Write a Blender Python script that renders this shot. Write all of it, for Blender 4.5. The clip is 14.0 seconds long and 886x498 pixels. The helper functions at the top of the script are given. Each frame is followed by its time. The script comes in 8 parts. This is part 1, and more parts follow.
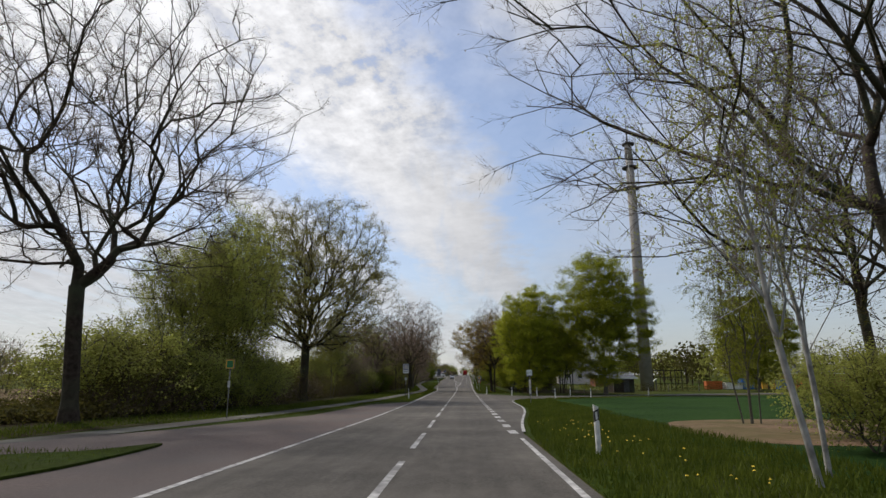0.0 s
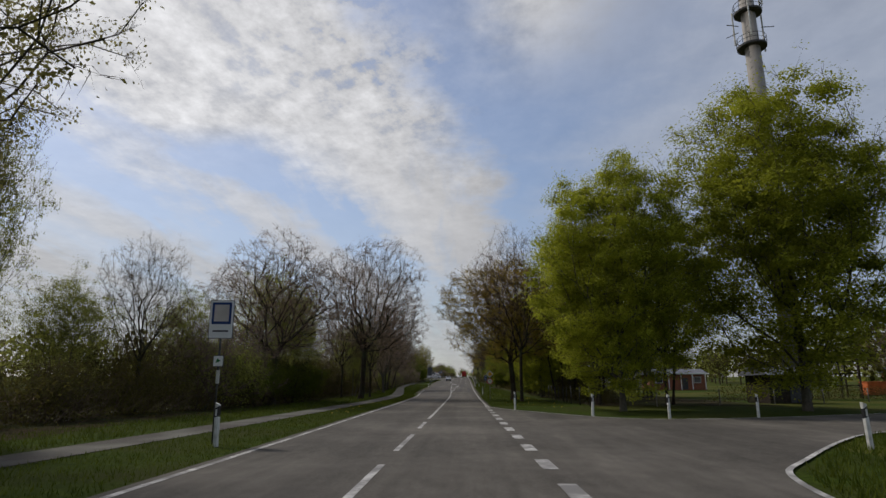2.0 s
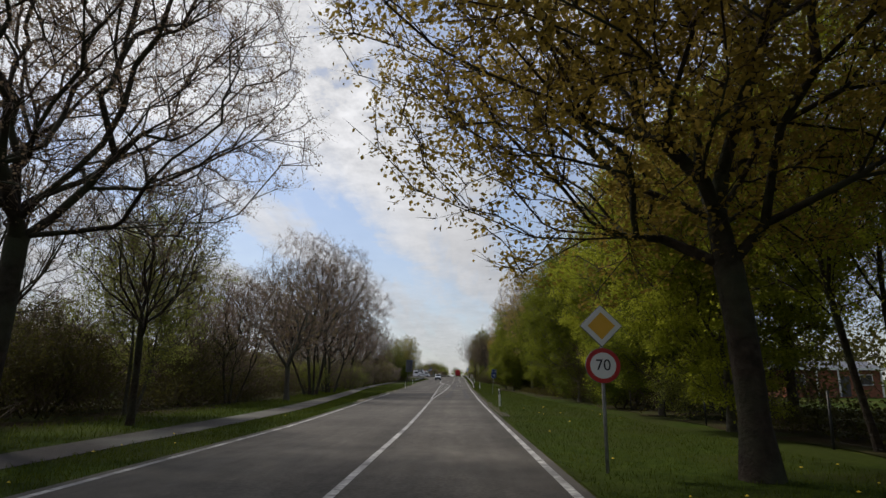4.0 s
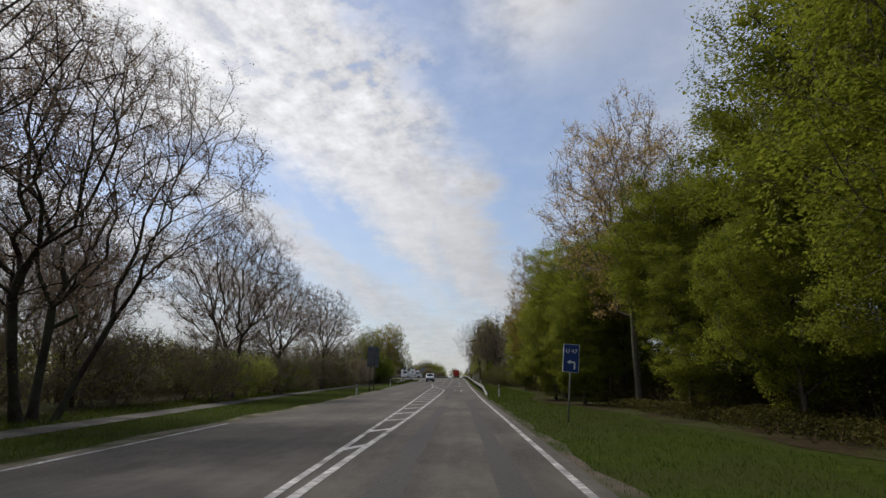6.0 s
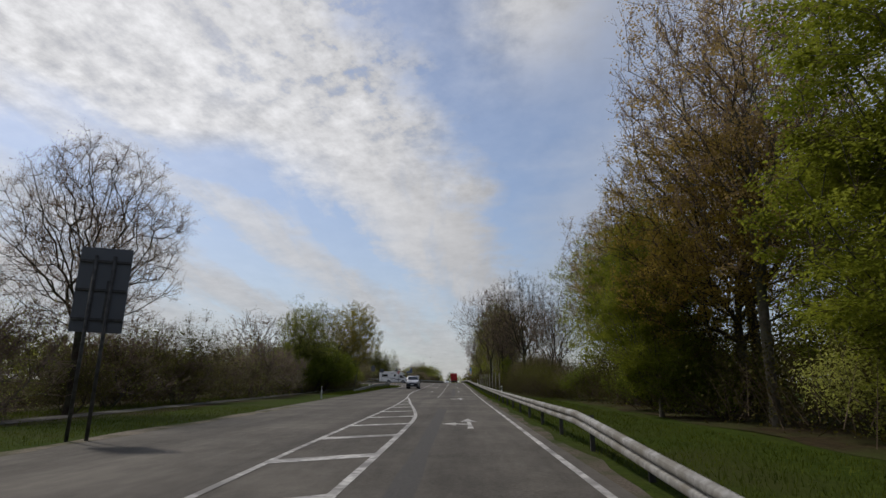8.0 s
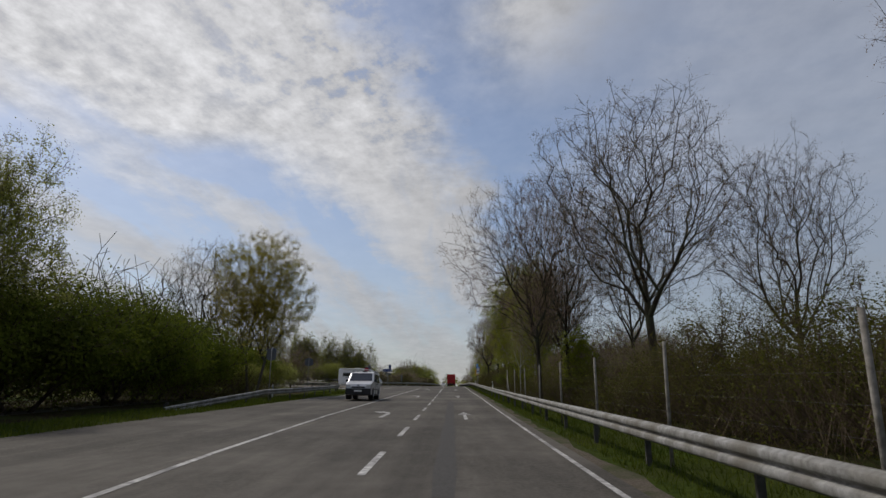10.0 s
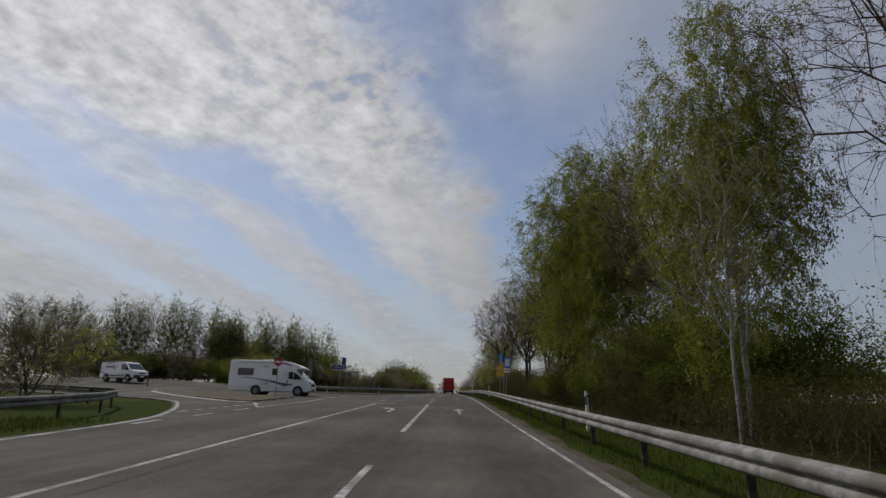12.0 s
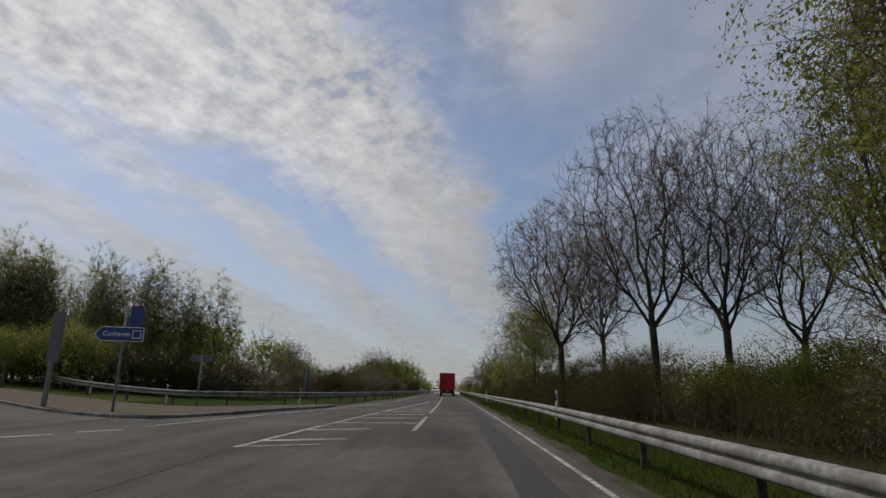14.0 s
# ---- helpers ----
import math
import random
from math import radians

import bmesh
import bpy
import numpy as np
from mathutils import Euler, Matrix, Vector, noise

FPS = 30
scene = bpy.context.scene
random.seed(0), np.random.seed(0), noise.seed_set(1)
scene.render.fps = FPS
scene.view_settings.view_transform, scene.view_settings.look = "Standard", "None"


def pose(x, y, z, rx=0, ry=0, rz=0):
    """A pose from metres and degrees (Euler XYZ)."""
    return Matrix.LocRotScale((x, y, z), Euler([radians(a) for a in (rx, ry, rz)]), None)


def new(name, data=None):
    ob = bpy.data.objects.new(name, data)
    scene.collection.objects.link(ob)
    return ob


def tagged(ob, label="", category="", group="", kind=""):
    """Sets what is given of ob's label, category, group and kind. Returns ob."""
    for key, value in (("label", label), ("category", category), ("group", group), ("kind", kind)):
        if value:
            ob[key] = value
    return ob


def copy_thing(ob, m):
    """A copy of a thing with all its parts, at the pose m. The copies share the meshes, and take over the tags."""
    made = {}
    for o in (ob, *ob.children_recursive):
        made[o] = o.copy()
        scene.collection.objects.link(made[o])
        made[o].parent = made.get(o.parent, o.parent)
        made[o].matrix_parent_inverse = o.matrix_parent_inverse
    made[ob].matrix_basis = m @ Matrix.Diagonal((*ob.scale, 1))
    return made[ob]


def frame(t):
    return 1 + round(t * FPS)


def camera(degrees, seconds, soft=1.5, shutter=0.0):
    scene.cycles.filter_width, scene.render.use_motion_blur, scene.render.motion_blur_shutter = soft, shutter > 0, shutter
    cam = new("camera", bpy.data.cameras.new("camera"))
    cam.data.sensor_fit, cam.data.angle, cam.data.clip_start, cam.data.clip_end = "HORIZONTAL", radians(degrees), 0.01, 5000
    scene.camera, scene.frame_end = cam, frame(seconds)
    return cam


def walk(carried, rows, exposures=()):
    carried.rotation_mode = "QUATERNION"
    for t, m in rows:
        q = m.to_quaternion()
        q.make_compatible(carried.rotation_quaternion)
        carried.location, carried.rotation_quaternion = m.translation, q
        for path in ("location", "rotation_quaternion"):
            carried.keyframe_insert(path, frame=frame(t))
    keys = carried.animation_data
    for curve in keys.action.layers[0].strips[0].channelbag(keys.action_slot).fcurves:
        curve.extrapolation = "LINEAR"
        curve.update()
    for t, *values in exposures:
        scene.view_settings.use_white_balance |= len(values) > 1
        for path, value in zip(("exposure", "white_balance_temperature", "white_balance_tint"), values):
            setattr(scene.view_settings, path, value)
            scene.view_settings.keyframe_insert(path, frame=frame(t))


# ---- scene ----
cam = camera(72, 14.0, soft=1.45)
PATH = [
    (0.0, pose(0, 0.000, 1.380, 102.80, 0, 2.03) @ pose(0, 0, 0, 0, 0, -0.09)),
    (0.5, pose(0, 12.833, 1.390, 102.87, 0, 2.01) @ pose(0, 0, 0, 0, 0, 0.20)),
    (1.0, pose(0, 25.578, 1.419, 102.94, 0, 2.00) @ pose(0, 0, 0, 0, 0, 0.18)),
    (1.5, pose(0, 38.152, 1.468, 103.01, 0, 1.97) @ pose(0, 0, 0, 0, 0, 0.06)),
    (2.0, pose(0, 50.567, 1.534, 103.08, 0, 1.94) @ pose(0, 0, 0, 0, 0, -0.06)),
    (2.5, pose(0, 62.903, 1.618, 103.12, 0, 1.88) @ pose(0, 0, 0, 0, 0, -0.08)),
    (3.0, pose(0, 75.195, 1.719, 103.11, 0, 1.70) @ pose(0, 0, 0, 0, 0, -0.01)),
    (3.5, pose(0, 87.366, 1.838, 103.08, 0, 1.52) @ pose(0, 0, 0, 0, 0, 0.36)),
    (4.0, pose(0, 99.346, 1.972, 103.10, 0, 1.46) @ pose(0, 0, 0, 0, 0, 0.44)),
    (4.5, pose(0, 111.212, 2.122, 103.14, 0, 1.42) @ pose(0, 0, 0, 0, 0, 0.37)),
    (5.0, pose(0, 123.111, 2.290, 103.19, 0, 1.39) @ pose(0, 0, 0, 0, 0, 0.31)),
    (5.5, pose(0, 135.188, 2.477, 103.22, 0, 1.35) @ pose(0, 0, 0, 0, 0, 0.25)),
    (6.0, pose(0, 147.590, 2.687, 103.28, 0, 1.30) @ pose(0, 0, 0, 0, 0, 0.23)),
    (6.5, pose(0, 160.360, 2.923, 103.44, 0, 1.21) @ pose(0, 0, 0, 0, 0, 0.15)),
    (7.0, pose(0, 173.318, 3.183, 103.59, 0, 1.11) @ pose(0, 0, 0, 0, 0, 0.06)),
    (7.5, pose(0, 186.285, 3.462, 103.68, 0, 1.07) @ pose(0, 0, 0, 0, 0, 0.18)),
    (8.0, pose(0, 199.209, 3.761, 103.77, 0, 1.02) @ pose(0, 0, 0, 0, 0, -0.01)),
    (8.5, pose(0, 212.072, 4.079, 103.84, 0, 0.99) @ pose(0, 0, 0, 0, 0, 0.05)),
    (9.0, pose(0, 224.854, 4.414, 103.90, 0, 0.96) @ pose(0, 0, 0, 0, 0, 0.20)),
    (9.5, pose(0, 237.529, 4.766, 103.95, 0, 0.93) @ pose(0, 0, 0, 0, 0, 0.35)),
    (10.0, pose(0, 250.077, 5.132, 104.02, 0, 0.90) @ pose(0, 0, 0, 0, 0, 0.50)),
    (10.5, pose(0, 262.473, 5.514, 104.09, 0, 0.89) @ pose(0, 0, 0, 0, 0, 0.68)),
    (11.0, pose(0, 274.666, 5.907, 104.28, 0, 0.98) @ pose(0, 0, 0, 0, 0, 1.11)),
    (11.5, pose(0, 286.545, 6.307, 104.42, 0, 0.98) @ pose(0, 0, 0, 0, 0, 1.54)),
    (12.0, pose(0, 298.147, 6.714, 104.51, 0, 0.86) @ pose(0, 0, 0, 0, 0, 1.39)),
    (12.5, pose(0, 309.692, 7.135, 104.58, 0, 0.89) @ pose(0, 0, 0, 0, 0, 1.34)),
    (13.0, pose(0, 321.147, 7.568, 104.65, 0, 1.03) @ pose(0, 0, 0, 0, 0, 1.40)),
    (13.5, pose(0, 332.310, 8.006, 104.56, 0, 0.92) @ pose(0, 0, 0, 0, 0, 1.47)),
    (14.0, pose(0, 343.263, 8.441, 104.25, 0, 0.76) @ pose(0, 0, 0, 0, 0, 1.45)),
]
EXPOSURES = [(0.0, -0.1), (0.7, -0.38), (1.5, -0.52), (3.0, -0.45), (3.7, -0.22), (6.0, -0.22), (7.5, -0.38), (10.3, -0.63), (12.0, -0.74), (13.5, -0.8), (14.0, -0.74)]
walk(cam, PATH, EXPOSURES)

# ---- world and sun: bright, thinly clouded spring sky ----
SUN_EL, SUN_AZ = 50.0, -48.0          # degrees; azimuth from straight ahead, to the left
world = bpy.data.worlds.new("sky")
scene.world = world
world.use_nodes = True


def build_sky():
    nt = world.node_tree
    n, l = nt.nodes, nt.links
    n.clear()
    out = n.new("ShaderNodeOutputWorld")
    bg = n.new("ShaderNodeBackground")
    bg.inputs["Strength"].default_value = 0.11
    l.new(bg.outputs[0], out.inputs[0])
    sky = n.new("ShaderNodeTexSky")
    sky.sky_type = "NISHITA"
    sky.sun_disc = False
    sky.sun_elevation = radians(SUN_EL)
    sky.sun_rotation = radians(SUN_AZ)
    sky.air_density, sky.dust_density, sky.ozone_density = 1.0, 1.2, 1.0
    tc = n.new("ShaderNodeTexCoord")
    sep = n.new("ShaderNodeSeparateXYZ")
    l.new(tc.outputs["Generated"], sep.inputs[0])

    def m(op, a, b=None, c=None, clamp=False):
        q = n.new("ShaderNodeMath")
        q.operation, q.use_clamp = op, clamp
        for i, v in enumerate((a, b, c)):
            if v is None:
                continue
            if hasattr(v, "is_linked"):
                l.new(v, q.inputs[i])
            else:
                q.inputs[i].default_value = v
        return q.outputs[0]

    X, Y, Z = sep.outputs
    # the cloud layer: directions laid out on a flat sheet high above the road
    zz = m("MAXIMUM", Z, 0.03)
    u, v = m("DIVIDE", X, m("ADD", zz, 0.12)), m("DIVIDE", Y, m("ADD", zz, 0.12))
    comb = n.new("ShaderNodeCombineXYZ")
    l.new(u, comb.inputs[0])
    l.new(v, comb.inputs[1])

    def noise_tex(scale, detail, rough, stretch=(1, 1, 1), turn=0.0, shift=0.0):
        mp = n.new("ShaderNodeMapping")
        mp.inputs["Scale"].default_value = stretch
        mp.inputs["Rotation"].default_value = (0, 0, radians(turn))
        mp.inputs["Location"].default_value = (shift, shift * 0.7, 0)
        l.new(comb.outputs[0], mp.inputs[0])
        t = n.new("ShaderNodeTexNoise")
        t.inputs["Scale"].default_value, t.inputs["Detail"].default_value, t.inputs["Roughness"].default_value = scale, detail, rough
        l.new(mp.outputs[0], t.inputs[0])
        return t.outputs["Fac"]

    puff = noise_tex(8.5, 9, 0.62, (1, 0.75, 1), 12, 1.7)
    cells = noise_tex(19.0, 7, 0.60, (1, 0.8, 1), 20, 3.1)
    lumps = noise_tex(2.4, 6, 0.55, (1, 0.8, 1), 12, 4.7)
    wisp = noise_tex(1.6, 7, 0.58, (0.5, 1.5, 1), 60, 7.3)
    strand = noise_tex(5.5, 7, 0.62, (1.0, 0.16, 1), 4, 2.9)

    def streak(u0, v0, lean, width):
        """A soft band on the cloud sheet that runs away from (u0, v0)."""
        d = m("DIVIDE", m("SUBTRACT", u2, m("ADD", u0 - lean * v0, m("MULTIPLY", v2, lean))), width)
        return m("POWER", 2.718, m("MULTIPLY", m("MULTIPLY", d, d), -1.0))

    def smooth(val, lo, hi, a=0.0, b=1.0):
        r = n.new("ShaderNodeMapRange")
        r.interpolation_type = "SMOOTHSTEP"
        for k, w in (("From Min", lo), ("From Max", hi), ("To Min", a), ("To Max", b)):
            r.inputs[k].default_value = w
        l.new(val, r.inputs["Value"])
        return r.outputs[0]

    zc = m("MAXIMUM", Z, 0.05)
    wob = m("ADD", m("MULTIPLY", m("SUBTRACT", wisp, 0.5), 0.5), m("MULTIPLY", m("SUBTRACT", puff, 0.5), 0.32))
    u2, v2 = m("ADD", m("DIVIDE", X, zc), wob), m("DIVIDE", Y, zc)
    # the large bank ends along a line that runs away over the road
    side = m("SUBTRACT", m("ADD", m("ADD", -0.20, m("MULTIPLY", m("SUBTRACT", lumps, 0.5), 0.55)), m("MULTIPLY", m("SUBTRACT", v2, 1.425), 0.204)), u2)
    bank = smooth(side, -0.20, 0.16)
    thin = smooth(m("ADD", m("MULTIPLY", strand, 0.75), m("MULTIPLY", puff, 0.25)), 0.62, 0.40, 0.65, 1.0)
    gaps = m("MULTIPLY", smooth(m("ADD", m("MULTIPLY", puff, 0.45), m("ADD", m("MULTIPLY", lumps, 0.25), m("MULTIPLY", cells, 0.30))), 0.50, 0.41), 0.85)
    thick = m("SUBTRACT", 0.98, m("MULTIPLY", m("MULTIPLY", gaps, smooth(side, 0.75, 0.1, 0.12, 1.0)), smooth(v2, 2.7, 1.4)))
    for u0, v0, lean, width, depth, near, far_ in ((-1.68, 2.5, 0.045, 0.32, 1.0, (1.7, 2.1), (9.0, 3.5)), (-0.90, 2.7, 0.15, 0.23, 1.0, (2.1, 2.5), (8.0, 3.8)), (-2.55, 3.6, -0.10, 0.30, 0.62, (2.0, 3.0), (9.0, 4.5)), (-1.30, 2.0, 0.30, 0.09, 0.40, (1.5, 1.9), (3.2, 2.3))):
        b_ = m("MULTIPLY", streak(u0, v0, lean, width), m("MULTIPLY", thin, depth))
        b_ = m("MULTIPLY", b_, m("MULTIPLY", smooth(v2, *near), smooth(v2, *far_, 0.4, 1.0)))
        thick = m("SUBTRACT", thick, b_)
    thick = m("SUBTRACT", thick, m("MULTIPLY", smooth(strand, 0.52, 0.36), smooth(v2, 1.9, 3.2, 0.0, 0.22)))
    thick = m("MULTIPLY", thick, smooth(v2, 9.0, 3.2, 0.82, 1.0))
    bank = m("MULTIPLY", bank, thick)
    du, dv = m("SUBTRACT", u2, 0.22), m("MULTIPLY", m("SUBTRACT", v2, 1.35), 0.5)
    tuft = m("POWER", 2.718, m("MULTIPLY", m("ADD", m("MULTIPLY", du, du), m("MULTIPLY", dv, dv)), -22.0))
    right = smooth(u2, 0.2, 0.9)
    veil = m("ADD", m("ADD", 0.13, m("MULTIPLY", right, 0.36)), m("MULTIPLY", m("SUBTRACT", wisp, 0.5), 0.32))
    veil = m("ADD", veil, m("MULTIPLY", tuft, m("ADD", 0.35, m("MULTIPLY", smooth(lumps, 0.35, 0.6), 0.45))))
    far = m("MULTIPLY", m("POWER", m("SUBTRACT", 1.0, m("MAXIMUM", Z, 0.0)), 5.0), 0.82)
    fac = m("MAXIMUM", m("MAXIMUM", bank, veil), far, clamp=True)
    bright = m("ADD", 6.9, m("MULTIPLY", m("MULTIPLY", m("SUBTRACT", puff, 0.5), smooth(v2, 3.8, 1.5, 3.0, 12.0)), smooth(side, -0.7, 0.0, 0.35, 1.0)))
    bright = m("ADD", bright, m("MULTIPLY", m("MULTIPLY", m("SUBTRACT", cells, 0.5), smooth(v2, 3.4, 1.5, 1.0, 8.0)), smooth(side, -0.5, 0.05, 0.1, 1.0)))
    bright = m("ADD", bright, m("MULTIPLY", m("SUBTRACT", strand, 0.5), m("MULTIPLY", smooth(v2, 1.8, 3.2, 0.0, 2.6), smooth(side, 0.0, 0.5))))
    bright = m("ADD", bright, m("MULTIPLY", smooth(side, -0.2, 0.6), 1.0))
    bright = m("ADD", bright, m("MULTIPLY", m("MULTIPLY", smooth(side, 0.0, 0.8), Z), 2.4))
    bright = m("SUBTRACT", bright, m("MULTIPLY", smooth(Z, 0.45, 0.05), 2.5))
    cc = n.new("ShaderNodeMixRGB")
    cc.blend_type = "MULTIPLY"
    cc.inputs[0].default_value = 1.0
    cc.inputs[1].default_value = (0.985, 0.985, 1.01, 1)
    rgb = n.new("ShaderNodeCombineXYZ")
    for i in range(3):
        l.new(bright, rgb.inputs[i])
    l.new(rgb.outputs[0], cc.inputs[2])
    clear = n.new("ShaderNodeMixRGB")
    clear.blend_type = "MULTIPLY"
    clear.inputs[0].default_value = 1.0
    clear.inputs[2].default_value = (1.20, 1.23, 1.30, 1)
    l.new(sky.outputs[0], clear.inputs[1])
    mix = n.new("ShaderNodeMixRGB")
    l.new(fac, mix.inputs[0])
    l.new(clear.outputs[0], mix.inputs[1])
    l.new(cc.outputs[0], mix.inputs[2])
    l.new(mix.outputs[0], bg.inputs[0])


build_sky()
sun = new("sun", bpy.data.lights.new("sun", "SUN"))
sun.data.energy, sun.data.angle, sun.data.color = 3.3, radians(5), (1.0, 0.93, 0.85)
_d = Vector((math.sin(radians(SUN_AZ)) * math.cos(radians(SUN_EL)), math.cos(radians(SUN_AZ)) * math.cos(radians(SUN_EL)), math.sin(radians(SUN_EL))))
sun.matrix_world = Matrix.Translation((0, 150, 120)) @ (-_d).to_track_quat("-Z", "Y").to_matrix().to_4x4()


# ---- materials ----
def mat(name, c1, c2, scale=8.0, rough=0.8, bump=0.2, c3=None, scale3=0.5, metal=0.0, mapping="Object", island=0.0, rnd=0.0, bump_scale=None, spec=0.2, bump_dist=0.02):
    """A surface of two mingled colours (fine) and a third in large patches, with relief."""
    k = bpy.data.materials.new(name)
    k.use_nodes = True
    nt = k.node_tree
    n, l = nt.nodes, nt.links
    b = n["Principled BSDF"]
    b.inputs["Roughness"].default_value, b.inputs["Metallic"].default_value = rough, metal
    b.inputs["Specular IOR Level"].default_value = spec
    tc = n.new("ShaderNodeTexCoord")
    t = n.new("ShaderNodeTexNoise")
    t.inputs["Scale"].default_value, t.inputs["Detail"].default_value = scale, 6
    l.new(tc.outputs[mapping], t.inputs[0])
    r = n.new("ShaderNodeValToRGB")
    r.color_ramp.elements[0].position, r.color_ramp.elements[1].position = 0.32, 0.68
    r.color_ramp.elements[0].color, r.color_ramp.elements[1].color = (*c1, 1), (*c2, 1)
    l.new(t.outputs["Fac"], r.inputs[0])
    col = r.outputs[0]
    if c3:
        t3 = n.new("ShaderNodeTexNoise")
        t3.inputs["Scale"].default_value, t3.inputs["Detail"].default_value = scale3, 4
        l.new(tc.outputs[mapping], t3.inputs[0])
        r3 = n.new("ShaderNodeValToRGB")
        r3.color_ramp.elements[0].position, r3.color_ramp.elements[1].position = 0.42, 0.66
        l.new(t3.outputs["Fac"], r3.inputs[0])
        mx = n.new("ShaderNodeMixRGB")
        l.new(r3.outputs[0], mx.inputs[0])
        l.new(col, mx.inputs[1])
        mx.inputs[2].default_value = (*c3, 1)
        col = mx.outputs[0]
    if island or rnd:
        src = n.new("ShaderNodeNewGeometry").outputs["Random Per Island"] if island else n.new("ShaderNodeObjectInfo").outputs["Random"]
        h = n.new("ShaderNodeHueSaturation")
        mr = n.new("ShaderNodeMapRange")
        amt = island or rnd
        mr.inputs["To Min"].default_value, mr.inputs["To Max"].default_value = 1 - amt, 1 + amt
        l.new(src, mr.inputs["Value"])
        l.new(mr.outputs[0], h.inputs["Value"])
        l.new(col, h.inputs["Color"])
        col = h.outputs[0]
    l.new(col, b.inputs["Base Color"])
    if bump:
        tb = n.new("ShaderNodeTexNoise")
        tb.inputs["Scale"].default_value, tb.inputs["Detail"].default_value = bump_scale or scale * 3, 5
        l.new(tc.outputs[mapping], tb.inputs[0])
        bp = n.new("ShaderNodeBump")
        bp.inputs["Strength"].default_value, bp.inputs["Distance"].default_value = bump, bump_dist
        l.new(tb.outputs["Fac"], bp.inputs["Height"])
        l.new(bp.outputs[0], b.inputs["Normal"])
    return k


def leaf_mat(name, c1, c2, trans=0.5):
    """Leaves: each its own shade, a little light passing through."""
    k = bpy.data.materials.new(name)
    k.use_nodes = True
    nt = k.node_tree
    n, l = nt.nodes, nt.links
    b = n["Principled BSDF"]
    b.inputs["Roughness"].default_value, b.inputs["Specular IOR Level"].default_value = 0.7, 0.06
    g = n.new("ShaderNodeNewGeometry")
    oi = n.new("ShaderNodeObjectInfo")
    r = n.new("ShaderNodeValToRGB")
    r.color_ramp.elements[0].color, r.color_ramp.elements[1].color = (*c1, 1), (*c2, 1)
    tc = n.new("ShaderNodeTexCoord")
    tx = n.new("ShaderNodeTexNoise")
    tx.inputs["Scale"].default_value, tx.inputs["Detail"].default_value = 0.75, 3
    l.new(tc.outputs["Object"], tx.inputs[0])
    spread = n.new("ShaderNodeMapRange")
    spread.inputs["From Min"].default_value, spread.inputs["From Max"].default_value = 0.33, 0.67
    l.new(tx.outputs["Fac"], spread.inputs["Value"])
    both = n.new("ShaderNodeMath")
    both.operation = "MULTIPLY_ADD"
    l.new(g.outputs["Random Per Island"], both.inputs[0])
    both.inputs[1].default_value = 0.4
    half = n.new("ShaderNodeMath")
    half.operation = "MULTIPLY"
    half.inputs[1].default_value = 0.6
    l.new(spread.outputs[0], half.inputs[0])
    l.new(half.outputs[0], both.inputs[2])
    l.new(both.outputs[0], r.inputs[0])
    h = n.new("ShaderNodeHueSaturation")
    mr = n.new("ShaderNodeMapRange")
    mr.inputs["To Min"].default_value, mr.inputs["To Max"].default_value = 0.85, 1.15
    l.new(oi.outputs["Random"], mr.inputs["Value"])
    l.new(mr.outputs[0], h.inputs["Value"])
    l.new(r.outputs[0], h.inputs["Color"])
    l.new(h.outputs[0], b.inputs["Base Color"])
    tr = n.new("ShaderNodeBsdfTranslucent")
    l.new(h.outputs[0], tr.inputs[0])
    mx = n.new("ShaderNodeMixShader")
    mx.inputs[0].default_value = trans
    l.new(b.outputs[0], mx.inputs[1])
    l.new(tr.outputs[0], mx.inputs[2])
    l.new(mx.outputs[0], n["Material Output"].inputs[0])
    return k


def paint(name, c, rough=0.35, metal=0.0, dirt=0.12, spec=0.5):
    """Painted or coated sheet with a faint film of dirt."""
    d = tuple(v * (1 - dirt) for v in c)
    return mat(name, d, c, scale=1.5, rough=rough, bump=0.0, metal=metal, spec=spec)


M_ASPHALT = mat("asphalt", (0.046, 0.0415, 0.0355), (0.084, 0.0755, 0.064), 18, 0.9, 0.35, (0.100, 0.090, 0.077), 0.22, bump_scale=160, bump_dist=0.006)


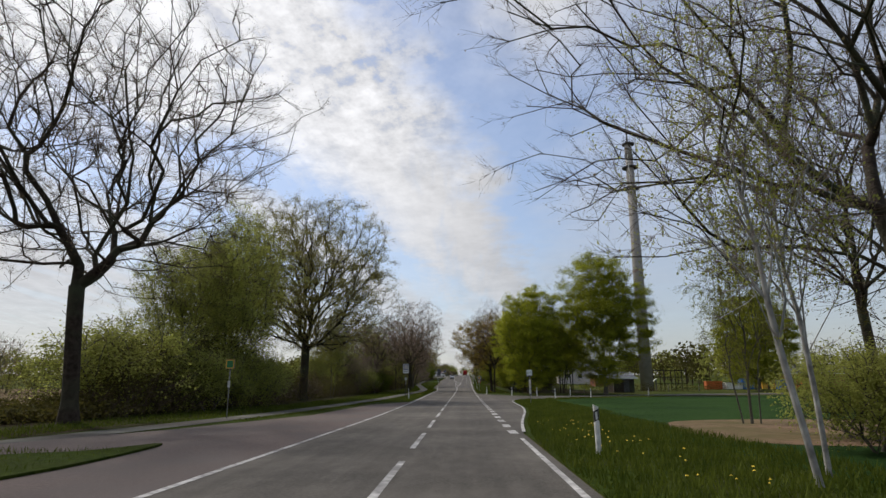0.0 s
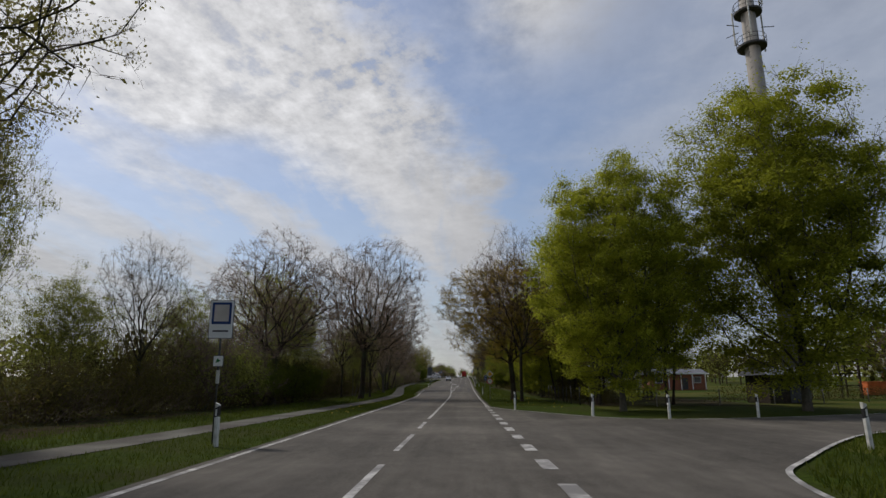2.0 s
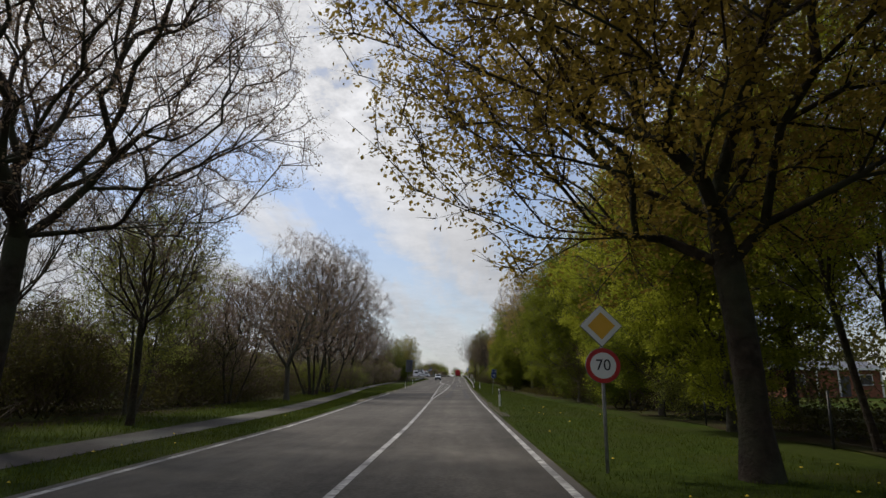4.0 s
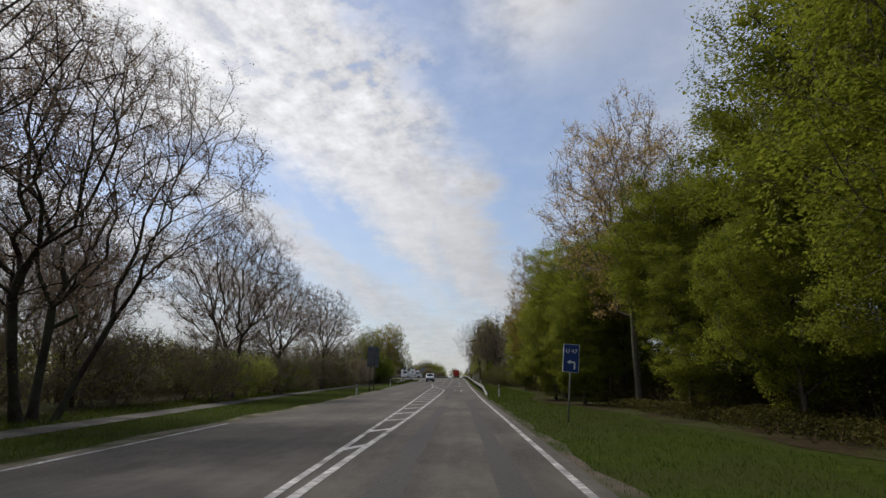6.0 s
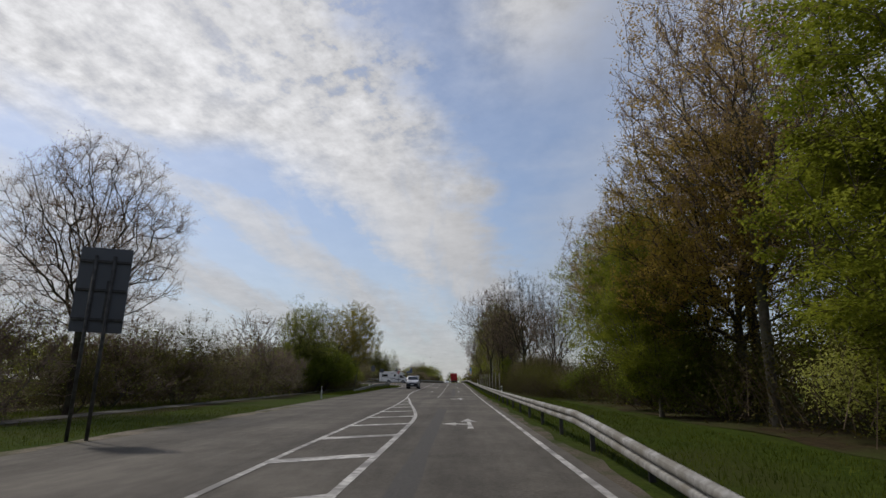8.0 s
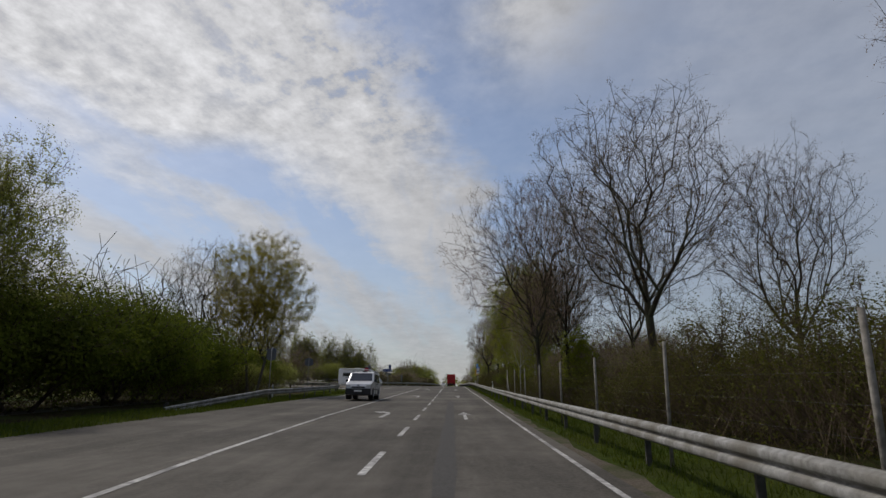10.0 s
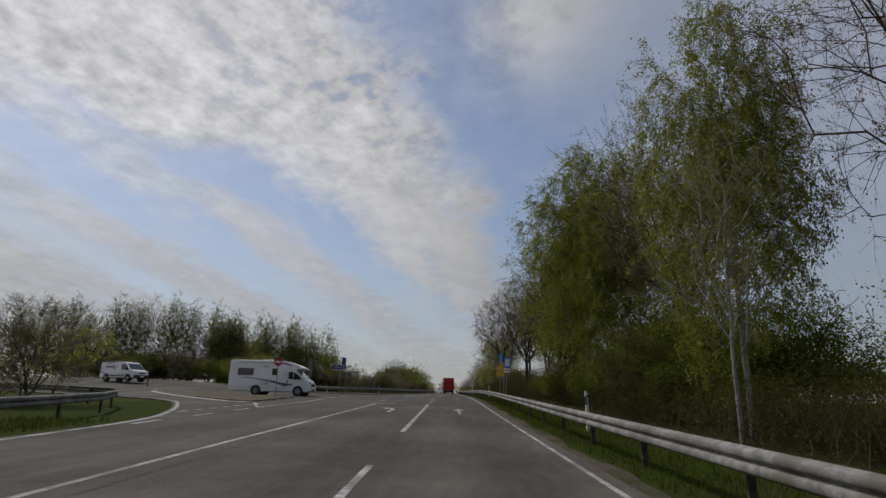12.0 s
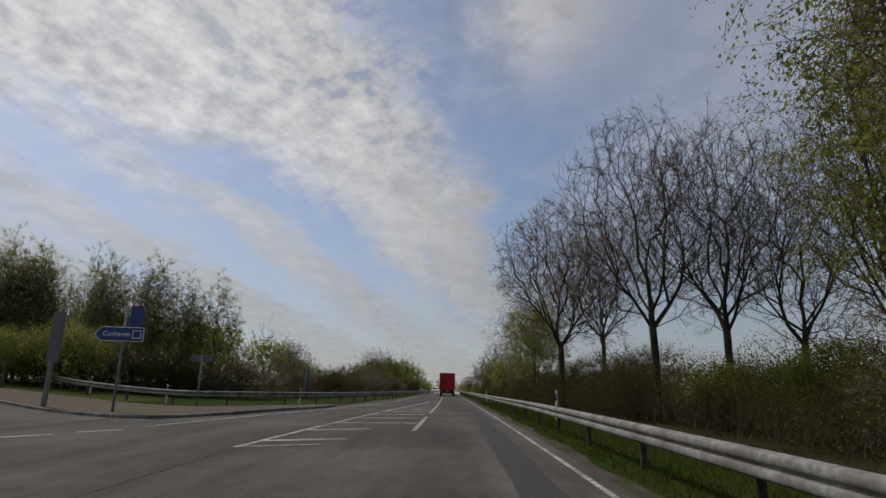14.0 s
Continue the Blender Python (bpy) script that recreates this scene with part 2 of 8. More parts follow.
def worn(k):
    """Wheel tracks and long stains along the road."""
    nt = k.node_tree
    n, l = nt.nodes, nt.links
    b = n["Principled BSDF"]
    old = b.inputs["Base Color"].links[0].from_socket
    tc = n.new("ShaderNodeTexCoord")
    fac = None
    for sc, detail, lo, hi in (((1.15, 0.012, 1), 3, 0.78, 1.22), ((0.5, 0.09, 1), 6, 0.86, 1.14), ((6.0, 0.6, 1), 4, 0.91, 1.09), ((3.2, 1.6, 1), 8, 0.86, 1.14)):
        mp = n.new("ShaderNodeMapping")
        mp.inputs["Scale"].default_value = sc
        l.new(tc.outputs["Object"], mp.inputs[0])
        t = n.new("ShaderNodeTexNoise")
        t.inputs["Scale"].default_value, t.inputs["Detail"].default_value = 1.0, detail
        l.new(mp.outputs[0], t.inputs[0])
        mr = n.new("ShaderNodeMapRange")
        for key, v in (("From Min", 0.3), ("From Max", 0.7), ("To Min", lo), ("To Max", hi)):
            mr.inputs[key].default_value = v
        l.new(t.outputs["Fac"], mr.inputs["Value"])
        if fac is None:
            fac = mr.outputs[0]
        else:
            q = n.new("ShaderNodeMath")
            q.operation = "MULTIPLY"
            l.new(fac, q.inputs[0])
            l.new(mr.outputs[0], q.inputs[1])
            fac = q.outputs[0]
    h = n.new("ShaderNodeHueSaturation")
    l.new(old, h.inputs["Color"])
    l.new(fac, h.inputs["Value"])
    l.new(h.outputs[0], b.inputs["Base Color"])


worn(M_ASPHALT)
M_PATCH = mat("asphalt_patch", (0.042, 0.040, 0.038), (0.068, 0.064, 0.060), 22, 0.85, 0.3, bump_scale=160, bump_dist=0.006)
M_REDASPHALT = mat("old_reddish_asphalt", (0.082, 0.062, 0.055), (0.124, 0.096, 0.086), 14, 0.9, 0.35, (0.094, 0.078, 0.072), 0.3, bump_scale=140, bump_dist=0.006)
M_PATH = mat("path_asphalt", (0.040, 0.035, 0.031), (0.068, 0.060, 0.053), 14, 0.9, 0.3, (0.12, 0.12, 0.10), 0.4, bump_scale=140, bump_dist=0.006)
M_WHITE = mat("road_paint", (0.20, 0.195, 0.19), (0.58, 0.57, 0.545), 7, 0.8, 0.25, (0.17, 0.165, 0.16), 1.1, bump_scale=90, bump_dist=0.004)
M_GRAVEL = mat("gravel_verge", (0.10, 0.088, 0.070), (0.235, 0.205, 0.168), 26, 0.95, 0.7, (0.065, 0.068, 0.035), 0.9, bump_scale=60, spec=0.03)
M_GRAVELDARK = mat("dark_gravel_verge", (0.060, 0.052, 0.042), (0.140, 0.118, 0.094), 26, 0.95, 0.7, (0.045, 0.055, 0.022), 0.9, bump_scale=60, spec=0.03)
M_GROUND = mat("meadow", (0.020, 0.035, 0.005), (0.050, 0.068, 0.011), 2.5, 0.95, 0.6, (0.080, 0.078, 0.020), 0.09, bump_scale=9, bump_dist=0.12, spec=0.03)
M_VERGE = mat("verge_turf", (0.018, 0.032, 0.004), (0.045, 0.064, 0.009), 5, 0.95, 0.6, (0.036, 0.042, 0.011), 0.35, bump_scale=22, bump_dist=0.06, spec=0.03)
M_CROP = mat("young_corn_field", (0.009, 0.026, 0.006), (0.022, 0.047, 0.010), 3.0, 0.9, 0.6, (0.026, 0.055, 0.011), 0.12, bump_scale=14, bump_dist=0.08, spec=0.03)
M_SOIL = mat("field_soil", (0.13, 0.085, 0.055), (0.22, 0.15, 0.10), 2.2, 0.98, 0.8, (0.10, 0.09, 0.04), 0.25, bump_scale=9, bump_dist=0.1, spec=0.03)
M_LITTER = mat("leaf_litter", (0.022, 0.018, 0.011), (0.056, 0.042, 0.023), 6, 0.98, 0.8, (0.05, 0.06, 0.02), 0.4, bump_scale=25, bump_dist=0.06, spec=0.03)
M_PAVING = mat("red_island_paving", (0.070, 0.050, 0.036), (0.135, 0.096, 0.068), 6, 0.92, 0.6, (0.075, 0.070, 0.040), 0.6, bump_scale=30)
M_KERB = mat("kerb_concrete", (0.15, 0.145, 0.135), (0.27, 0.262, 0.245), 7, 0.9, 0.4, (0.12, 0.12, 0.10), 1.0, rnd=0.2)
M_BARK = mat("bark_dark", (0.022, 0.016, 0.012), (0.056, 0.042, 0.031), 7, 0.95, 0.9, (0.055, 0.06, 0.035), 0.8, bump_scale=18, bump_dist=0.04)
M_BARK2 = mat("bark_grey", (0.06, 0.052, 0.043), (0.13, 0.115, 0.095), 7, 0.95, 0.8, (0.075, 0.08, 0.05), 0.8, bump_scale=18, bump_dist=0.03)
M_BIRCH = mat("birch_bark", (0.06, 0.055, 0.05), (0.46, 0.445, 0.415), 2.6, 0.8, 0.5, (0.30, 0.29, 0.265), 0.9, bump_scale=9)
M_TWIG = mat("twig", (0.058, 0.041, 0.028), (0.125, 0.091, 0.062), 3, 0.9, 0.0)
M_TWIGRED = mat("budding_twig", (0.155, 0.108, 0.088), (0.27, 0.195, 0.160), 3, 0.9, 0.0)
M_GALV = mat("galvanised_steel", (0.17, 0.168, 0.16), (0.34, 0.34, 0.33), 9, 0.85, 0.3, (0.15, 0.14, 0.12), 1.6, metal=0.15, spec=0.35)
M_POST = mat("post_steel", (0.045, 0.044, 0.042), (0.10, 0.098, 0.094), 6, 0.7, 0.1, metal=0.1)
M_CONC = mat("tower_concrete", (0.25, 0.235, 0.215), (0.35, 0.33, 0.305), 1.2, 0.9, 0.3, (0.27, 0.255, 0.235), 0.12)
M_BRICK = mat("red_brick", (0.26, 0.095, 0.05), (0.38, 0.15, 0.085), 5, 0.9, 0.3, (0.20, 0.09, 0.06), 0.5, rnd=0.2)
M_ROOF = mat("grey_roof", (0.10, 0.105, 0.12), (0.17, 0.18, 0.20), 4, 0.8, 0.3)
M_RENDER = mat("pale_render", (0.50, 0.45, 0.40), (0.66, 0.60, 0.54), 2, 0.9, 0.2)
M_WOODFENCE = mat("weathered_post", (0.13, 0.12, 0.105), (0.26, 0.245, 0.22), 9, 0.9, 0.5)
M_SIGNW = paint("sign_white", (0.78, 0.78, 0.75), 0.45)
M_SIGNGREY = paint("sign_back_grey", (0.11, 0.115, 0.125), 0.5, 0.3)
M_SIGNBLUE = paint("sign_blue", (0.010, 0.040, 0.17), 0.4)
M_SIGNSKY = paint("sign_light_blue", (0.02, 0.25, 0.75), 0.4)
M_SIGNYEL = paint("sign_yellow", (0.78, 0.43, 0.035), 0.45)
M_SIGNRED = paint("sign_red", (0.45, 0.02, 0.02), 0.4)
M_SIGNGREEN = paint("sign_green", (0.02, 0.17, 0.05), 0.4)
M_BLACK = paint("black_plastic", (0.012, 0.012, 0.013), 0.5)
M_WHITEPL = mat("white_plastic", (0.52, 0.52, 0.50), (0.74, 0.74, 0.72), 6, 0.5, 0.05, (0.42, 0.41, 0.36), 2.0)
M_RUBBER = mat("tyre_rubber", (0.012, 0.012, 0.012), (0.03, 0.03, 0.03), 20, 0.85, 0.2)
M_RIM = paint("wheel_rim", (0.35, 0.35, 0.36), 0.35, 0.7)
M_VANWHITE = mat("white_car_paint", (0.70, 0.70, 0.70), (0.78, 0.78, 0.78), 1.2, 0.3, 0.0, spec=0.6)
M_SILVER = mat("silver_car_paint", (0.50, 0.50, 0.51), (0.58, 0.58, 0.59), 1.2, 0.3, 0.0, metal=0.25, spec=0.6)
M_TRUCKRED = mat("red_tarpaulin", (0.30, 0.018, 0.02), (0.42, 0.03, 0.03), 1.0, 0.6, 0.15, (0.25, 0.02, 0.02), 0.4)
M_DARKGLASS = mat("tinted_glass", (0.010, 0.012, 0.014), (0.02, 0.022, 0.025), 1, 0.06, 0.0, spec=0.8)
M_LAMPGLASS = paint("lamp_glass", (0.62, 0.62, 0.60), 0.12)
M_LAMPRED = paint("lamp_red", (0.40, 0.01, 0.01), 0.2)
M_ORANGE = paint("orange_paint", (0.55, 0.13, 0.03), 0.5)
M_BLUEBOX = paint("blue_paint", (0.03, 0.14, 0.42), 0.5)
M_DANDELION = paint("dandelion_petals", (0.80, 0.55, 0.02), 0.7)

# Colour range of the fresh leaves widened to carry sunlit sprays and shaded gaps.
L_FRESH = leaf_mat("leaf_fresh", (0.140, 0.165, 0.012), (0.440, 0.455, 0.048), 0.56)
L_OLIVE = leaf_mat("leaf_olive", (0.175, 0.195, 0.040), (0.390, 0.405, 0.100), 0.6)
L_OAK = leaf_mat("leaf_oak", (0.165, 0.150, 0.044), (0.335, 0.310, 0.100), 0.60)
L_GOLD = leaf_mat("leaf_gold", (0.240, 0.200, 0.036), (0.460, 0.400, 0.090), 0.58)
L_BRONZE = leaf_mat("leaf_bronze", (0.205, 0.150, 0.026), (0.400, 0.290, 0.064), 0.56)
L_ORANGE = leaf_mat("leaf_orange", (0.270, 0.190, 0.066), (0.480, 0.350, 0.140), 0.58)
L_DARK = leaf_mat("leaf_dark", (0.085, 0.112, 0.010), (0.300, 0.325, 0.038), 0.5)
L_DEEP = leaf_mat("leaf_deep", (0.062, 0.088, 0.010), (0.155, 0.180, 0.022), 0.50)
L_BIRCH = leaf_mat("leaf_birch", (0.130, 0.155, 0.020), (0.300, 0.310, 0.055), 0.58)
L_BUD = leaf_mat("leaf_bud", (0.12, 0.092, 0.050), (0.215, 0.170, 0.090))
L_BUDRED = leaf_mat("leaf_red_bud", (0.17, 0.122, 0.075), (0.31, 0.228, 0.145))
L_HEDGE = leaf_mat("leaf_hedge", (0.105, 0.105, 0.030), (0.225, 0.215, 0.070), 0.45)
L_BRAMBLE = leaf_mat("leaf_bramble", (0.052, 0.053, 0.013), (0.122, 0.112, 0.029), 0.42)
L_GRASS = leaf_mat("grass_blade", (0.034, 0.054, 0.006), (0.105, 0.125, 0.017), 0.35)
L_DEEPSCRUB = leaf_mat("leaf_scrub", (0.042, 0.048, 0.009), (0.116, 0.116, 0.022), 0.42)
L_THICKET = leaf_mat("leaf_thicket", (0.042, 0.041, 0.010), (0.112, 0.096, 0.025), 0.42)


# ---- building helpers ----
def mesh_from(name, verts, faces, mats, face_mats=None, smooth=False):
    me = bpy.data.meshes.new(name)
    me.from_pydata([tuple(map(float, v)) for v in verts], [], [tuple(map(int, f)) for f in faces])
    for k in mats if isinstance(mats, (list, tuple)) else [mats]:
        me.materials.append(k)
    if face_mats is not None:
        me.polygons.foreach_set("material_index", np.asarray(face_mats, dtype=np.int32))
    if smooth:
        me.polygons.foreach_set("use_smooth", np.ones(len(me.polygons), dtype=bool))
    me.update()
    return me


def part(name, bm, material, parent, label="", smooth=False):
    """Links a bmesh as one mesh object under a thing or a part."""
    me = bpy.data.meshes.new(name)
    bm.to_mesh(me)
    bm.free()
    me.materials.append(material)
    if smooth:
        me.polygons.foreach_set("use_smooth", np.ones(len(me.polygons), dtype=bool))
    ob = new(name, me)
    ob.parent = parent
    if label:
        ob["label"] = label
    return ob


def thing(name, label, category, group="", kind="", at=None):
    e = new(name)
    e.empty_display_size = 0.3
    if at is not None:
        e.matrix_basis = at
    return tagged(e, label, category, group, kind)


def bm_box(cx, cy, cz, sx, sy, sz, bevel=0.0, bm=None):
    bm = bm or bmesh.new()
    r = bmesh.ops.create_cube(bm, size=1.0, matrix=Matrix.Translation((cx, cy, cz)) @ Matrix.Diagonal((sx, sy, sz, 1)))
    if bevel:
        es = list({e for v in r["verts"] for e in v.link_edges})
        bmesh.ops.bevel(bm, geom=es, offset=bevel, segments=2, affect="EDGES", profile=0.6)
    return bm


def bm_cyl(p, q, r1, r2=None, seg=12, bm=None, caps=True):
    bm = bm or bmesh.new()
    p, q = Vector(p), Vector(q)
    d = q - p
    m = Matrix.Translation((p + q) / 2) @ d.to_track_quat("Z", "Y").to_matrix().to_4x4()
    bmesh.ops.create_cone(bm, cap_ends=caps, segments=seg, radius1=r1, radius2=r1 if r2 is None else r2, depth=d.length, matrix=m)
    return bm


def bm_prism(outline, axis, a, b, bevel=0.0, bm=None):
    """An outline of (u, v) pushed along an axis from a to b. axis 'x': u,v are y,z; 'y': x,z; 'z': x,y."""
    bm = bm or bmesh.new()

    def at(u, v, w):
        return {"x": (w, u, v), "y": (u, w, v), "z": (u, v, w)}[axis]

    lo = [bm.verts.new(at(u, v, a)) for u, v in outline]
    hi = [bm.verts.new(at(u, v, b)) for u, v in outline]
    n = len(outline)
    fs = [bm.faces.new(lo[::-1]), bm.faces.new(hi)]
    for i in range(n):
        fs.append(bm.faces.new((lo[i], lo[(i + 1) % n], hi[(i + 1) % n], hi[i])))
    bmesh.ops.recalc_face_normals(bm, faces=fs)
    if bevel:
        es = list({e for f in fs[:2] for e in f.edges})
        bmesh.ops.bevel(bm, geom=es, offset=bevel, segments=2, affect="EDGES", profile=0.6)
    return bm


def lerp(table, y):
    """Value of a table of (y, value) at y."""
    return float(np.interp(y, [a for a, _ in table], [b for _, b in table]))


# ---- the road's gradient: a long hollow, a crest past the junction ----
def slope_at(y):
    if y < 0:
        return 0.0
    if y < 338:
        return 1.2e-4 * y
    if y < 372:
        return 0.04056 + (0.0235 - 0.04056) * (y - 338) / 34
    return 0.0235 if y < 480 else max(0.0, 0.0235 * (1 - (y - 480) / 140))


RISE_Y = np.arange(-40, 2001, 5.0)
RISE_Z = np.concatenate([[0.0], np.cumsum([5 * slope_at(y + 2.5) for y in RISE_Y[:-1]])])


def ease(t):
    t = np.clip(t, 0.0, 1.0)
    return t * t * (3 - 2 * t)


def rise(y, x=0.0):
    """Height of the land: the road's gradient, and the ramp up which the joining road comes."""
    return np.interp(y, RISE_Y, RISE_Z) + 1.15 * ease((-13.0 - np.asarray(x)) / 24.0) * ease((np.asarray(y) - 350.0) / 26.0)


def lay_on_rise():
    """Sets all that was laid out on the level onto the gradient: sheets bend with it, things are lifted."""
    done = set()
    for ob in list(scene.objects):
        if ob.type == "LIGHT" or ob.type == "CAMERA":
            continue
        root = ob
        while root.parent:
            root = root.parent
        bends = root.get("bends") or (root.type == "MESH" and root.get("kind") == "structure") or (root.type == "EMPTY" and root.get("kind") == "structure")
        if bends:
            if ob.type == "MESH" and ob.data.name not in done:
                done.add(ob.data.name)
                n = len(ob.data.vertices)
                co = np.empty(n * 3)
                ob.data.vertices.foreach_get("co", co)
                co = co.reshape(-1, 3)
                co[:, 2] += rise(co[:, 1], co[:, 0])
                ob.data.vertices.foreach_set("co", co.ravel())
                ob.data.update()
        elif ob is root:
            m = ob.matrix_basis.copy()
            m.translation.z += float(rise(m.translation.y, m.translation.x))
            ob.matrix_basis = m


# ---- ground, roads, markings ----
CENTRE = [(-40, -1.15), (10, -1.2), (25, -1.3), (40, -1.4), (60, -1.5), (120, -1.6), (150, -2.05), (170, -1.82), (195, -1.6), (224, -1.5), (265, -1.33), (340, -1.28), (352, -1.1), (420, -0.9), (1500, -0.9)]
RIGHT_LINE = [(-40, 1.55), (110, 1.5), (150, 1.62), (170, 1.78), (195, 1.85), (225, 2.05), (270, 2.2), (300, 2.35), (360, 2.1), (1500, 2.1)]
LEFT_LINE = [(-40, -4.2), (30, -4.2), (60, -4.6), (85, -5.0), (120, -5.3), (150, -6.8), (160, -7.1), (172, -7.6), (185, -7.75), (198, -8.1), (212, -8.7), (250, -8.9), (300, -8.8), (322, -9.2), (360, -8.2), (380, -6.2), (420, -4.6), (1500, -4.6)]


def ring_strip(name, rows, material, z, label="", kind="structure", parent=None, across=2):
    """A sheet between two edges: rows of (y, x_left, x_right)."""
    vs, fs = [], []
    for y, a, b in rows:
        for i in range(across + 1):
            vs.append((a + (b - a) * i / across, y, z))
    for j in range(len(rows) - 1):
        for i in range(across):
            k = j * (across + 1) + i
            fs.append((k, k + 1, k + across + 2, k + across + 1))
    ob = new(name, mesh_from(name, vs, fs, material))
    if parent:
        ob.parent = parent
    elif label:
        tagged(ob, label, "road", kind=kind)
    return ob


def polygon(name, pts, z, material, label="", category="", kind="structure", parent=None, depth=0.0):
    bm = bmesh.new()
    f = bm.faces.new([bm.verts.new((x, y, z)) for x, y in pts])
    f.normal_update()
    if f.normal.z < 0:
        f.normal_flip()
    if depth:
        r = bmesh.ops.extrude_face_region(bm, geom=[f])
        bmesh.ops.translate(bm, verts=[v for v in r["geom"] if isinstance(v, bmesh.types.BMVert)], vec=(0, 0, depth))
        bmesh.ops.recalc_face_normals(bm, faces=bm.faces)
    bmesh.ops.triangulate(bm, faces=[q for q in bm.faces if len(q.verts) > 4])
    lo, hi = min(p[1] for p in pts), max(p[1] for p in pts)
    for yy in range(int(lo // 5) * 5 + 5, int(hi) + 1, 5):
        bmesh.ops.bisect_plane(bm, geom=bm.verts[:] + bm.edges[:] + bm.faces[:], plane_co=(0, yy, 0), plane_no=(0, 1, 0))
    if hi > 345:
        for xx in range(-64, -10, 4):
            bmesh.ops.bisect_plane(bm, geom=bm.verts[:] + bm.edges[:] + bm.faces[:], plane_co=(xx, 0, 0), plane_no=(1, 0, 0))
    me = bpy.data.meshes.new(name)
    bm.to_mesh(me)
    bm.free()
    me.materials.append(material)
    ob = new(name, me)
    if parent:
        ob.parent = parent
    elif label:
        tagged(ob, label, category, kind=kind)
    return ob


def curve_pts(ctrl, n=8):
    """A smooth line through control points (Catmull-Rom)."""
    p = [Vector((*c, 0)) for c in ctrl]
    p = [p[0] * 2 - p[1]] + p + [p[-1] * 2 - p[-2]]
    out = []
    for i in range(1, len(p) - 2):
        for k in range(n):
            t = k / n
            q = 0.5 * ((2 * p[i]) + (p[i + 1] - p[i - 1]) * t + (2 * p[i - 1] - 5 * p[i] + 4 * p[i + 1] - p[i + 2]) * t * t + (3 * p[i] - p[i - 1] - 3 * p[i + 1] + p[i + 2]) * t ** 3)
            out.append((q.x, q.y))
    out.append((p[-2].x, p[-2].y))
    return out


def ribbon(name, line, width, z, material, parent):
    """A painted line of even width along points."""
    vs, fs = [], []
    for i, (x, y) in enumerate(line):
        a, b = line[max(0, i - 1)], line[min(len(line) - 1, i + 1)]
        d = Vector((b[0] - a[0], b[1] - a[1]))
        d.normalize()
        nx, ny = d.y * width / 2, -d.x * width / 2
        vs += [(x - nx, y - ny, z), (x + nx, y + ny, z)]
        if i:
            k = 2 * i
            fs.append((k - 2, k - 1, k + 1, k))
    ob = new(name, mesh_from(name, vs, fs, material))
    ob.parent = parent
    return ob


def build_ground():
    xs = np.unique(np.concatenate([np.linspace(-2500, -90, 10), np.linspace(-90, -14, 20), np.linspace(-14, 14, 15), np.linspace(14, 90, 20), np.linspace(90, 2500, 10)]))
    ys = np.unique(np.concatenate([np.linspace(-600, -40, 5), np.arange(-40, 641, 5.0), np.linspace(640, 3500, 12)]))
    vs = []
    for y in ys:
        for x in xs:
            vs.append((x, y, -0.05))
    w = len(xs)
    fs = [(j * w + i, j * w + i + 1, (j + 1) * w + i + 1, (j + 1) * w + i) for j in range(len(ys) - 1) for i in range(w - 1)]
    tagged(new("ground", mesh_from("ground", vs, fs, M_GROUND)), "rough spring meadow grass along the country road", "ground", kind="structure")


build_ground()

# turf of the verges, crop field, bare soil, leaf litter under the trees
ys_v = [-40 + 4 * i for i in range(125)]
ring_strip("verge_right", [(y, lerp(RIGHT_LINE, y) + 0.3, 8.5) for y in ys_v], M_VERGE, -0.030, "mown green grass verge beside the road", across=4)
ring_strip("verge_left", [(y, -15.5 if y < 150 else -17.5, lerp(LEFT_LINE, y) - 0.2) for y in ys_v], M_VERGE, -0.028, "mown green grass verge beside the road", across=4)
polygon("crop_field", [(5.6, 20), (5.9, 46), (6.6, 58), (9.4, 64.2), (15, 69.6), (40, 81.5), (120, 105), (300, 60), (300, -60), (9, -60)], -0.022, M_CROP, "deep green field of young cereal", "field")
polygon("bare_soil_patch", curve_pts([(6.9, 21.5), (8.5, 26), (13, 27.6), (22, 27), (30, 22), (20, 17), (11, 15.6), (7.4, 16.6), (6.9, 21.5)], 6)[:-1], -0.014, M_SOIL, "bare brown soil patch in the green field", "soil")
polygon("ploughed_field", [(-34, -40), (-34, 130), (-240, 170), (-240, -40)], -0.034, M_SOIL, "brown ploughed field beyond the hedge", "field")
# Litter sheet over the verge; its dark tone also carries the tree shade.
WOOD_EDGE = [(94, 8.6), (150, 8.4), (162, 7.8), (176, 7.3), (184, 6.3), (190, 5.4), (195, 5.3), (200, 6.4), (208, 7.6), (215, 8.4), (252, 8.6)]
ring_strip("litter_right", [(y, lerp(WOOD_EDGE, y) + 0.3 * math.sin(y * 0.73), 22) for y in range(94, 252, 2)], M_LITTER, -0.020, "brown leaf litter and painted tree shade under the roadside trees", across=3)
ring_strip("litter_left", [(y, -26, -12.6 - (1.6 if y > 150 else 0) + 0.5 * math.sin(y * 0.31)) for y in range(-20, 320, 4)], M_LITTER, -0.021, "brown leaf litter under the hedge", across=3)
ring_strip("litter_end", [(y, 6.6 + 0.5 * math.sin(y * 0.3), 24) for y in range(254, 470, 4)], M_LITTER, -0.021, "brown leaf litter behind the crash barrier", across=3)

road_rows = []
for i in range(260):
    y = -40 + 3 * i if i < 160 else 440 + (i - 160) * 14
    road_rows.append((y, lerp(LEFT_LINE, y) - (0.25 if y < 230 else 0.9 + 0.9 * min(1, max(0, (y - 230) / 40))) * (1 if y < 300 else 0.4), lerp(RIGHT_LINE, y) + (0.22 if y < 140 else 0.32)))
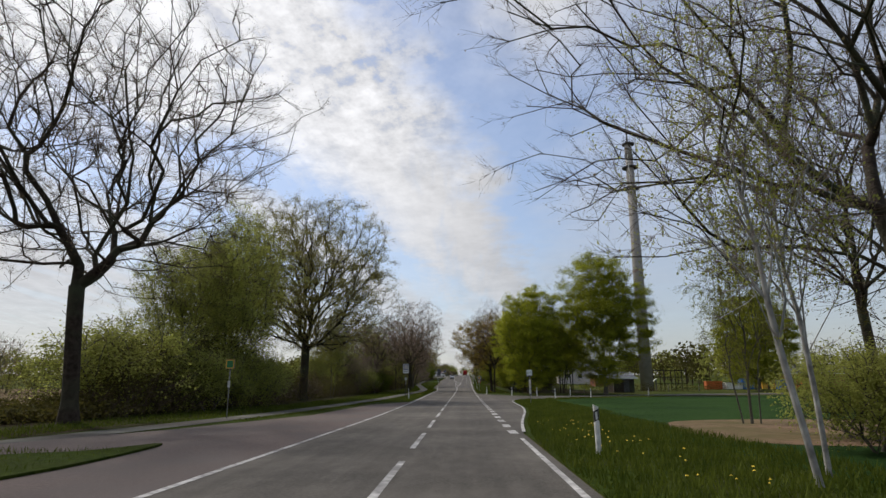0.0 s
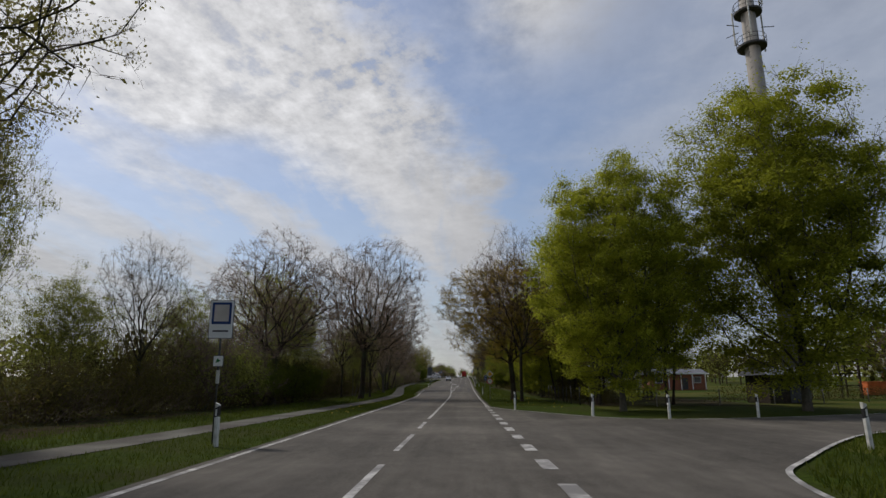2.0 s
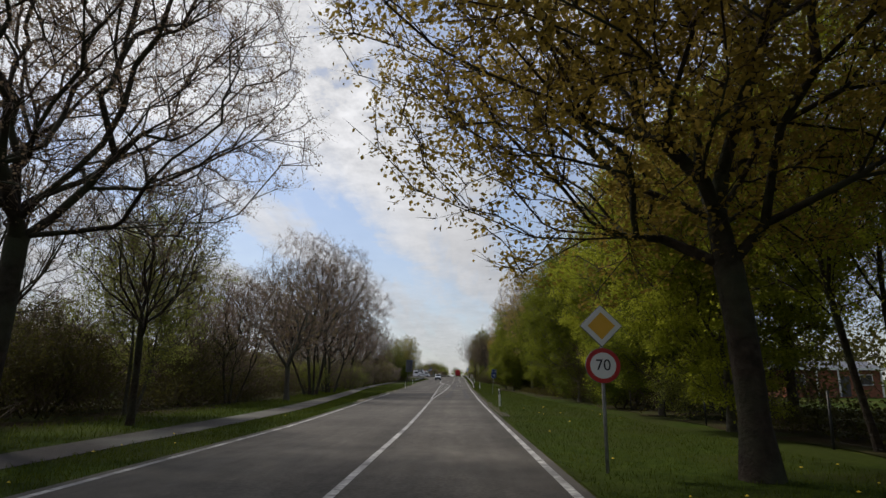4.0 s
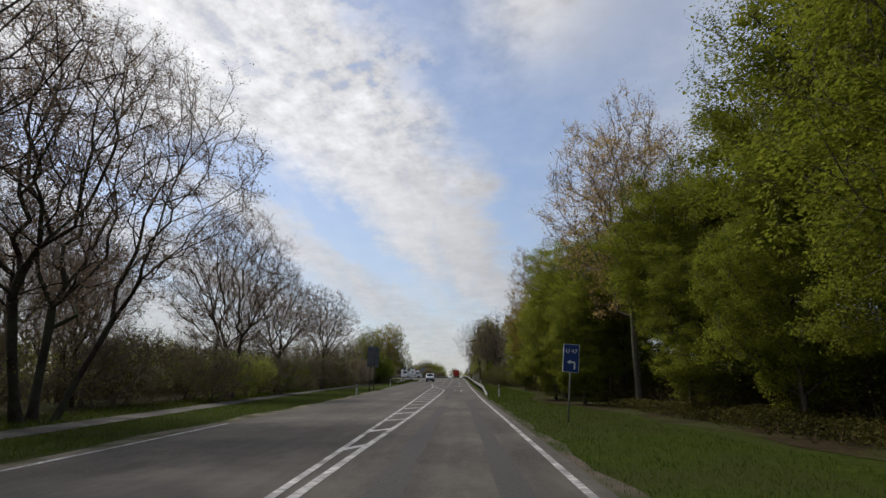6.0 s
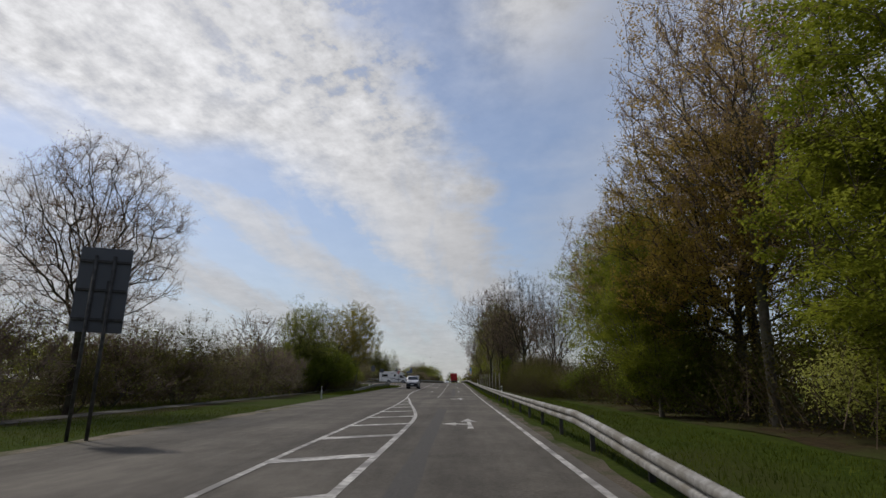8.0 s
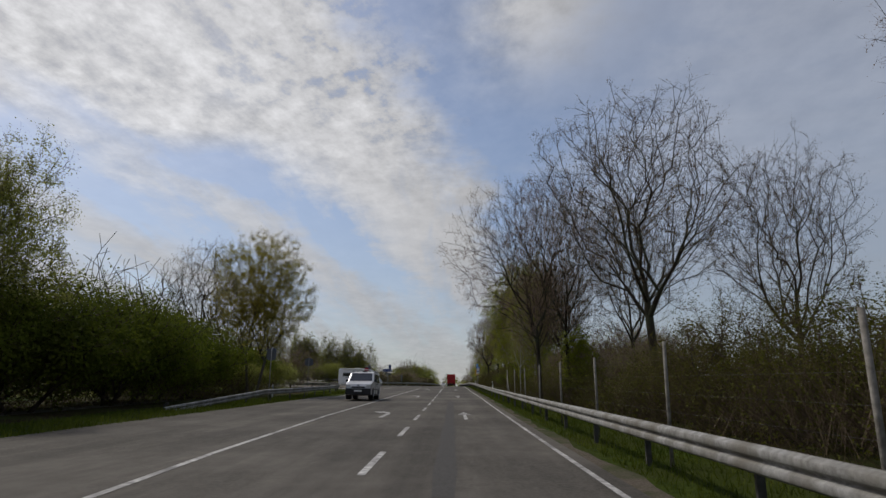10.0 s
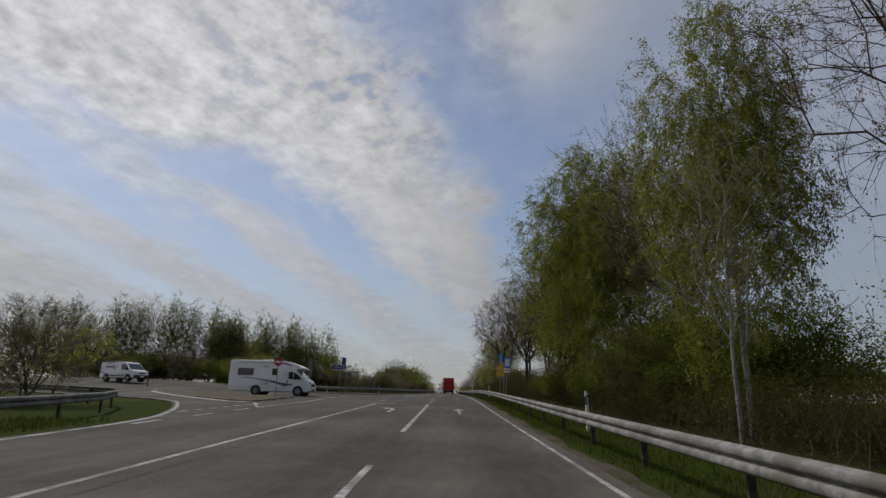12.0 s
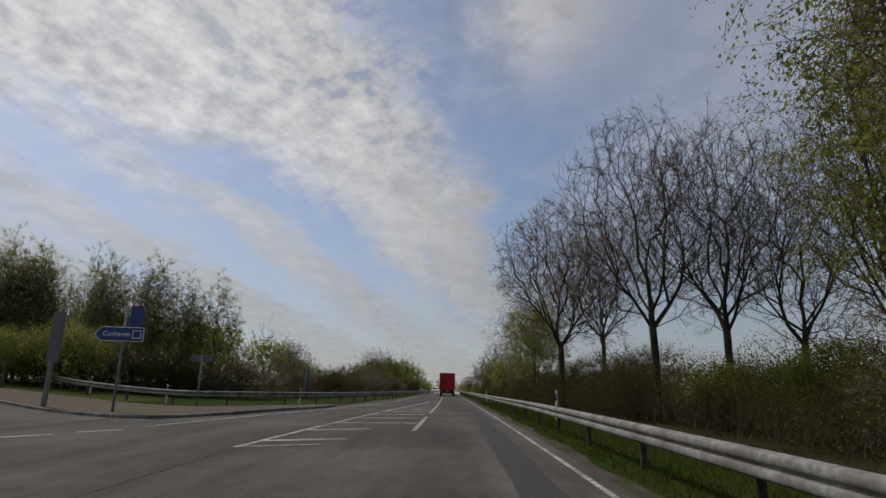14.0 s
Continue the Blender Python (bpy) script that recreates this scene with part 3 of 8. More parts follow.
road = ring_strip("road", road_rows, M_ASPHALT, 0.0, "grey asphalt country road with worn white markings", across=6)

# gravel edge outside the right-hand line
ring_strip("gravel_edge", [(y, lerp(RIGHT_LINE, y) + 0.30, lerp(RIGHT_LINE, y) + 0.62 + 0.10 * math.sin(y * 0.9) + 0.05 * math.sin(y * 2.3)) for y in np.arange(126, 520, 1.0)], M_GRAVELDARK, -0.006, "strip of gravel along the asphalt edge")
ring_strip("gravel_edge_left", [(y, lerp(LEFT_LINE, y) - 0.62 - 0.16 * math.sin(y * 0.7), lerp(LEFT_LINE, y) - 0.04 - 0.07 * math.sin(y * 1.3) - 0.05 * math.sin(y * 3.1)) for y in np.arange(140, 236, 0.5)], M_GRAVEL, 0.004, "strip of gravel along the asphalt edge")

# the side road to the right with its flare, the lay-by on the left, the cycle path
near_kerb = curve_pts([(1.62, 17.5), (2.2, 25), (3.2, 34.5), (3.75, 42), (3.95, 50), (4.15, 56), (5.0, 60.6), (6.6, 63.2), (10.3, 68.0), (13.2, 70.6), (22, 76.2), (40, 84.5), (75, 97)], 6)
far_kerb = curve_pts([(1.5, 91.5), (2.7, 87.2), (3.8, 84.2), (5.4, 80.4), (6.8, 78.2), (9.0, 77.4), (14.4, 79.2), (20.6, 82.5), (38, 91.5), (72, 105)], 6)
side_pts = [(1.5, 17.5)] + near_kerb[1:] + far_kerb[::-1] + [(1.4, 92)]
polygon("side_road", side_pts, 0.004, M_ASPHALT, "side road of grey asphalt joining from the fields", "road")
polygon("lay_by", [(-4.3, -40), (-11.9, -40), (-11.9, 12), (-11.5, 16), (-9.8, 21), (-8.7, 26), (-7.6, 31), (-7.4, 40), (-7.1, 47), (-6.0, 50.5), (-4.9, 53.5), (-4.6, 54), (-4.45, 40), (-4.25, 25), (-4.2, 0)], 0.004, M_REDASPHALT, "bus lay-by of old reddish asphalt", "lay-by")
polygon("grass_island", curve_pts([(-7.1, 9.4), (-7.0, 11.6), (-7.4, 15.3), (-8.2, 13.5), (-9.4, 12.7), (-10.6, 10.5), (-10.6, 5), (-8.0, 4), (-7.1, 9.4)], 4)[:-1], 0.008, M_VERGE, "low grass island between lay-by and path", "grass", depth=0.05)
path_c = curve_pts([(-12.2, 14), (-11.0, 24), (-10.0, 36), (-9.4, 50), (-8.8, 66), (-8.6, 80), (-8.3, 95), (-8.0, 110), (-8.6, 130), (-10.4, 150), (-11.7, 164), (-13.2, 179), (-14.6, 195), (-16.1, 222), (-17.0, 262), (-18, 290)], 6)
ribbon("cycle_path", path_c, 1.45, -0.012, M_PATH, None)
tagged(bpy.data.objects["cycle_path"], "narrow asphalt cycle path behind the verge", "path", kind="structure")

# the road that joins from the left, with its paved islands
mouth = [(-8.6, 296)] + curve_pts([(-9.3, 306), (-9.6, 313), (-10.2, 319), (-11.5, 323.6), (-13.6, 329), (-16.3, 334), (-21, 338.2), (-33, 345), (-70, 366)], 6) + [(-90, 410), (-32, 377), (-22, 372), (-14, 367.4), (-10.2, 365.4), (-8.6, 366.5), (-7.6, 369), (-6.0, 379), (-4.4, 395), (-4.0, 380), (-4.4, 300)]
polygon("junction_road", mouth, 0.004, M_ASPHALT, "slip road of grey asphalt joining at the junction", "road")


def island(name, pts, label, h=0.11):
    base = thing(name, label, "traffic island", kind="structure")
    polygon("paving", pts, 0.01, M_PAVING, parent=base, depth=h)
    loop = pts + [pts[0]]
    for i in range(len(pts)):
        a, b = Vector((*loop[i], 0)), Vector((*loop[i + 1], 0))
        n = max(1, int((b - a).length / 1.0))
        for k in range(n):
            p, q = a.lerp(b, k / n), a.lerp(b, (k + 1) / n - 0.012)
            d = (q - p).normalized()
            s = Vector((d.y, -d.x, 0)) * 0.075
            bm = bmesh.new()
            vv = [bm.verts.new((*(c + o).xy, z)) for z in (0.004, h + 0.016) for c, o in ((p, -s), (q, -s), (q, s), (p, s))]
            for f in ((0, 1, 2, 3), (4, 5, 6, 7), (0, 1, 5, 4), (1, 2, 6, 5), (2, 3, 7, 6), (3, 0, 4, 7)):
                bm.faces.new([vv[t] for t in f])
            bmesh.ops.recalc_face_normals(bm, faces=bm.faces)
            part("kerbstone", bm, M_KERB, base)
    return base


paved = island("traffic_island", curve_pts([(-11.6, 335.2), (-11.5, 339), (-11.6, 344), (-12.2, 346), (-14.0, 346.9), (-18.0, 348.4), (-23, 353), (-27.5, 357.4), (-25.5, 352.6), (-20, 344.5), (-14, 337), (-11.6, 335.2)], 3)[:-1], "reddish paved traffic island with low worn kerbs", 0.07)
ribbon("kerb_strip", curve_pts([(-26.6, 354.0), (-20.3, 344.2), (-14.3, 336.6), (-11.9, 334.7)], 5), 0.34, 0.012, M_RENDER, paved)
island("roadside_island", curve_pts([(-24, 373.5), (-18.6, 369.4), (-12.6, 364.8), (-10.3, 363.8), (-8.9, 365.2), (-8.2, 370), (-6.6, 379), (-7.6, 379.6), (-11.5, 372.4), (-17, 374.5), (-24, 377), (-24, 373.5)], 3)[:-1], "brown gravel island with kerb and road signs", 0.09)


def stripe(y0, y1, x0, x1=None, w=0.12, z=0.006, name="lane_mark"):
    """A straight painted bar from (x0, y0) to (x1, y1)."""
    x1 = x0 if x1 is None else x1
    d = Vector((x1 - x0, y1 - y0)).normalized()
    n = Vector((d.y, -d.x)) * w / 2
    vs = [(x0 - n.x, y0 - n.y, z), (x0 + n.x, y0 + n.y, z), (x1 + n.x, y1 + n.y, z), (x1 - n.x, y1 - n.y, z)]
    ob = new(name, mesh_from(name, vs, [(0, 1, 2, 3)], M_WHITE))
    ob.parent = road
    return ob


def line_along(table, y0, y1, w, off=0.0, z=0.006, name="edge_line", step=4.0):
    n = max(2, int((y1 - y0) / step))
    ys = np.linspace(y0, y1, n)
    return ribbon(name, [(lerp(table, y) + off, y) for y in ys], w, z, M_WHITE, road)


def build_markings():
    # centre line: dashes, then a solid line, then the hatched nose
    for y in np.arange(-6.75, 76, 7.13):
        y1 = min(y + 4.7, 75.2)
        stripe(y, y1, lerp(CENTRE, y), lerp(CENTRE, y1), 0.13)
    line_along(CENTRE, 77.6, 150, 0.13, name="centre_line")
    # right edge, with blocks across the side road
    line_along(RIGHT_LINE, -40, 17.5, 0.11)
    ribbon("edge_line", [(x + 0.02, y) for x, y in near_kerb[2:] if x < 24], 0.11, 0.011, M_WHITE, road)
    ribbon("edge_line", [(x, y) for x, y in far_kerb if x < 22], 0.12, 0.011, M_WHITE, road)
    for y in np.arange(19.1, 92, 3.03):
        stripe(y, y + 1.45, 1.46, 1.46, 0.27, 0.011)
    line_along(RIGHT_LINE, 93.5, 232, 0.13)
    line_along(RIGHT_LINE, 232, 520, 0.10)
    line_along(LEFT_LINE, -40, 168, 0.13)
    # hatched area
    hl = [(150, -2.15), (158, -2.3), (170, -2.55), (195, -3.0), (212, -3.35), (237, -3.5), (252, -3.95), (263, -4.6), (275, -4.95), (290, -4.95), (312, -4.9), (337, -4.5)]
    hr = [(150, -2.0), (161, -1.95), (172, -1.8), (195, -1.62), (214, -1.5), (222, -1.5), (226, -1.62), (232, -2.1), (240, -2.85), (248, -3.5), (252, -3.9)]
    line_along(hl, 150, 337.5, 0.13, name="lane_line")
    line_along(hr, 150, 252, 0.15, name="lane_line", step=2.0)
    for y in np.arange(160.5, 250, 4.55):
        a, b = lerp(hl, y), lerp(hr, y + 1.1)
        if b - a > 0.12:
            vs = [(a, y - 0.25, 0.0075), (b, y + 0.85, 0.0075), (b, y + 1.45, 0.0075), (a, y + 0.35, 0.0075)]
            ob = new("hatch_bar", mesh_from("hatch_bar", vs, [(0, 1, 2, 3)], M_WHITE))
            ob.parent = road
    # turning lane dashes, then the solid stretch, then dashes past the junction
    for y in np.arange(253.1, 311, 6.6):
        stripe(y, y + 3.1, lerp(CENTRE, y), w=0.13)
    line_along(CENTRE, 316.2, 336.8, 0.15, name="lane_line")
    for k in range(5):
        stripe(337.9 - 0.13 * k, 337.8 - 0.13 * k, -4.45 + k * 0.72, -4.05 + k * 0.72, 0.16)
    for y in (340.3, 346.0):
        stripe(y, y + 2.8, -1.26, -1.2, 0.14)
    stripe(342.0, 344.6, -4.8, -4.5, 0.12)
    # second hatched nose
    h2l = [(356, -4.2), (378, -2.95), (400, -1.5)]
    line_along(h2l, 356, 400, 0.13, name="lane_line")
    ribbon("lane_line", [(-0.95, 361.5), (-0.9, 366), (-0.7, 390), (-0.7, 430)], 0.14, 0.006, M_WHITE, road)
    for y in np.arange(357.4, 396, 3.4):
        stripe(y, y + 1.0, lerp(h2l, y), -1.0 if y > 361.5 else lerp(h2l, y) + 1.7, 0.34, 0.0075, "hatch_bar")
    stripe(356.1, 357.0, -4.2, -2.7, 0.1)
    # arrows: straight on, and turn left
    straight = [(-0.075, 0), (0.075, 0), (0.06, 3.1), (0.30, 3.1), (0, 5.1), (-0.30, 3.1), (-0.06, 3.1)]
    left = [(0.05, 0), (0.22, 0), (0.26, 2.6), (0.12, 3.7), (-0.18, 4.2), (-0.18, 4.7), (-0.62, 3.9), (-0.18, 3.1), (-0.18, 3.55), (0.02, 3.1), (0.08, 2.4)]
    both = [(-0.10, 0), (0.10, 0), (0.07, 3.3), (0.30, 3.3), (0, 5.1), (-0.30, 3.3), (-0.07, 3.3), (-0.05, 2.3), (-0.45, 2.45), (-0.45, 2.9), (-0.95, 2.2), (-0.45, 1.5), (-0.45, 1.95), (-0.06, 1.75)]
    for shape, x, y in ((straight, 0.54, 273.3), (straight, 0.52, 300.8), (straight, 0.52, 326.8), (left, -2.85, 274.2), (left, -2.95, 300.9), (left, -2.95, 327.2), (both, 0.5, 218.4), (both, 0.5, 246.5)):
        polygon("road_arrow", [(x + u, y + v) for u, v in shape], 0.0075, M_WHITE, parent=road)
    # give-way dashes and edge across the mouth
    for y in (316.6, 321.0, 325.4):
        stripe(y, y + 2.0, -9.25, -9.3, 0.16, 0.011)
    for k in range(7):
        x, y = -10.9 + 0.05 * k, 323.4 + 1.5 * k
        stripe(y, y + 0.8, x, x + 0.05, 0.22, 0.011)
    stripe(328.4, 336, -9.2, -8.9, 0.16, 0.011)
    stripe(328.4, 334.5, -9.2, -11.3, 0.16, 0.011)
    stripe(336.0, 343.2, -8.9, -8.95, 0.15, 0.011)
    for y0, y1, x0, x1 in ((346.3, 348.0, -9.35, -8.9), (350.5, 352.6, -9.2, -8.9), (356.6, 357.6, -9.4, -8.9), (358.2, 359.3, -8.75, -8.2)):
        stripe(y0, y1, x0, x1, 0.17, 0.011)
    ribbon("edge_line", [(-8.2, 360.4), (-7.5, 365.8), (-6.0, 377), (-4.4, 396), (-4.3, 430)], 0.15, 0.011, M_WHITE, road)
    ribbon("edge_line", curve_pts([(-9.1, 300), (-9.3, 308), (-9.5, 314), (-10.0, 319), (-11.3, 323.7), (-13.4, 329.1), (-16.0, 334.2), (-20.8, 338.5), (-32.8, 345.3)], 5), 0.18, 0.011, M_WHITE, road)
    # worn repair strips in the lane
    for y0, y1, x0, x1, w in ((153, 182, -0.95, -0.75, 0.26), (192, 232, -0.75, -0.6, 0.24), (258, 292, -0.1, -0.05, 0.22), (150, 190, 0.75, 0.85, 0.26), (343, 376, 1.15, 1.45, 0.36)):
        vs = []
        n = 14
        for i in range(n + 1):
            t = i / n
            x, y = x0 + (x1 - x0) * t, y0 + (y1 - y0) * t
            ww = w * (0.8 + 0.35 * noise.noise(Vector((y * 0.35, x0 * 9, 0))))
            vs += [(x - ww, y, 0.003), (x + ww, y, 0.003)]
        fs = [(2 * i, 2 * i + 1, 2 * i + 3, 2 * i + 2) for i in range(n)]
        ob = new("repair_strip", mesh_from("repair_strip", vs, fs, M_PATCH))
        ob.parent = road


build_markings()


# ---- trees ----
def grow(seed, fork, tips, z0, z1, rx, stems=((0, 0, 0, 0),), leader=0.0, up=0.25, r0=0.010, expo=2.1, shell=2.2, lump=0.5, droop=0.0, seg=0.9, flat=0.0, ry=None, balance=0.45):
    """A branching frame: points of the crown are joined, from the inside out, to the nearest fitting bough.
    Returns places, parents, radii and the tips' directions."""
    rng = np.random.default_rng(seed)
    P, par, dirs = [], [], []

    def add(p, k, d):
        P.append(p)
        par.append(k)
        dirs.append(d)
        return len(P) - 1

    tops = []
    for sx, sy, lx, ly in stems:
        h = fork * rng.uniform(0.85, 1.15) if len(stems) > 1 else fork
        n = max(2, int(h / 0.7))
        k = -1
        ph = rng.uniform(0, 6.28, 2)
        for i in range(n + 1):
            t = i / n
            p = np.array([sx + lx * t + 0.05 * h * 0.3 * math.sin(3 * t + ph[0]) * t, sy + ly * t + 0.05 * h * 0.3 * math.sin(3.6 * t + ph[1]) * t, h * t])
            k = add(p, k, np.array([lx * 0.3, ly * 0.3, 1.0]))
        if leader:
            top = z0 + (z1 - z0) * leader
            m = max(2, int((top - h) / 0.8))
            base = P[k]
            for i in range(1, m + 1):
                t = i / m
                p = base + np.array([lx * t * 0.6 + rng.normal(0, 0.12), ly * t * 0.6 + rng.normal(0, 0.12), (top - h) * t])
                k = add(p, k, np.array([0, 0, 1.0]))
        tops.append(np.array(P[-1]))
    core = np.mean([P[i] for i in range(len(P)) if P[i][2] >= min(fork, z0) * 0.95] or P, axis=0)
    core[2] = max(fork * 0.95, 0.05)
    # crown points
    v = rng.normal(size=(tips, 3))
    v /= np.linalg.norm(v, axis=1)[:, None]
    rad = rng.random(tips) ** (1 / shell)
    lumps = np.array([noise.noise(Vector((q[0] * 1.9 + seed, q[1] * 1.9, q[2] * 1.9))) for q in v])
    rad = rad * (1 + lump * lumps)
    c = np.array([np.mean([s[0] + s[2] for s in stems]), np.mean([s[1] + s[3] for s in stems]), (z0 + z1) / 2])
    A = c + v * rad[:, None] * np.array([rx, ry or rx, (z1 - z0) / 2])
    if flat:
        A[:, 2] += -flat * (np.linalg.norm(A[:, :2] - c[:2], axis=1) / rx) ** 2 * (z1 - z0) * 0.2
    A = A[A[:, 2] > 0.25]
    A = A[np.argsort(np.linalg.norm(A - core, axis=1))]
    cap = len(P) + len(A) * 7 + 10
    N = np.zeros((cap, 3))
    D = np.zeros((cap, 3))
    N[: len(P)] = P
    D[: len(P)] = dirs
    cnt = len(P)
    pa = list(par)
    low = min(fork * 0.8, z0)
    ok = np.zeros(cap, bool)
    ok[:cnt] = N[:cnt, 2] >= low * 0.9
    PL = np.zeros(cap)
    for i in range(cnt):
        PL[i] = PL[par[i]] + np.linalg.norm(N[i] - N[par[i]]) if par[i] >= 0 else 0.0
    Rc = np.zeros(cap)
    Rc[:cnt] = np.linalg.norm(N[:cnt] - core, axis=1) * (0.3 if leader else 1)
    tip_ids = []
    for p in A:
        w = p - N[:cnt]
        dist = np.linalg.norm(w, axis=1) + 1e-6
        cosv = (w * D[:cnt]).sum(1) / dist / (np.linalg.norm(D[:cnt], axis=1) + 1e-6)
        cost = dist * (1 + 0.95 * (1 - cosv)) + balance * PL[:cnt] + np.where(ok[:cnt] & (Rc[:cnt] < np.linalg.norm(p - core) + 0.1), 0, 1e3)
        k = int(np.argmin(cost))
        a, d0, L = N[k].copy(), D[k] / (np.linalg.norm(D[k]) + 1e-6), dist[k]
        n = int(min(6, max(1, round(L / seg))))
        ctrl = a + (d0 * 0.35 + (p - a) / L * 0.65 + np.array([0, 0, up * 0.6])) * L * 0.45
        last = k
        for i in range(1, n + 1):
            t = i / n
            q = a * (1 - t) ** 2 + ctrl * 2 * t * (1 - t) + p * t * t
            if i < n:
                q = q + rng.normal(0, 0.04 * min(L, 2.0), 3)
            q[2] -= droop * L * t * t
            N[cnt], D[cnt] = q, q - N[last]
            ok[cnt] = True
            PL[cnt] = PL[last] + np.linalg.norm(q - N[last])
            Rc[cnt] = np.linalg.norm(q - core)
            pa.append(last)
            last = cnt
            cnt += 1
        tip_ids.append(last)
    N, D = N[:cnt], D[:cnt]
    pa = np.array(pa)
    acc = np.zeros(cnt)
    kids = np.bincount(pa[pa >= 0], minlength=cnt)
    acc[kids == 0] = r0 ** expo
    for i in range(cnt - 1, -1, -1):
        if pa[i] >= 0:
            acc[pa[i]] += acc[i]
    R = acc ** (1 / expo)
    return N, pa, R, np.array(tip_ids), D, rng


def tubes(N, pa, R, flare=0.0):
    """One skin for trunk and boughs."""
    verts, faces, base = [], [], 0
    idx = np.where(pa >= 0)[0]
    a, b = N[pa[idx]], N[idx]
    ra = np.minimum(R[pa[idx]], R[idx] * 1.25)
    rb = R[idx]
    low = a[:, 2] < 0.8
    ra = np.where(low, ra * (1 + flare * (0.8 - np.clip(a[:, 2], 0, 0.8)) / 0.8), ra)
    d = b - a
    L = np.linalg.norm(d, axis=1) + 1e-9
    d /= L[:, None]
    ref = np.where(np.abs(d[:, 2:3]) < 0.9, np.array([[0, 0, 1.0]]), np.array([[1.0, 0, 0]]))
    u = np.cross(d, ref)
    u /= np.linalg.norm(u, axis=1)[:, None]
    w = np.cross(d, u)
    for lo, hi, s in ((0.09, 99, 8), (0.035, 0.09, 5), (0, 0.035, 3)):
        k = np.where((rb >= lo) & (rb < hi))[0]
        if not len(k):
            continue
        ang = np.arange(s) * 2 * np.pi / s
        off = np.cos(ang)[None, :, None] * u[k][:, None] + np.sin(ang)[None, :, None] * w[k][:, None]
        over = (d[k] * (rb[k] * 0.25)[:, None])[:, None]
        va = a[k][:, None] + off * ra[k][:, None, None] - over
        vb = b[k][:, None] + off * rb[k][:, None, None] + over
        verts.append(np.concatenate([va, vb], 1).reshape(-1, 3))
        st = base + np.arange(len(k))[:, None] * 2 * s
        for i in range(s):
            j = (i + 1) % s
            faces.append(np.concatenate([st + i, st + j, st + s + j, st + s + i], 1))
        base += len(k) * 2 * s
    return np.concatenate(verts), np.concatenate(faces)


def spikes(P, d, L, r):
    """Fine twigs: three-sided points."""
    n = len(P)
    d = d / (np.linalg.norm(d, axis=1)[:, None] + 1e-9)
    ref = np.where(np.abs(d[:, 2:3]) < 0.9, np.array([[0, 0, 1.0]]), np.array([[1.0, 0, 0]]))
    u = np.cross(d, ref)
    u /= np.linalg.norm(u, axis=1)[:, None]
    w = np.cross(d, u)
    v = np.stack([P + u * r, P - u * r * 0.5 + w * r * 0.87, P - u * r * 0.5 - w * r * 0.87, P + d * L[:, None]], 1).reshape(-1, 3)
    k = np.arange(n)[:, None] * 4
    f = np.concatenate([k + [0, 1, 3], k + [1, 2, 3], k + [2, 0, 3]])
    return v, f


def slivers(P, d, L, r):
    """The finest twigs: one narrow point each."""
    n = len(P)
    d = d / (np.linalg.norm(d, axis=1)[:, None] + 1e-9)
    u = np.cross(d, np.roll(d, 1, axis=1) * np.array([1, -1, 1]) + 0.11)
    u /= np.linalg.norm(u, axis=1)[:, None] + 1e-9
    v = np.stack([P + u * r, P - u * r, P + d * L[:, None]], 1).reshape(-1, 3)
    return v, np.arange(n)[:, None] * 3 + [0, 1, 2]


def leaves(P, size, rng, flat=0.0, out=0.0, cen=None):
    """Small bent leaf shapes, each on its own."""
    n = len(P)
    nrm = rng.normal(size=(n, 3))
    nrm[:, 2] = np.abs(nrm[:, 2]) + flat * 2
    if out:
        w = P - (np.array([P[:, 0].mean(), P[:, 1].mean(), P[:, 2].mean() - 1.0]) if cen is None else cen)
        nrm += out * w / (np.linalg.norm(w, axis=1)[:, None] + 1e-6)
    nrm /= np.linalg.norm(nrm, axis=1)[:, None]
    t = rng.normal(size=(n, 3))
    u = np.cross(nrm, t)
    u /= np.linalg.norm(u, axis=1)[:, None]
    w = np.cross(nrm, u)
    s = (size * rng.uniform(0.55, 1.35, n))[:, None]
    v = np.stack([P - u * s * 0.55, P + w * s * 0.36 + nrm * s * 0.1, P + u * s * 0.55, P - w * s * 0.36 + nrm * s * 0.1], 1).reshape(-1, 3)
    k = np.arange(n)[:, None] * 4
    return v, k + [0, 1, 2, 3]


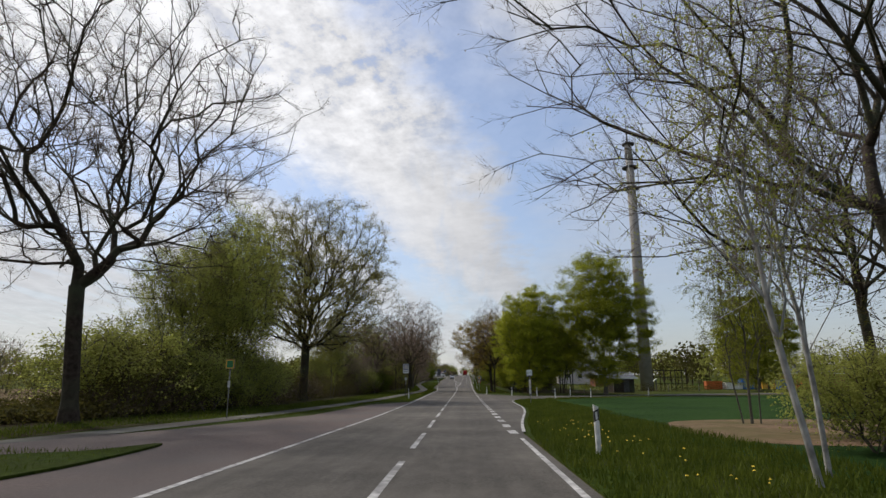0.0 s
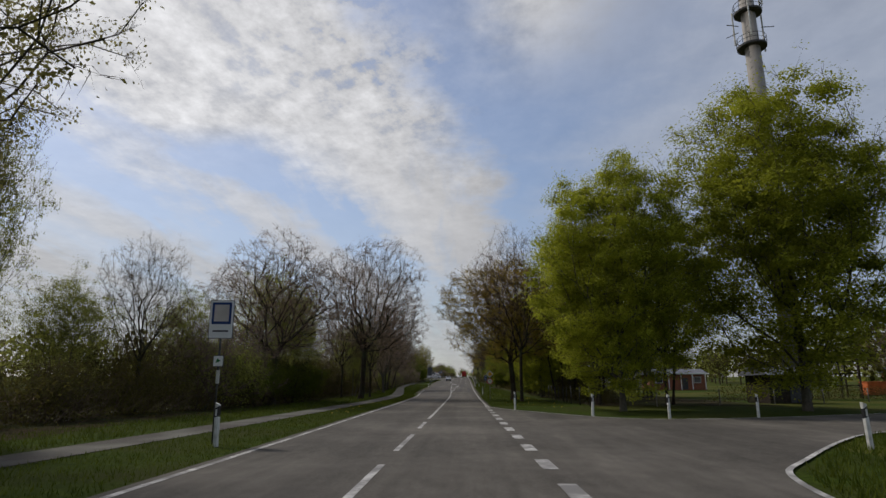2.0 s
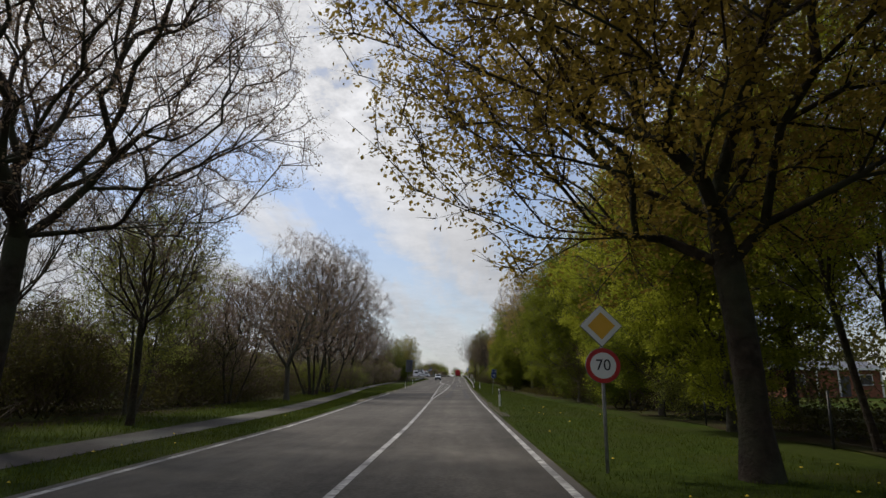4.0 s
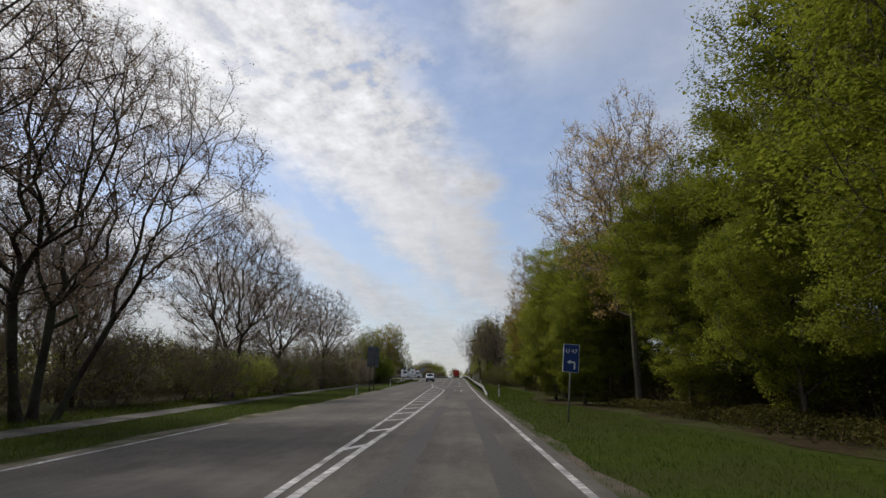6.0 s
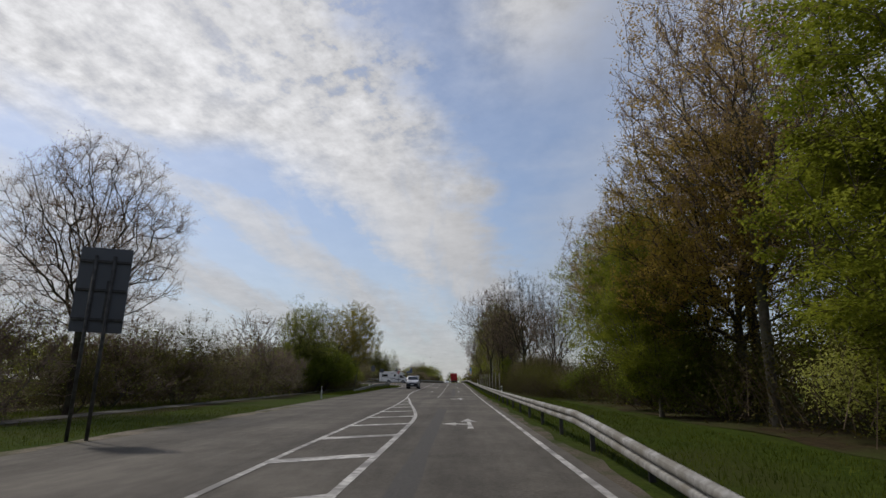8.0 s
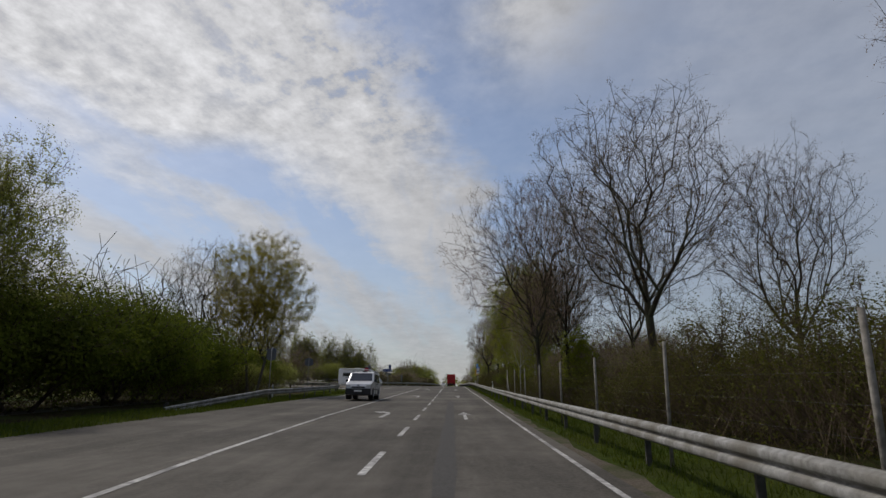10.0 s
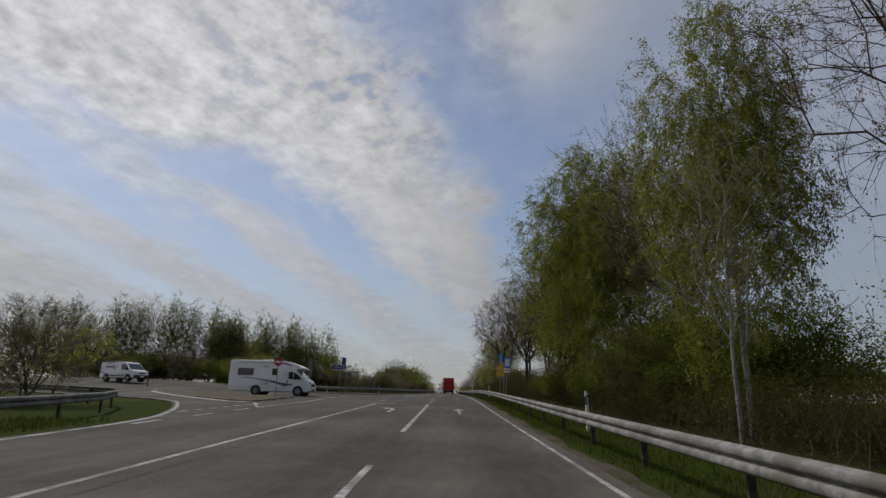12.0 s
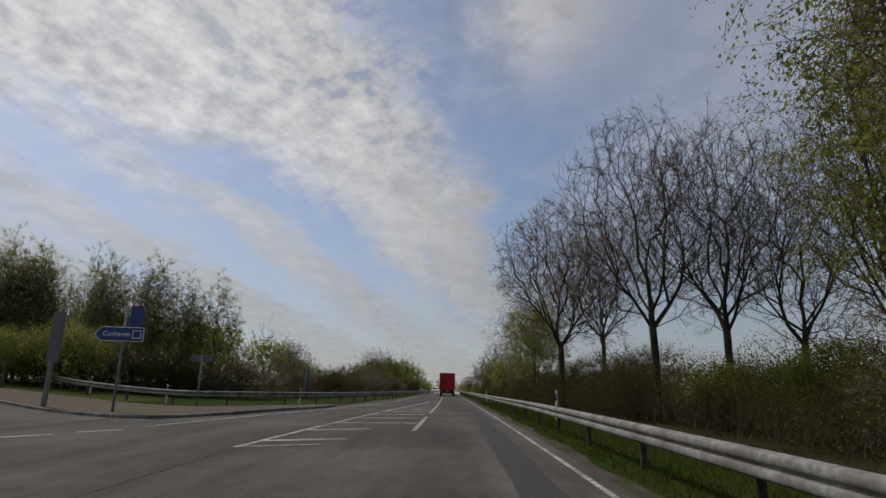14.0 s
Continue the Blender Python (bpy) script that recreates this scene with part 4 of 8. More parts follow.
def tree_meshes(kind):
    """The trunk and crown meshes of one kind of tree."""
    g = dict(kind["frame"])
    N, pa, R, tips, D, rng = grow(**g)
    tv, tf = tubes(N, pa, R, kind.get("flare", 0.5))
    trunk = mesh_from("trunk", tv, tf, kind["bark"], smooth=True)
    # twigs from the tips and from the thin boughs
    thin = np.where((R < kind.get("thin", 0.035)) & (pa >= 0))[0]
    nt = kind["twigs"]
    src = np.concatenate([np.repeat(tips, 3), rng.choice(thin, max(1, nt - 3 * len(tips)))])[:nt]
    t = rng.random(len(src))[:, None] * np.where(np.isin(src, tips), 0.15, 1.0)[:, None]
    P = N[src] * (1 - t) + N[pa[src]] * t
    d0 = D[src] / (np.linalg.norm(D[src], axis=1)[:, None] + 1e-9)
    d = d0 + rng.normal(0, kind.get("splay", 0.55), (len(src), 3)) + np.array([0, 0, kind.get("twig_up", 0.2)])
    L = kind["twig_len"] * rng.uniform(0.4, 1.3, len(src))
    sv, sf = spikes(P, d, L, kind.get("twig_r", 0.009))
    dn = d / np.linalg.norm(d, axis=1)[:, None]
    # second order of twigs
    k2 = rng.choice(len(P), int(len(P) * kind.get("fine", 1.0)))
    t2 = rng.uniform(0.2, 0.9, len(k2))
    P2 = P[k2] + dn[k2] * (L[k2] * t2)[:, None]
    d2 = dn[k2] + rng.normal(0, 0.6, (len(k2), 3)) + np.array([0, 0, kind.get("twig_up", 0.2)])
    L2 = L[k2] * rng.uniform(0.3, 0.7, len(k2))
    sv2, sf2 = slivers(P2, d2, L2, kind.get("twig_r", 0.009) * 0.9)
    V, F, MI = [sv, sv2], [sf, sf2 + len(sv)], [0] * (len(sf) + len(sf2))
    base = len(sv) + len(sv2)
    nl = kind["leaves"]
    quads = None
    if nl:
        d2n = d2 / np.linalg.norm(d2, axis=1)[:, None]
        a = rng.integers(0, len(P), nl // 2)
        b = rng.integers(0, len(P2), nl - nl // 2)
        lp = np.concatenate([P[a] + dn[a] * (L[a] * rng.uniform(0.1, 1.05, len(a)))[:, None], P2[b] + d2n[b] * (L2[b] * rng.uniform(0.2, 1.05, len(b)))[:, None]])
        lp += rng.normal(0, kind.get("scatter", 0.06), lp.shape)
        # part of the leaves stand in flat sprays at the ends of the boughs
        ns = int(nl * kind.get("spray", 0.0))
        cen = np.tile(lp.mean(0) - np.array([0, 0, 1.0]), (nl, 1))
        if ns:
            hubs = rng.permutation(len(tips))[: kind.get("hubs", len(tips))]
            c = hubs[rng.integers(0, len(hubs), ns)]
            ball = rng.normal(0, 1, (ns, 3))
            ball *= (rng.random(ns) ** 0.42 / np.linalg.norm(ball, axis=1))[:, None]
            wide = rng.uniform(0.6, 1.3, len(tips))[c][:, None]
            pick = rng.choice(nl, ns, replace=False)
            lp[pick] = N[tips[c]] * np.array([0.95, 0.95, 1.0]) + ball * np.array([0.82, 0.82, 0.36]) * kind.get("spray_size", 1.0) * wide - np.array([0, 0, 0.1])
            cen[pick] = N[tips[c]] - np.array([0, 0, 0.35])
        lv, lf = leaves(lp, kind["leaf_size"], rng, kind.get("leaf_flat", 0.0), 1.6, cen)
        V.append(lv)
        quads = lf + base
        MI += [1] * len(lf)
    faces = [tuple(q) for q in np.concatenate(F)]
    if quads is not None:
        faces += [tuple(q) for q in quads]
    crown = mesh_from("crown", np.concatenate(V), faces, [kind["twig"], kind["leaf"]], MI)
    return trunk, crown


def fr(seed, fork, tips, z0, z1, rx, **k):
    return dict(seed=seed, fork=fork, tips=tips, z0=z0, z1=z1, rx=rx, **k)


KINDS = {
    # wide bare oaks and limes, buds just breaking
    "bare_b": dict(frame=fr(23, 4.6, 1700, 4.4, 16, 5.8, up=-0.06, lump=0.28, r0=0.0115, expo=2.2, seg=1.0, balance=0.33, shell=2.6), bark=M_BARK, twig=M_TWIGRED, leaf=L_BUDRED, twigs=8600, twig_len=0.62, leaves=36000, leaf_size=0.06, fine=3.8, twig_r=0.0055, twig_up=0.08, splay=0.8, label="bare forked tree with a fan of fine budding twigs"),
    "bare_c": dict(frame=fr(37, 6.0, 1300, 5.2, 16, 4.5, up=-0.04, leader=0.35, lump=0.35, r0=0.0102, expo=2.2, seg=1.0, balance=0.39, shell=2.5), bark=M_BARK, twig=M_TWIG, leaf=L_BUD, twigs=4600, twig_len=0.6, leaves=15000, leaf_size=0.055, fine=2.6, twig_r=0.0055, twig_up=0.08, splay=0.8, label="slender bare tree with upright grey boughs"),
    "tall_spread": dict(frame=fr(31, 5.2, 1500, 4.6, 15.2, 6.8, up=-0.02, lump=0.3, r0=0.0130, expo=2.2, seg=1.1, balance=0.27, shell=2.5), bark=M_BARK, twig=M_TWIG, leaf=L_BUD, twigs=8200, twig_len=0.65, leaves=9000, leaf_size=0.05, fine=4.0, twig_r=0.006, label="tall dark tree with clean trunk and a wide bare crown"),
    "spread": dict(frame=fr(29, 3.4, 1000, 3.8, 15, 7.8, up=-0.02, lump=0.4, r0=0.0140, expo=2.2, seg=1.1, balance=0.32, shell=2.4, stems=((0, 0, -0.5, 0.2),)), bark=M_BARK, twig=M_TWIG, leaf=L_BUD, twigs=5600, twig_len=0.8, leaves=4200, leaf_size=0.045, fine=3.2, twig_r=0.005, label="dark bare tree with heavy limbs reaching over the verge"),
    "stems": dict(frame=fr(41, 3.2, 1500, 3.2, 14, 5.3, up=-0.08, lump=0.28, r0=0.0108, expo=2.2, stems=((0, 0, -0.7, 0.1), (0.5, 0.1, 0.3, 0.3), (0.9, -0.2, 1.3, -0.2), (0.3, 0.5, 0.1, 0.8)), seg=1.0, balance=0.34, shell=2.6), bark=M_BARK, twig=M_TWIGRED, leaf=L_BUDRED, twigs=7600, twig_len=0.6, leaves=40000, leaf_size=0.06, fine=3.6, twig_r=0.0055, twig_up=0.08, splay=0.8, scatter=0.1, label="many-stemmed tree with fine reddish twigs and first leaves"),
    # oak in first leaf, wide
    "oak_bud": dict(frame=fr(53, 5.4, 1700, 4.6, 20, 9.4, up=-0.02, lump=0.3, r0=0.0205, expo=2.2, seg=1.2, flat=0.5, balance=0.36, shell=2.3), bark=M_BARK, twig=M_TWIG, leaf=L_OAK, twigs=8000, twig_len=0.8, leaves=105000, leaf_size=0.105, fine=2.2, scatter=0.16, spray=0.5, hubs=900, spray_size=0.8, label="broad old oak in first olive-green leaf"),
    "olive_tree": dict(frame=fr(59, 2.6, 900, 2.4, 13, 4.6, up=-0.05, lump=0.4, leader=0.4, r0=0.0085, seg=1.1, balance=0.5, stems=((0, 0, 0, 0), (0.5, 0.2, 0.7, 0.3))), bark=M_BARK2, twig=M_TWIG, leaf=L_OLIVE, twigs=3400, twig_len=0.75, leaves=50000, leaf_size=0.1, fine=1.8, scatter=0.16, spray=0.5, hubs=420, spray_size=0.85, label="roadside tree with thin olive-green spring leaves"),
    "gold_tree": dict(frame=fr(151, 3.6, 1200, 3.6, 15, 5.2, up=-0.06, lump=0.3, r0=0.0105, expo=2.2, seg=1.0, balance=0.36, shell=2.5, stems=((0, 0, -0.5, 0.1), (0.7, 0.2, 0.8, 0.3))), bark=M_BARK2, twig=M_TWIG, leaf=L_GOLD, twigs=6000, twig_len=0.7, leaves=100000, leaf_size=0.085, fine=2.4, twig_r=0.006, scatter=0.12, spray=0.45, hubs=620, spray_size=0.6, label="two-stemmed maple with thin yellow-olive spring leaves"),
    "sapling": dict(frame=fr(157, 1.4, 260, 1.2, 10, 1.3, up=0.0, leader=0.97, lump=0.4, r0=0.006, seg=0.8), bark=M_BARK2, twig=M_TWIG, leaf=L_OLIVE, twigs=1300, twig_len=0.45, leaves=3200, leaf_size=0.1, fine=1.6, twig_r=0.007, scatter=0.08, flare=0.1, label="slim upright young tree with feathery side shoots"),
    # dense fresh green
    "fresh_a": dict(frame=fr(61, 2.4, 1000, 1.5, 14, 5.0, up=-0.02, leader=0.85, lump=0.42, r0=0.0095, seg=1.1, shell=3.0, balance=0.4), bark=M_BARK2, twig=M_TWIG, leaf=L_FRESH, twigs=3000, twig_len=0.8, leaves=190000, leaf_size=0.11, scatter=0.2, leaf_flat=0.6, spray=0.85, hubs=640, spray_size=1.0, label="dense leafy tree in fresh yellow-green spring foliage"),
    "fresh_b": dict(frame=fr(67, 2.4, 800, 0.9, 14, 4.5, up=0.0, leader=0.7, lump=0.46, r0=0.0095, seg=1.1, shell=2.7, balance=0.4), bark=M_BARK2, twig=M_TWIG, leaf=L_DARK, twigs=2600, twig_len=0.8, leaves=120000, leaf_size=0.105, scatter=0.18, leaf_flat=0.6, spray=0.85, hubs=480, spray_size=1.0, label="leafy roadside tree with deep green foliage"),
    "wood_tree": dict(frame=fr(163, 5.2, 700, 4.2, 15, 4.4, up=0.0, leader=0.7, lump=0.46, r0=0.0095, seg=1.1, shell=2.7, balance=0.4), bark=M_BARK, twig=M_TWIG, leaf=L_DARK, twigs=2600, twig_len=0.8, leaves=90000, leaf_size=0.105, scatter=0.18, leaf_flat=0.6, spray=0.85, hubs=420, spray_size=1.0, label="woodland tree with a clean dark trunk and deep green crown"),
    "bronze": dict(frame=fr(71, 4.0, 1500, 3.6, 13, 5.6, up=-0.02, lump=0.3, r0=0.0112, expo=2.2, seg=1.0, balance=0.32, shell=2.5), bark=M_BARK, twig=M_TWIG, leaf=L_BRONZE, twigs=5600, twig_len=0.7, leaves=84000, leaf_size=0.085, fine=2.0, scatter=0.1, spray=0.55, hubs=800, spray_size=0.7, label="oak flushing bronze-brown leaves over dark boughs"),
    "orange": dict(frame=fr(73, 5.5, 1000, 5.0, 17, 4.3, up=-0.04, leader=0.5, lump=0.35, expo=2.2, r0=0.0105, seg=1.0, balance=0.42, shell=2.5), bark=M_BARK2, twig=M_TWIGRED, leaf=L_ORANGE, twigs=4200, twig_len=0.75, leaves=30000, leaf_size=0.09, fine=2.4, scatter=0.12, spray=0.5, hubs=320, spray_size=0.75, label="tall tree with sparse orange-brown new leaves"),
    "grove": dict(frame=fr(131, 4.2, 800, 3.0, 14, 4.4, up=0.0, leader=0.75, lump=0.4, r0=0.0088, seg=1.1, stems=((0, 0, 0, 0), (0.7, 0.3, 0.8, 0.2))), bark=M_BARK, twig=M_TWIG, leaf=L_FRESH, twigs=2800, twig_len=0.8, leaves=62000, leaf_size=0.09, scatter=0.16, leaf_flat=0.6, spray=0.8, hubs=420, spray_size=1.0, label="slender two-stemmed tree in light green leaf"),
    "slim_bare": dict(frame=fr(127, 5.2, 1400, 4.8, 16, 6.0, up=-0.06, lump=0.28, r0=0.0088, expo=2.2, seg=1.0, balance=0.36, shell=2.5), bark=M_BARK, twig=M_TWIGRED, leaf=L_BUDRED, twigs=5600, twig_len=0.62, leaves=13000, leaf_size=0.058, fine=2.6, twig_r=0.0055, twig_up=0.08, splay=0.8, label="slender dark-stemmed tree with a haze of reddish buds"),
    # birches
    "birch": dict(frame=fr(83, 3.5, 650, 2.6, 15, 3.6, up=0.35, leader=0.85, lump=0.5, r0=0.008, droop=0.25, seg=1.0), bark=M_BIRCH, twig=M_TWIG, leaf=L_BIRCH, twigs=3400, twig_len=1.05, twig_up=-0.9, leaves=85000, leaf_size=0.092, fine=1.4, scatter=0.08, flare=0.2, label="birch with white bark and drooping fresh green twigs"),
    "thin_birch": dict(frame=fr(139, 3.5, 600, 3.4, 15, 3.8, up=0.35, leader=0.8, lump=0.5, r0=0.0095, droop=0.25, seg=1.0, stems=((0, 0, 0, 0), (0.6, -0.4, 0.9, 0.2), (-0.4, 0.5, -0.7, 0.3))), bark=M_BARK2, twig=M_TWIG, leaf=L_BIRCH, twigs=2200, twig_len=1.0, twig_up=-0.8, leaves=26000, leaf_size=0.085, fine=1.3, scatter=0.08, flare=0.2, label="thinly leaved birch with several grey stems"),
    "young_birch": dict(frame=fr(89, 3.0, 300, 2.4, 10, 2.0, up=0.45, leader=0.8, lump=0.5, r0=0.0065, droop=0.1, seg=1.0), bark=M_BIRCH, twig=M_TWIGRED, leaf=L_OLIVE, twigs=1200, twig_len=0.6, leaves=7000, leaf_size=0.055, fine=1.6, twig_r=0.006, flare=0.1, label="slim young birch with white bark and sparse leaves"),
    # shrubs
    "shrub_green": dict(frame=fr(97, 0.5, 220, 0.25, 4.0, 2.2, up=0.3, lump=0.35, r0=0.008, stems=((0, 0, -0.3, 0), (0.3, 0.2, 0.3, 0.2), (-0.2, -0.3, -0.1, -0.4)), seg=0.8), bark=M_BARK2, twig=M_TWIG, leaf=L_OLIVE, twigs=450, twig_len=0.55, leaves=13000, leaf_size=0.08, scatter=0.2, flare=0.1, label="rounded shrub in fresh green leaf"),
    "shrub_dark": dict(frame=fr(101, 0.5, 220, 0.2, 4.0, 2.4, up=0.3, lump=0.35, r0=0.008, stems=((0, 0, -0.3, 0), (0.3, 0.2, 0.3, 0.2), (-0.2, -0.3, -0.1, -0.4)), seg=0.8), bark=M_BARK, twig=M_TWIG, leaf=L_BRAMBLE, twigs=1300, twig_len=0.6, leaves=15000, leaf_size=0.06, scatter=0.14, flare=0.1, label="tangled brownish-green bramble thicket"),
    "shrub_bare": dict(frame=fr(103, 0.6, 220, 0.4, 4.0, 2.1, up=0.6, lump=0.5, r0=0.008, stems=((0, 0, -0.4, 0), (0.3, 0.2, 0.4, 0.2), (-0.2, -0.3, 0, -0.4)), seg=0.8), bark=M_BARK2, twig=M_TWIGRED, leaf=L_OLIVE, twigs=1700, twig_len=0.7, leaves=4200, leaf_size=0.055, scatter=0.14, fine=3.0, flare=0.1, label="twiggy hedge shrub with few first leaves"),
    "shrub_deep": dict(frame=fr(107, 0.5, 240, 0.2, 5.0, 2.6, up=0.3, lump=0.3, r0=0.009, stems=((0, 0, -0.3, 0), (0.4, 0.2, 0.3, 0.2)), seg=0.9), bark=M_BARK, twig=M_TWIG, leaf=L_DEEP, twigs=450, twig_len=0.45, leaves=20000, leaf_size=0.085, scatter=0.22, flare=0.1, label="big dark green bush with dense leaves"),
    # far woods
    "far_bare": dict(frame=fr(109, 3.5, 260, 3, 12, 4.0, up=0.4, lump=0.5, r0=0.018, seg=1.6), bark=M_BARK2, twig=M_TWIGRED, leaf=L_BUD, twigs=700, twig_len=1.1, twig_r=0.014, leaves=1300, leaf_size=0.2, fine=2.0, label="far roadside tree with bare budding crown"),
    "far_green": dict(frame=fr(113, 2.0, 220, 1.0, 11, 4.0, up=0.25, lump=0.55, r0=0.016, seg=1.6, leader=0.5), bark=M_BARK2, twig=M_TWIG, leaf=L_OLIVE, twigs=400, twig_len=1.0, twig_r=0.012, leaves=2400, leaf_size=0.32, scatter=0.2, label="far tree in olive-green spring leaf"),
}
SIZE = {"gold_tree": 15.4, "sapling": 10.3, "bare_b": 16.5, "bare_c": 16.5, "stems": 14.4, "spread": 15.4, "tall_spread": 15.5, "grove": 14.5, "slim_bare": 16.5, "thin_birch": 15.4, "oak_bud": 20.6, "olive_tree": 13.4, "fresh_a": 14.5, "fresh_b": 14.5, "wood_tree": 15.5, "bronze": 13.5, "orange": 17.5, "birch": 15.4, "young_birch": 10.3,
        "shrub_green": 4.3, "shrub_dark": 4.3, "shrub_bare": 4.5, "shrub_deep": 5.4, "far_bare": 12.8, "far_green": 11.6}
_proto = {}


def plant(kind, x, y, height, wide=1.0, turn=0.0, lean=0.0):
    """One tree or shrub of a kind at its place."""
    s = height / SIZE[kind]
    m = Matrix.Translation((x, y, -0.06)) @ Matrix.Rotation(radians(lean), 4, "Y") @ Matrix.Rotation(radians(turn), 4, "Z") @ Matrix.Diagonal((s * wide, s * wide, s, 1))
    if kind not in _proto:
        k = KINDS[kind]
        trunk, crown = tree_meshes(k)
        name = "shrub" if kind.startswith("shrub") else ("birch" if "birch" in kind else "tree")
        root = thing(name, k["label"], "shrub" if name == "shrub" else "tree", "roadside hedge" if name == "shrub" else "roadside trees")
        for nm, me in (("trunk", trunk), ("crown", crown)):
            ob = new(nm, me)
            ob.parent = root
        _proto[kind] = root
        root.matrix_basis = m
        return root
    c = copy_thing(_proto[kind], Matrix.Identity(4))
    c.matrix_basis = m
    return c


# left side
for a in (
    ("tall_spread", -15.4, 24.0, 18.8, 1.05, 200, -3), ("bare_b", -16.5, 8.5, 17, 1.1, 70),
    ("shrub_green", -14.9, 35.5, 4.4, 1.0, 10), ("shrub_green", -14.8, 39.5, 4.6, 1.0, 80), ("shrub_green", -14.6, 43.5, 5.0, 1.0, 150), ("shrub_bare", -15.0, 48.0, 2.8, 1.1, 220), ("olive_tree", -16.6, 42.0, 14.6, 0.8, 10), ("olive_tree", -20.5, 50.0, 15.6, 0.9, 40), ("olive_tree", -18.0, 38.8, 11.6, 0.9, 130),
    ("oak_bud", -15.3, 58.5, 20.5, 1.0, 0), ("olive_tree", -14.4, 66.5, 10.6, 0.5, 0), ("bare_c", -16.5, 81.5, 9.5, 0.9, 80),
    ("bare_b", -14.2, 96.4, 12.8, 1.3, 30), ("olive_tree", -15.8, 102.5, 12.0, 0.9, 160), ("shrub_green", -16.2, 190.5, 4.2, 1.0, 0), ("shrub_green", -17.0, 198.0, 4.4, 1.0, 90), ("shrub_bare", -15.0, 186.0, 3.8, 1.1, 30), ("shrub_green", -16.0, 165.0, 4.4, 1.0, 60), ("shrub_bare", -16.2, 204.0, 4.6, 1.2, 200), ("shrub_deep", -14.6, 94.0, 4.8, 0.9, 20), ("shrub_deep", -13.6, 99.5, 4.6, 0.9, 140), ("shrub_green", -15.4, 89.5, 5.2, 1.0, 60), ("shrub_deep", -14.2, 107.0, 5.2, 0.9, 220), ("olive_tree", -17.6, 88.0, 7.6, 0.9, 20), ("olive_tree", -18.5, 79.0, 7.0, 1.0, 200), ("olive_tree", -13.2, 124.0, 9.5, 0.9, 20), ("olive_tree", -15.3, 106.0, 10.5, 0.7, 60),
    ("bare_b", -10.3, 112.6, 16.4, 1.1, 115, 4), ("bare_c", -13.0, 116.5, 10.5, 0.9, 0), ("bare_c", -10.4, 119.2, 10, 1.0, 220), ("far_bare", -12.0, 143.0, 10.5, 1.3, 30), ("stems", -14.0, 137.0, 9, 1.0, 60),
    ("stems", -14.4, 168.0, 16.3, 1.12, 75), ("stems", -13.6, 159.0, 16.5, 1.0, 200), ("stems", -16.4, 193.0, 15.2, 0.95, 140), ("bare_b", -17.0, 206.0, 12.3, 1.0, 10),
    ("bare_b", -17.2, 227.0, 13.4, 0.95, 250), ("far_bare", -18.5, 256.0, 9, 1.0, 20), ("olive_tree", -17.5, 271.0, 11.0, 0.9, 90),
    ("gold_tree", -17.4, 303.3, 14.8, 0.92, 0), ("bare_c", -22.6, 305.0, 14.4, 1.0, 40),
    ("bare_c", -20.5, 175.0, 11, 1.0, 300), ("far_bare", -24.0, 215.0, 9, 1.2, 200), ("bare_c", -21.5, 160.0, 12, 1.0, 120),
):
    plant(*a)

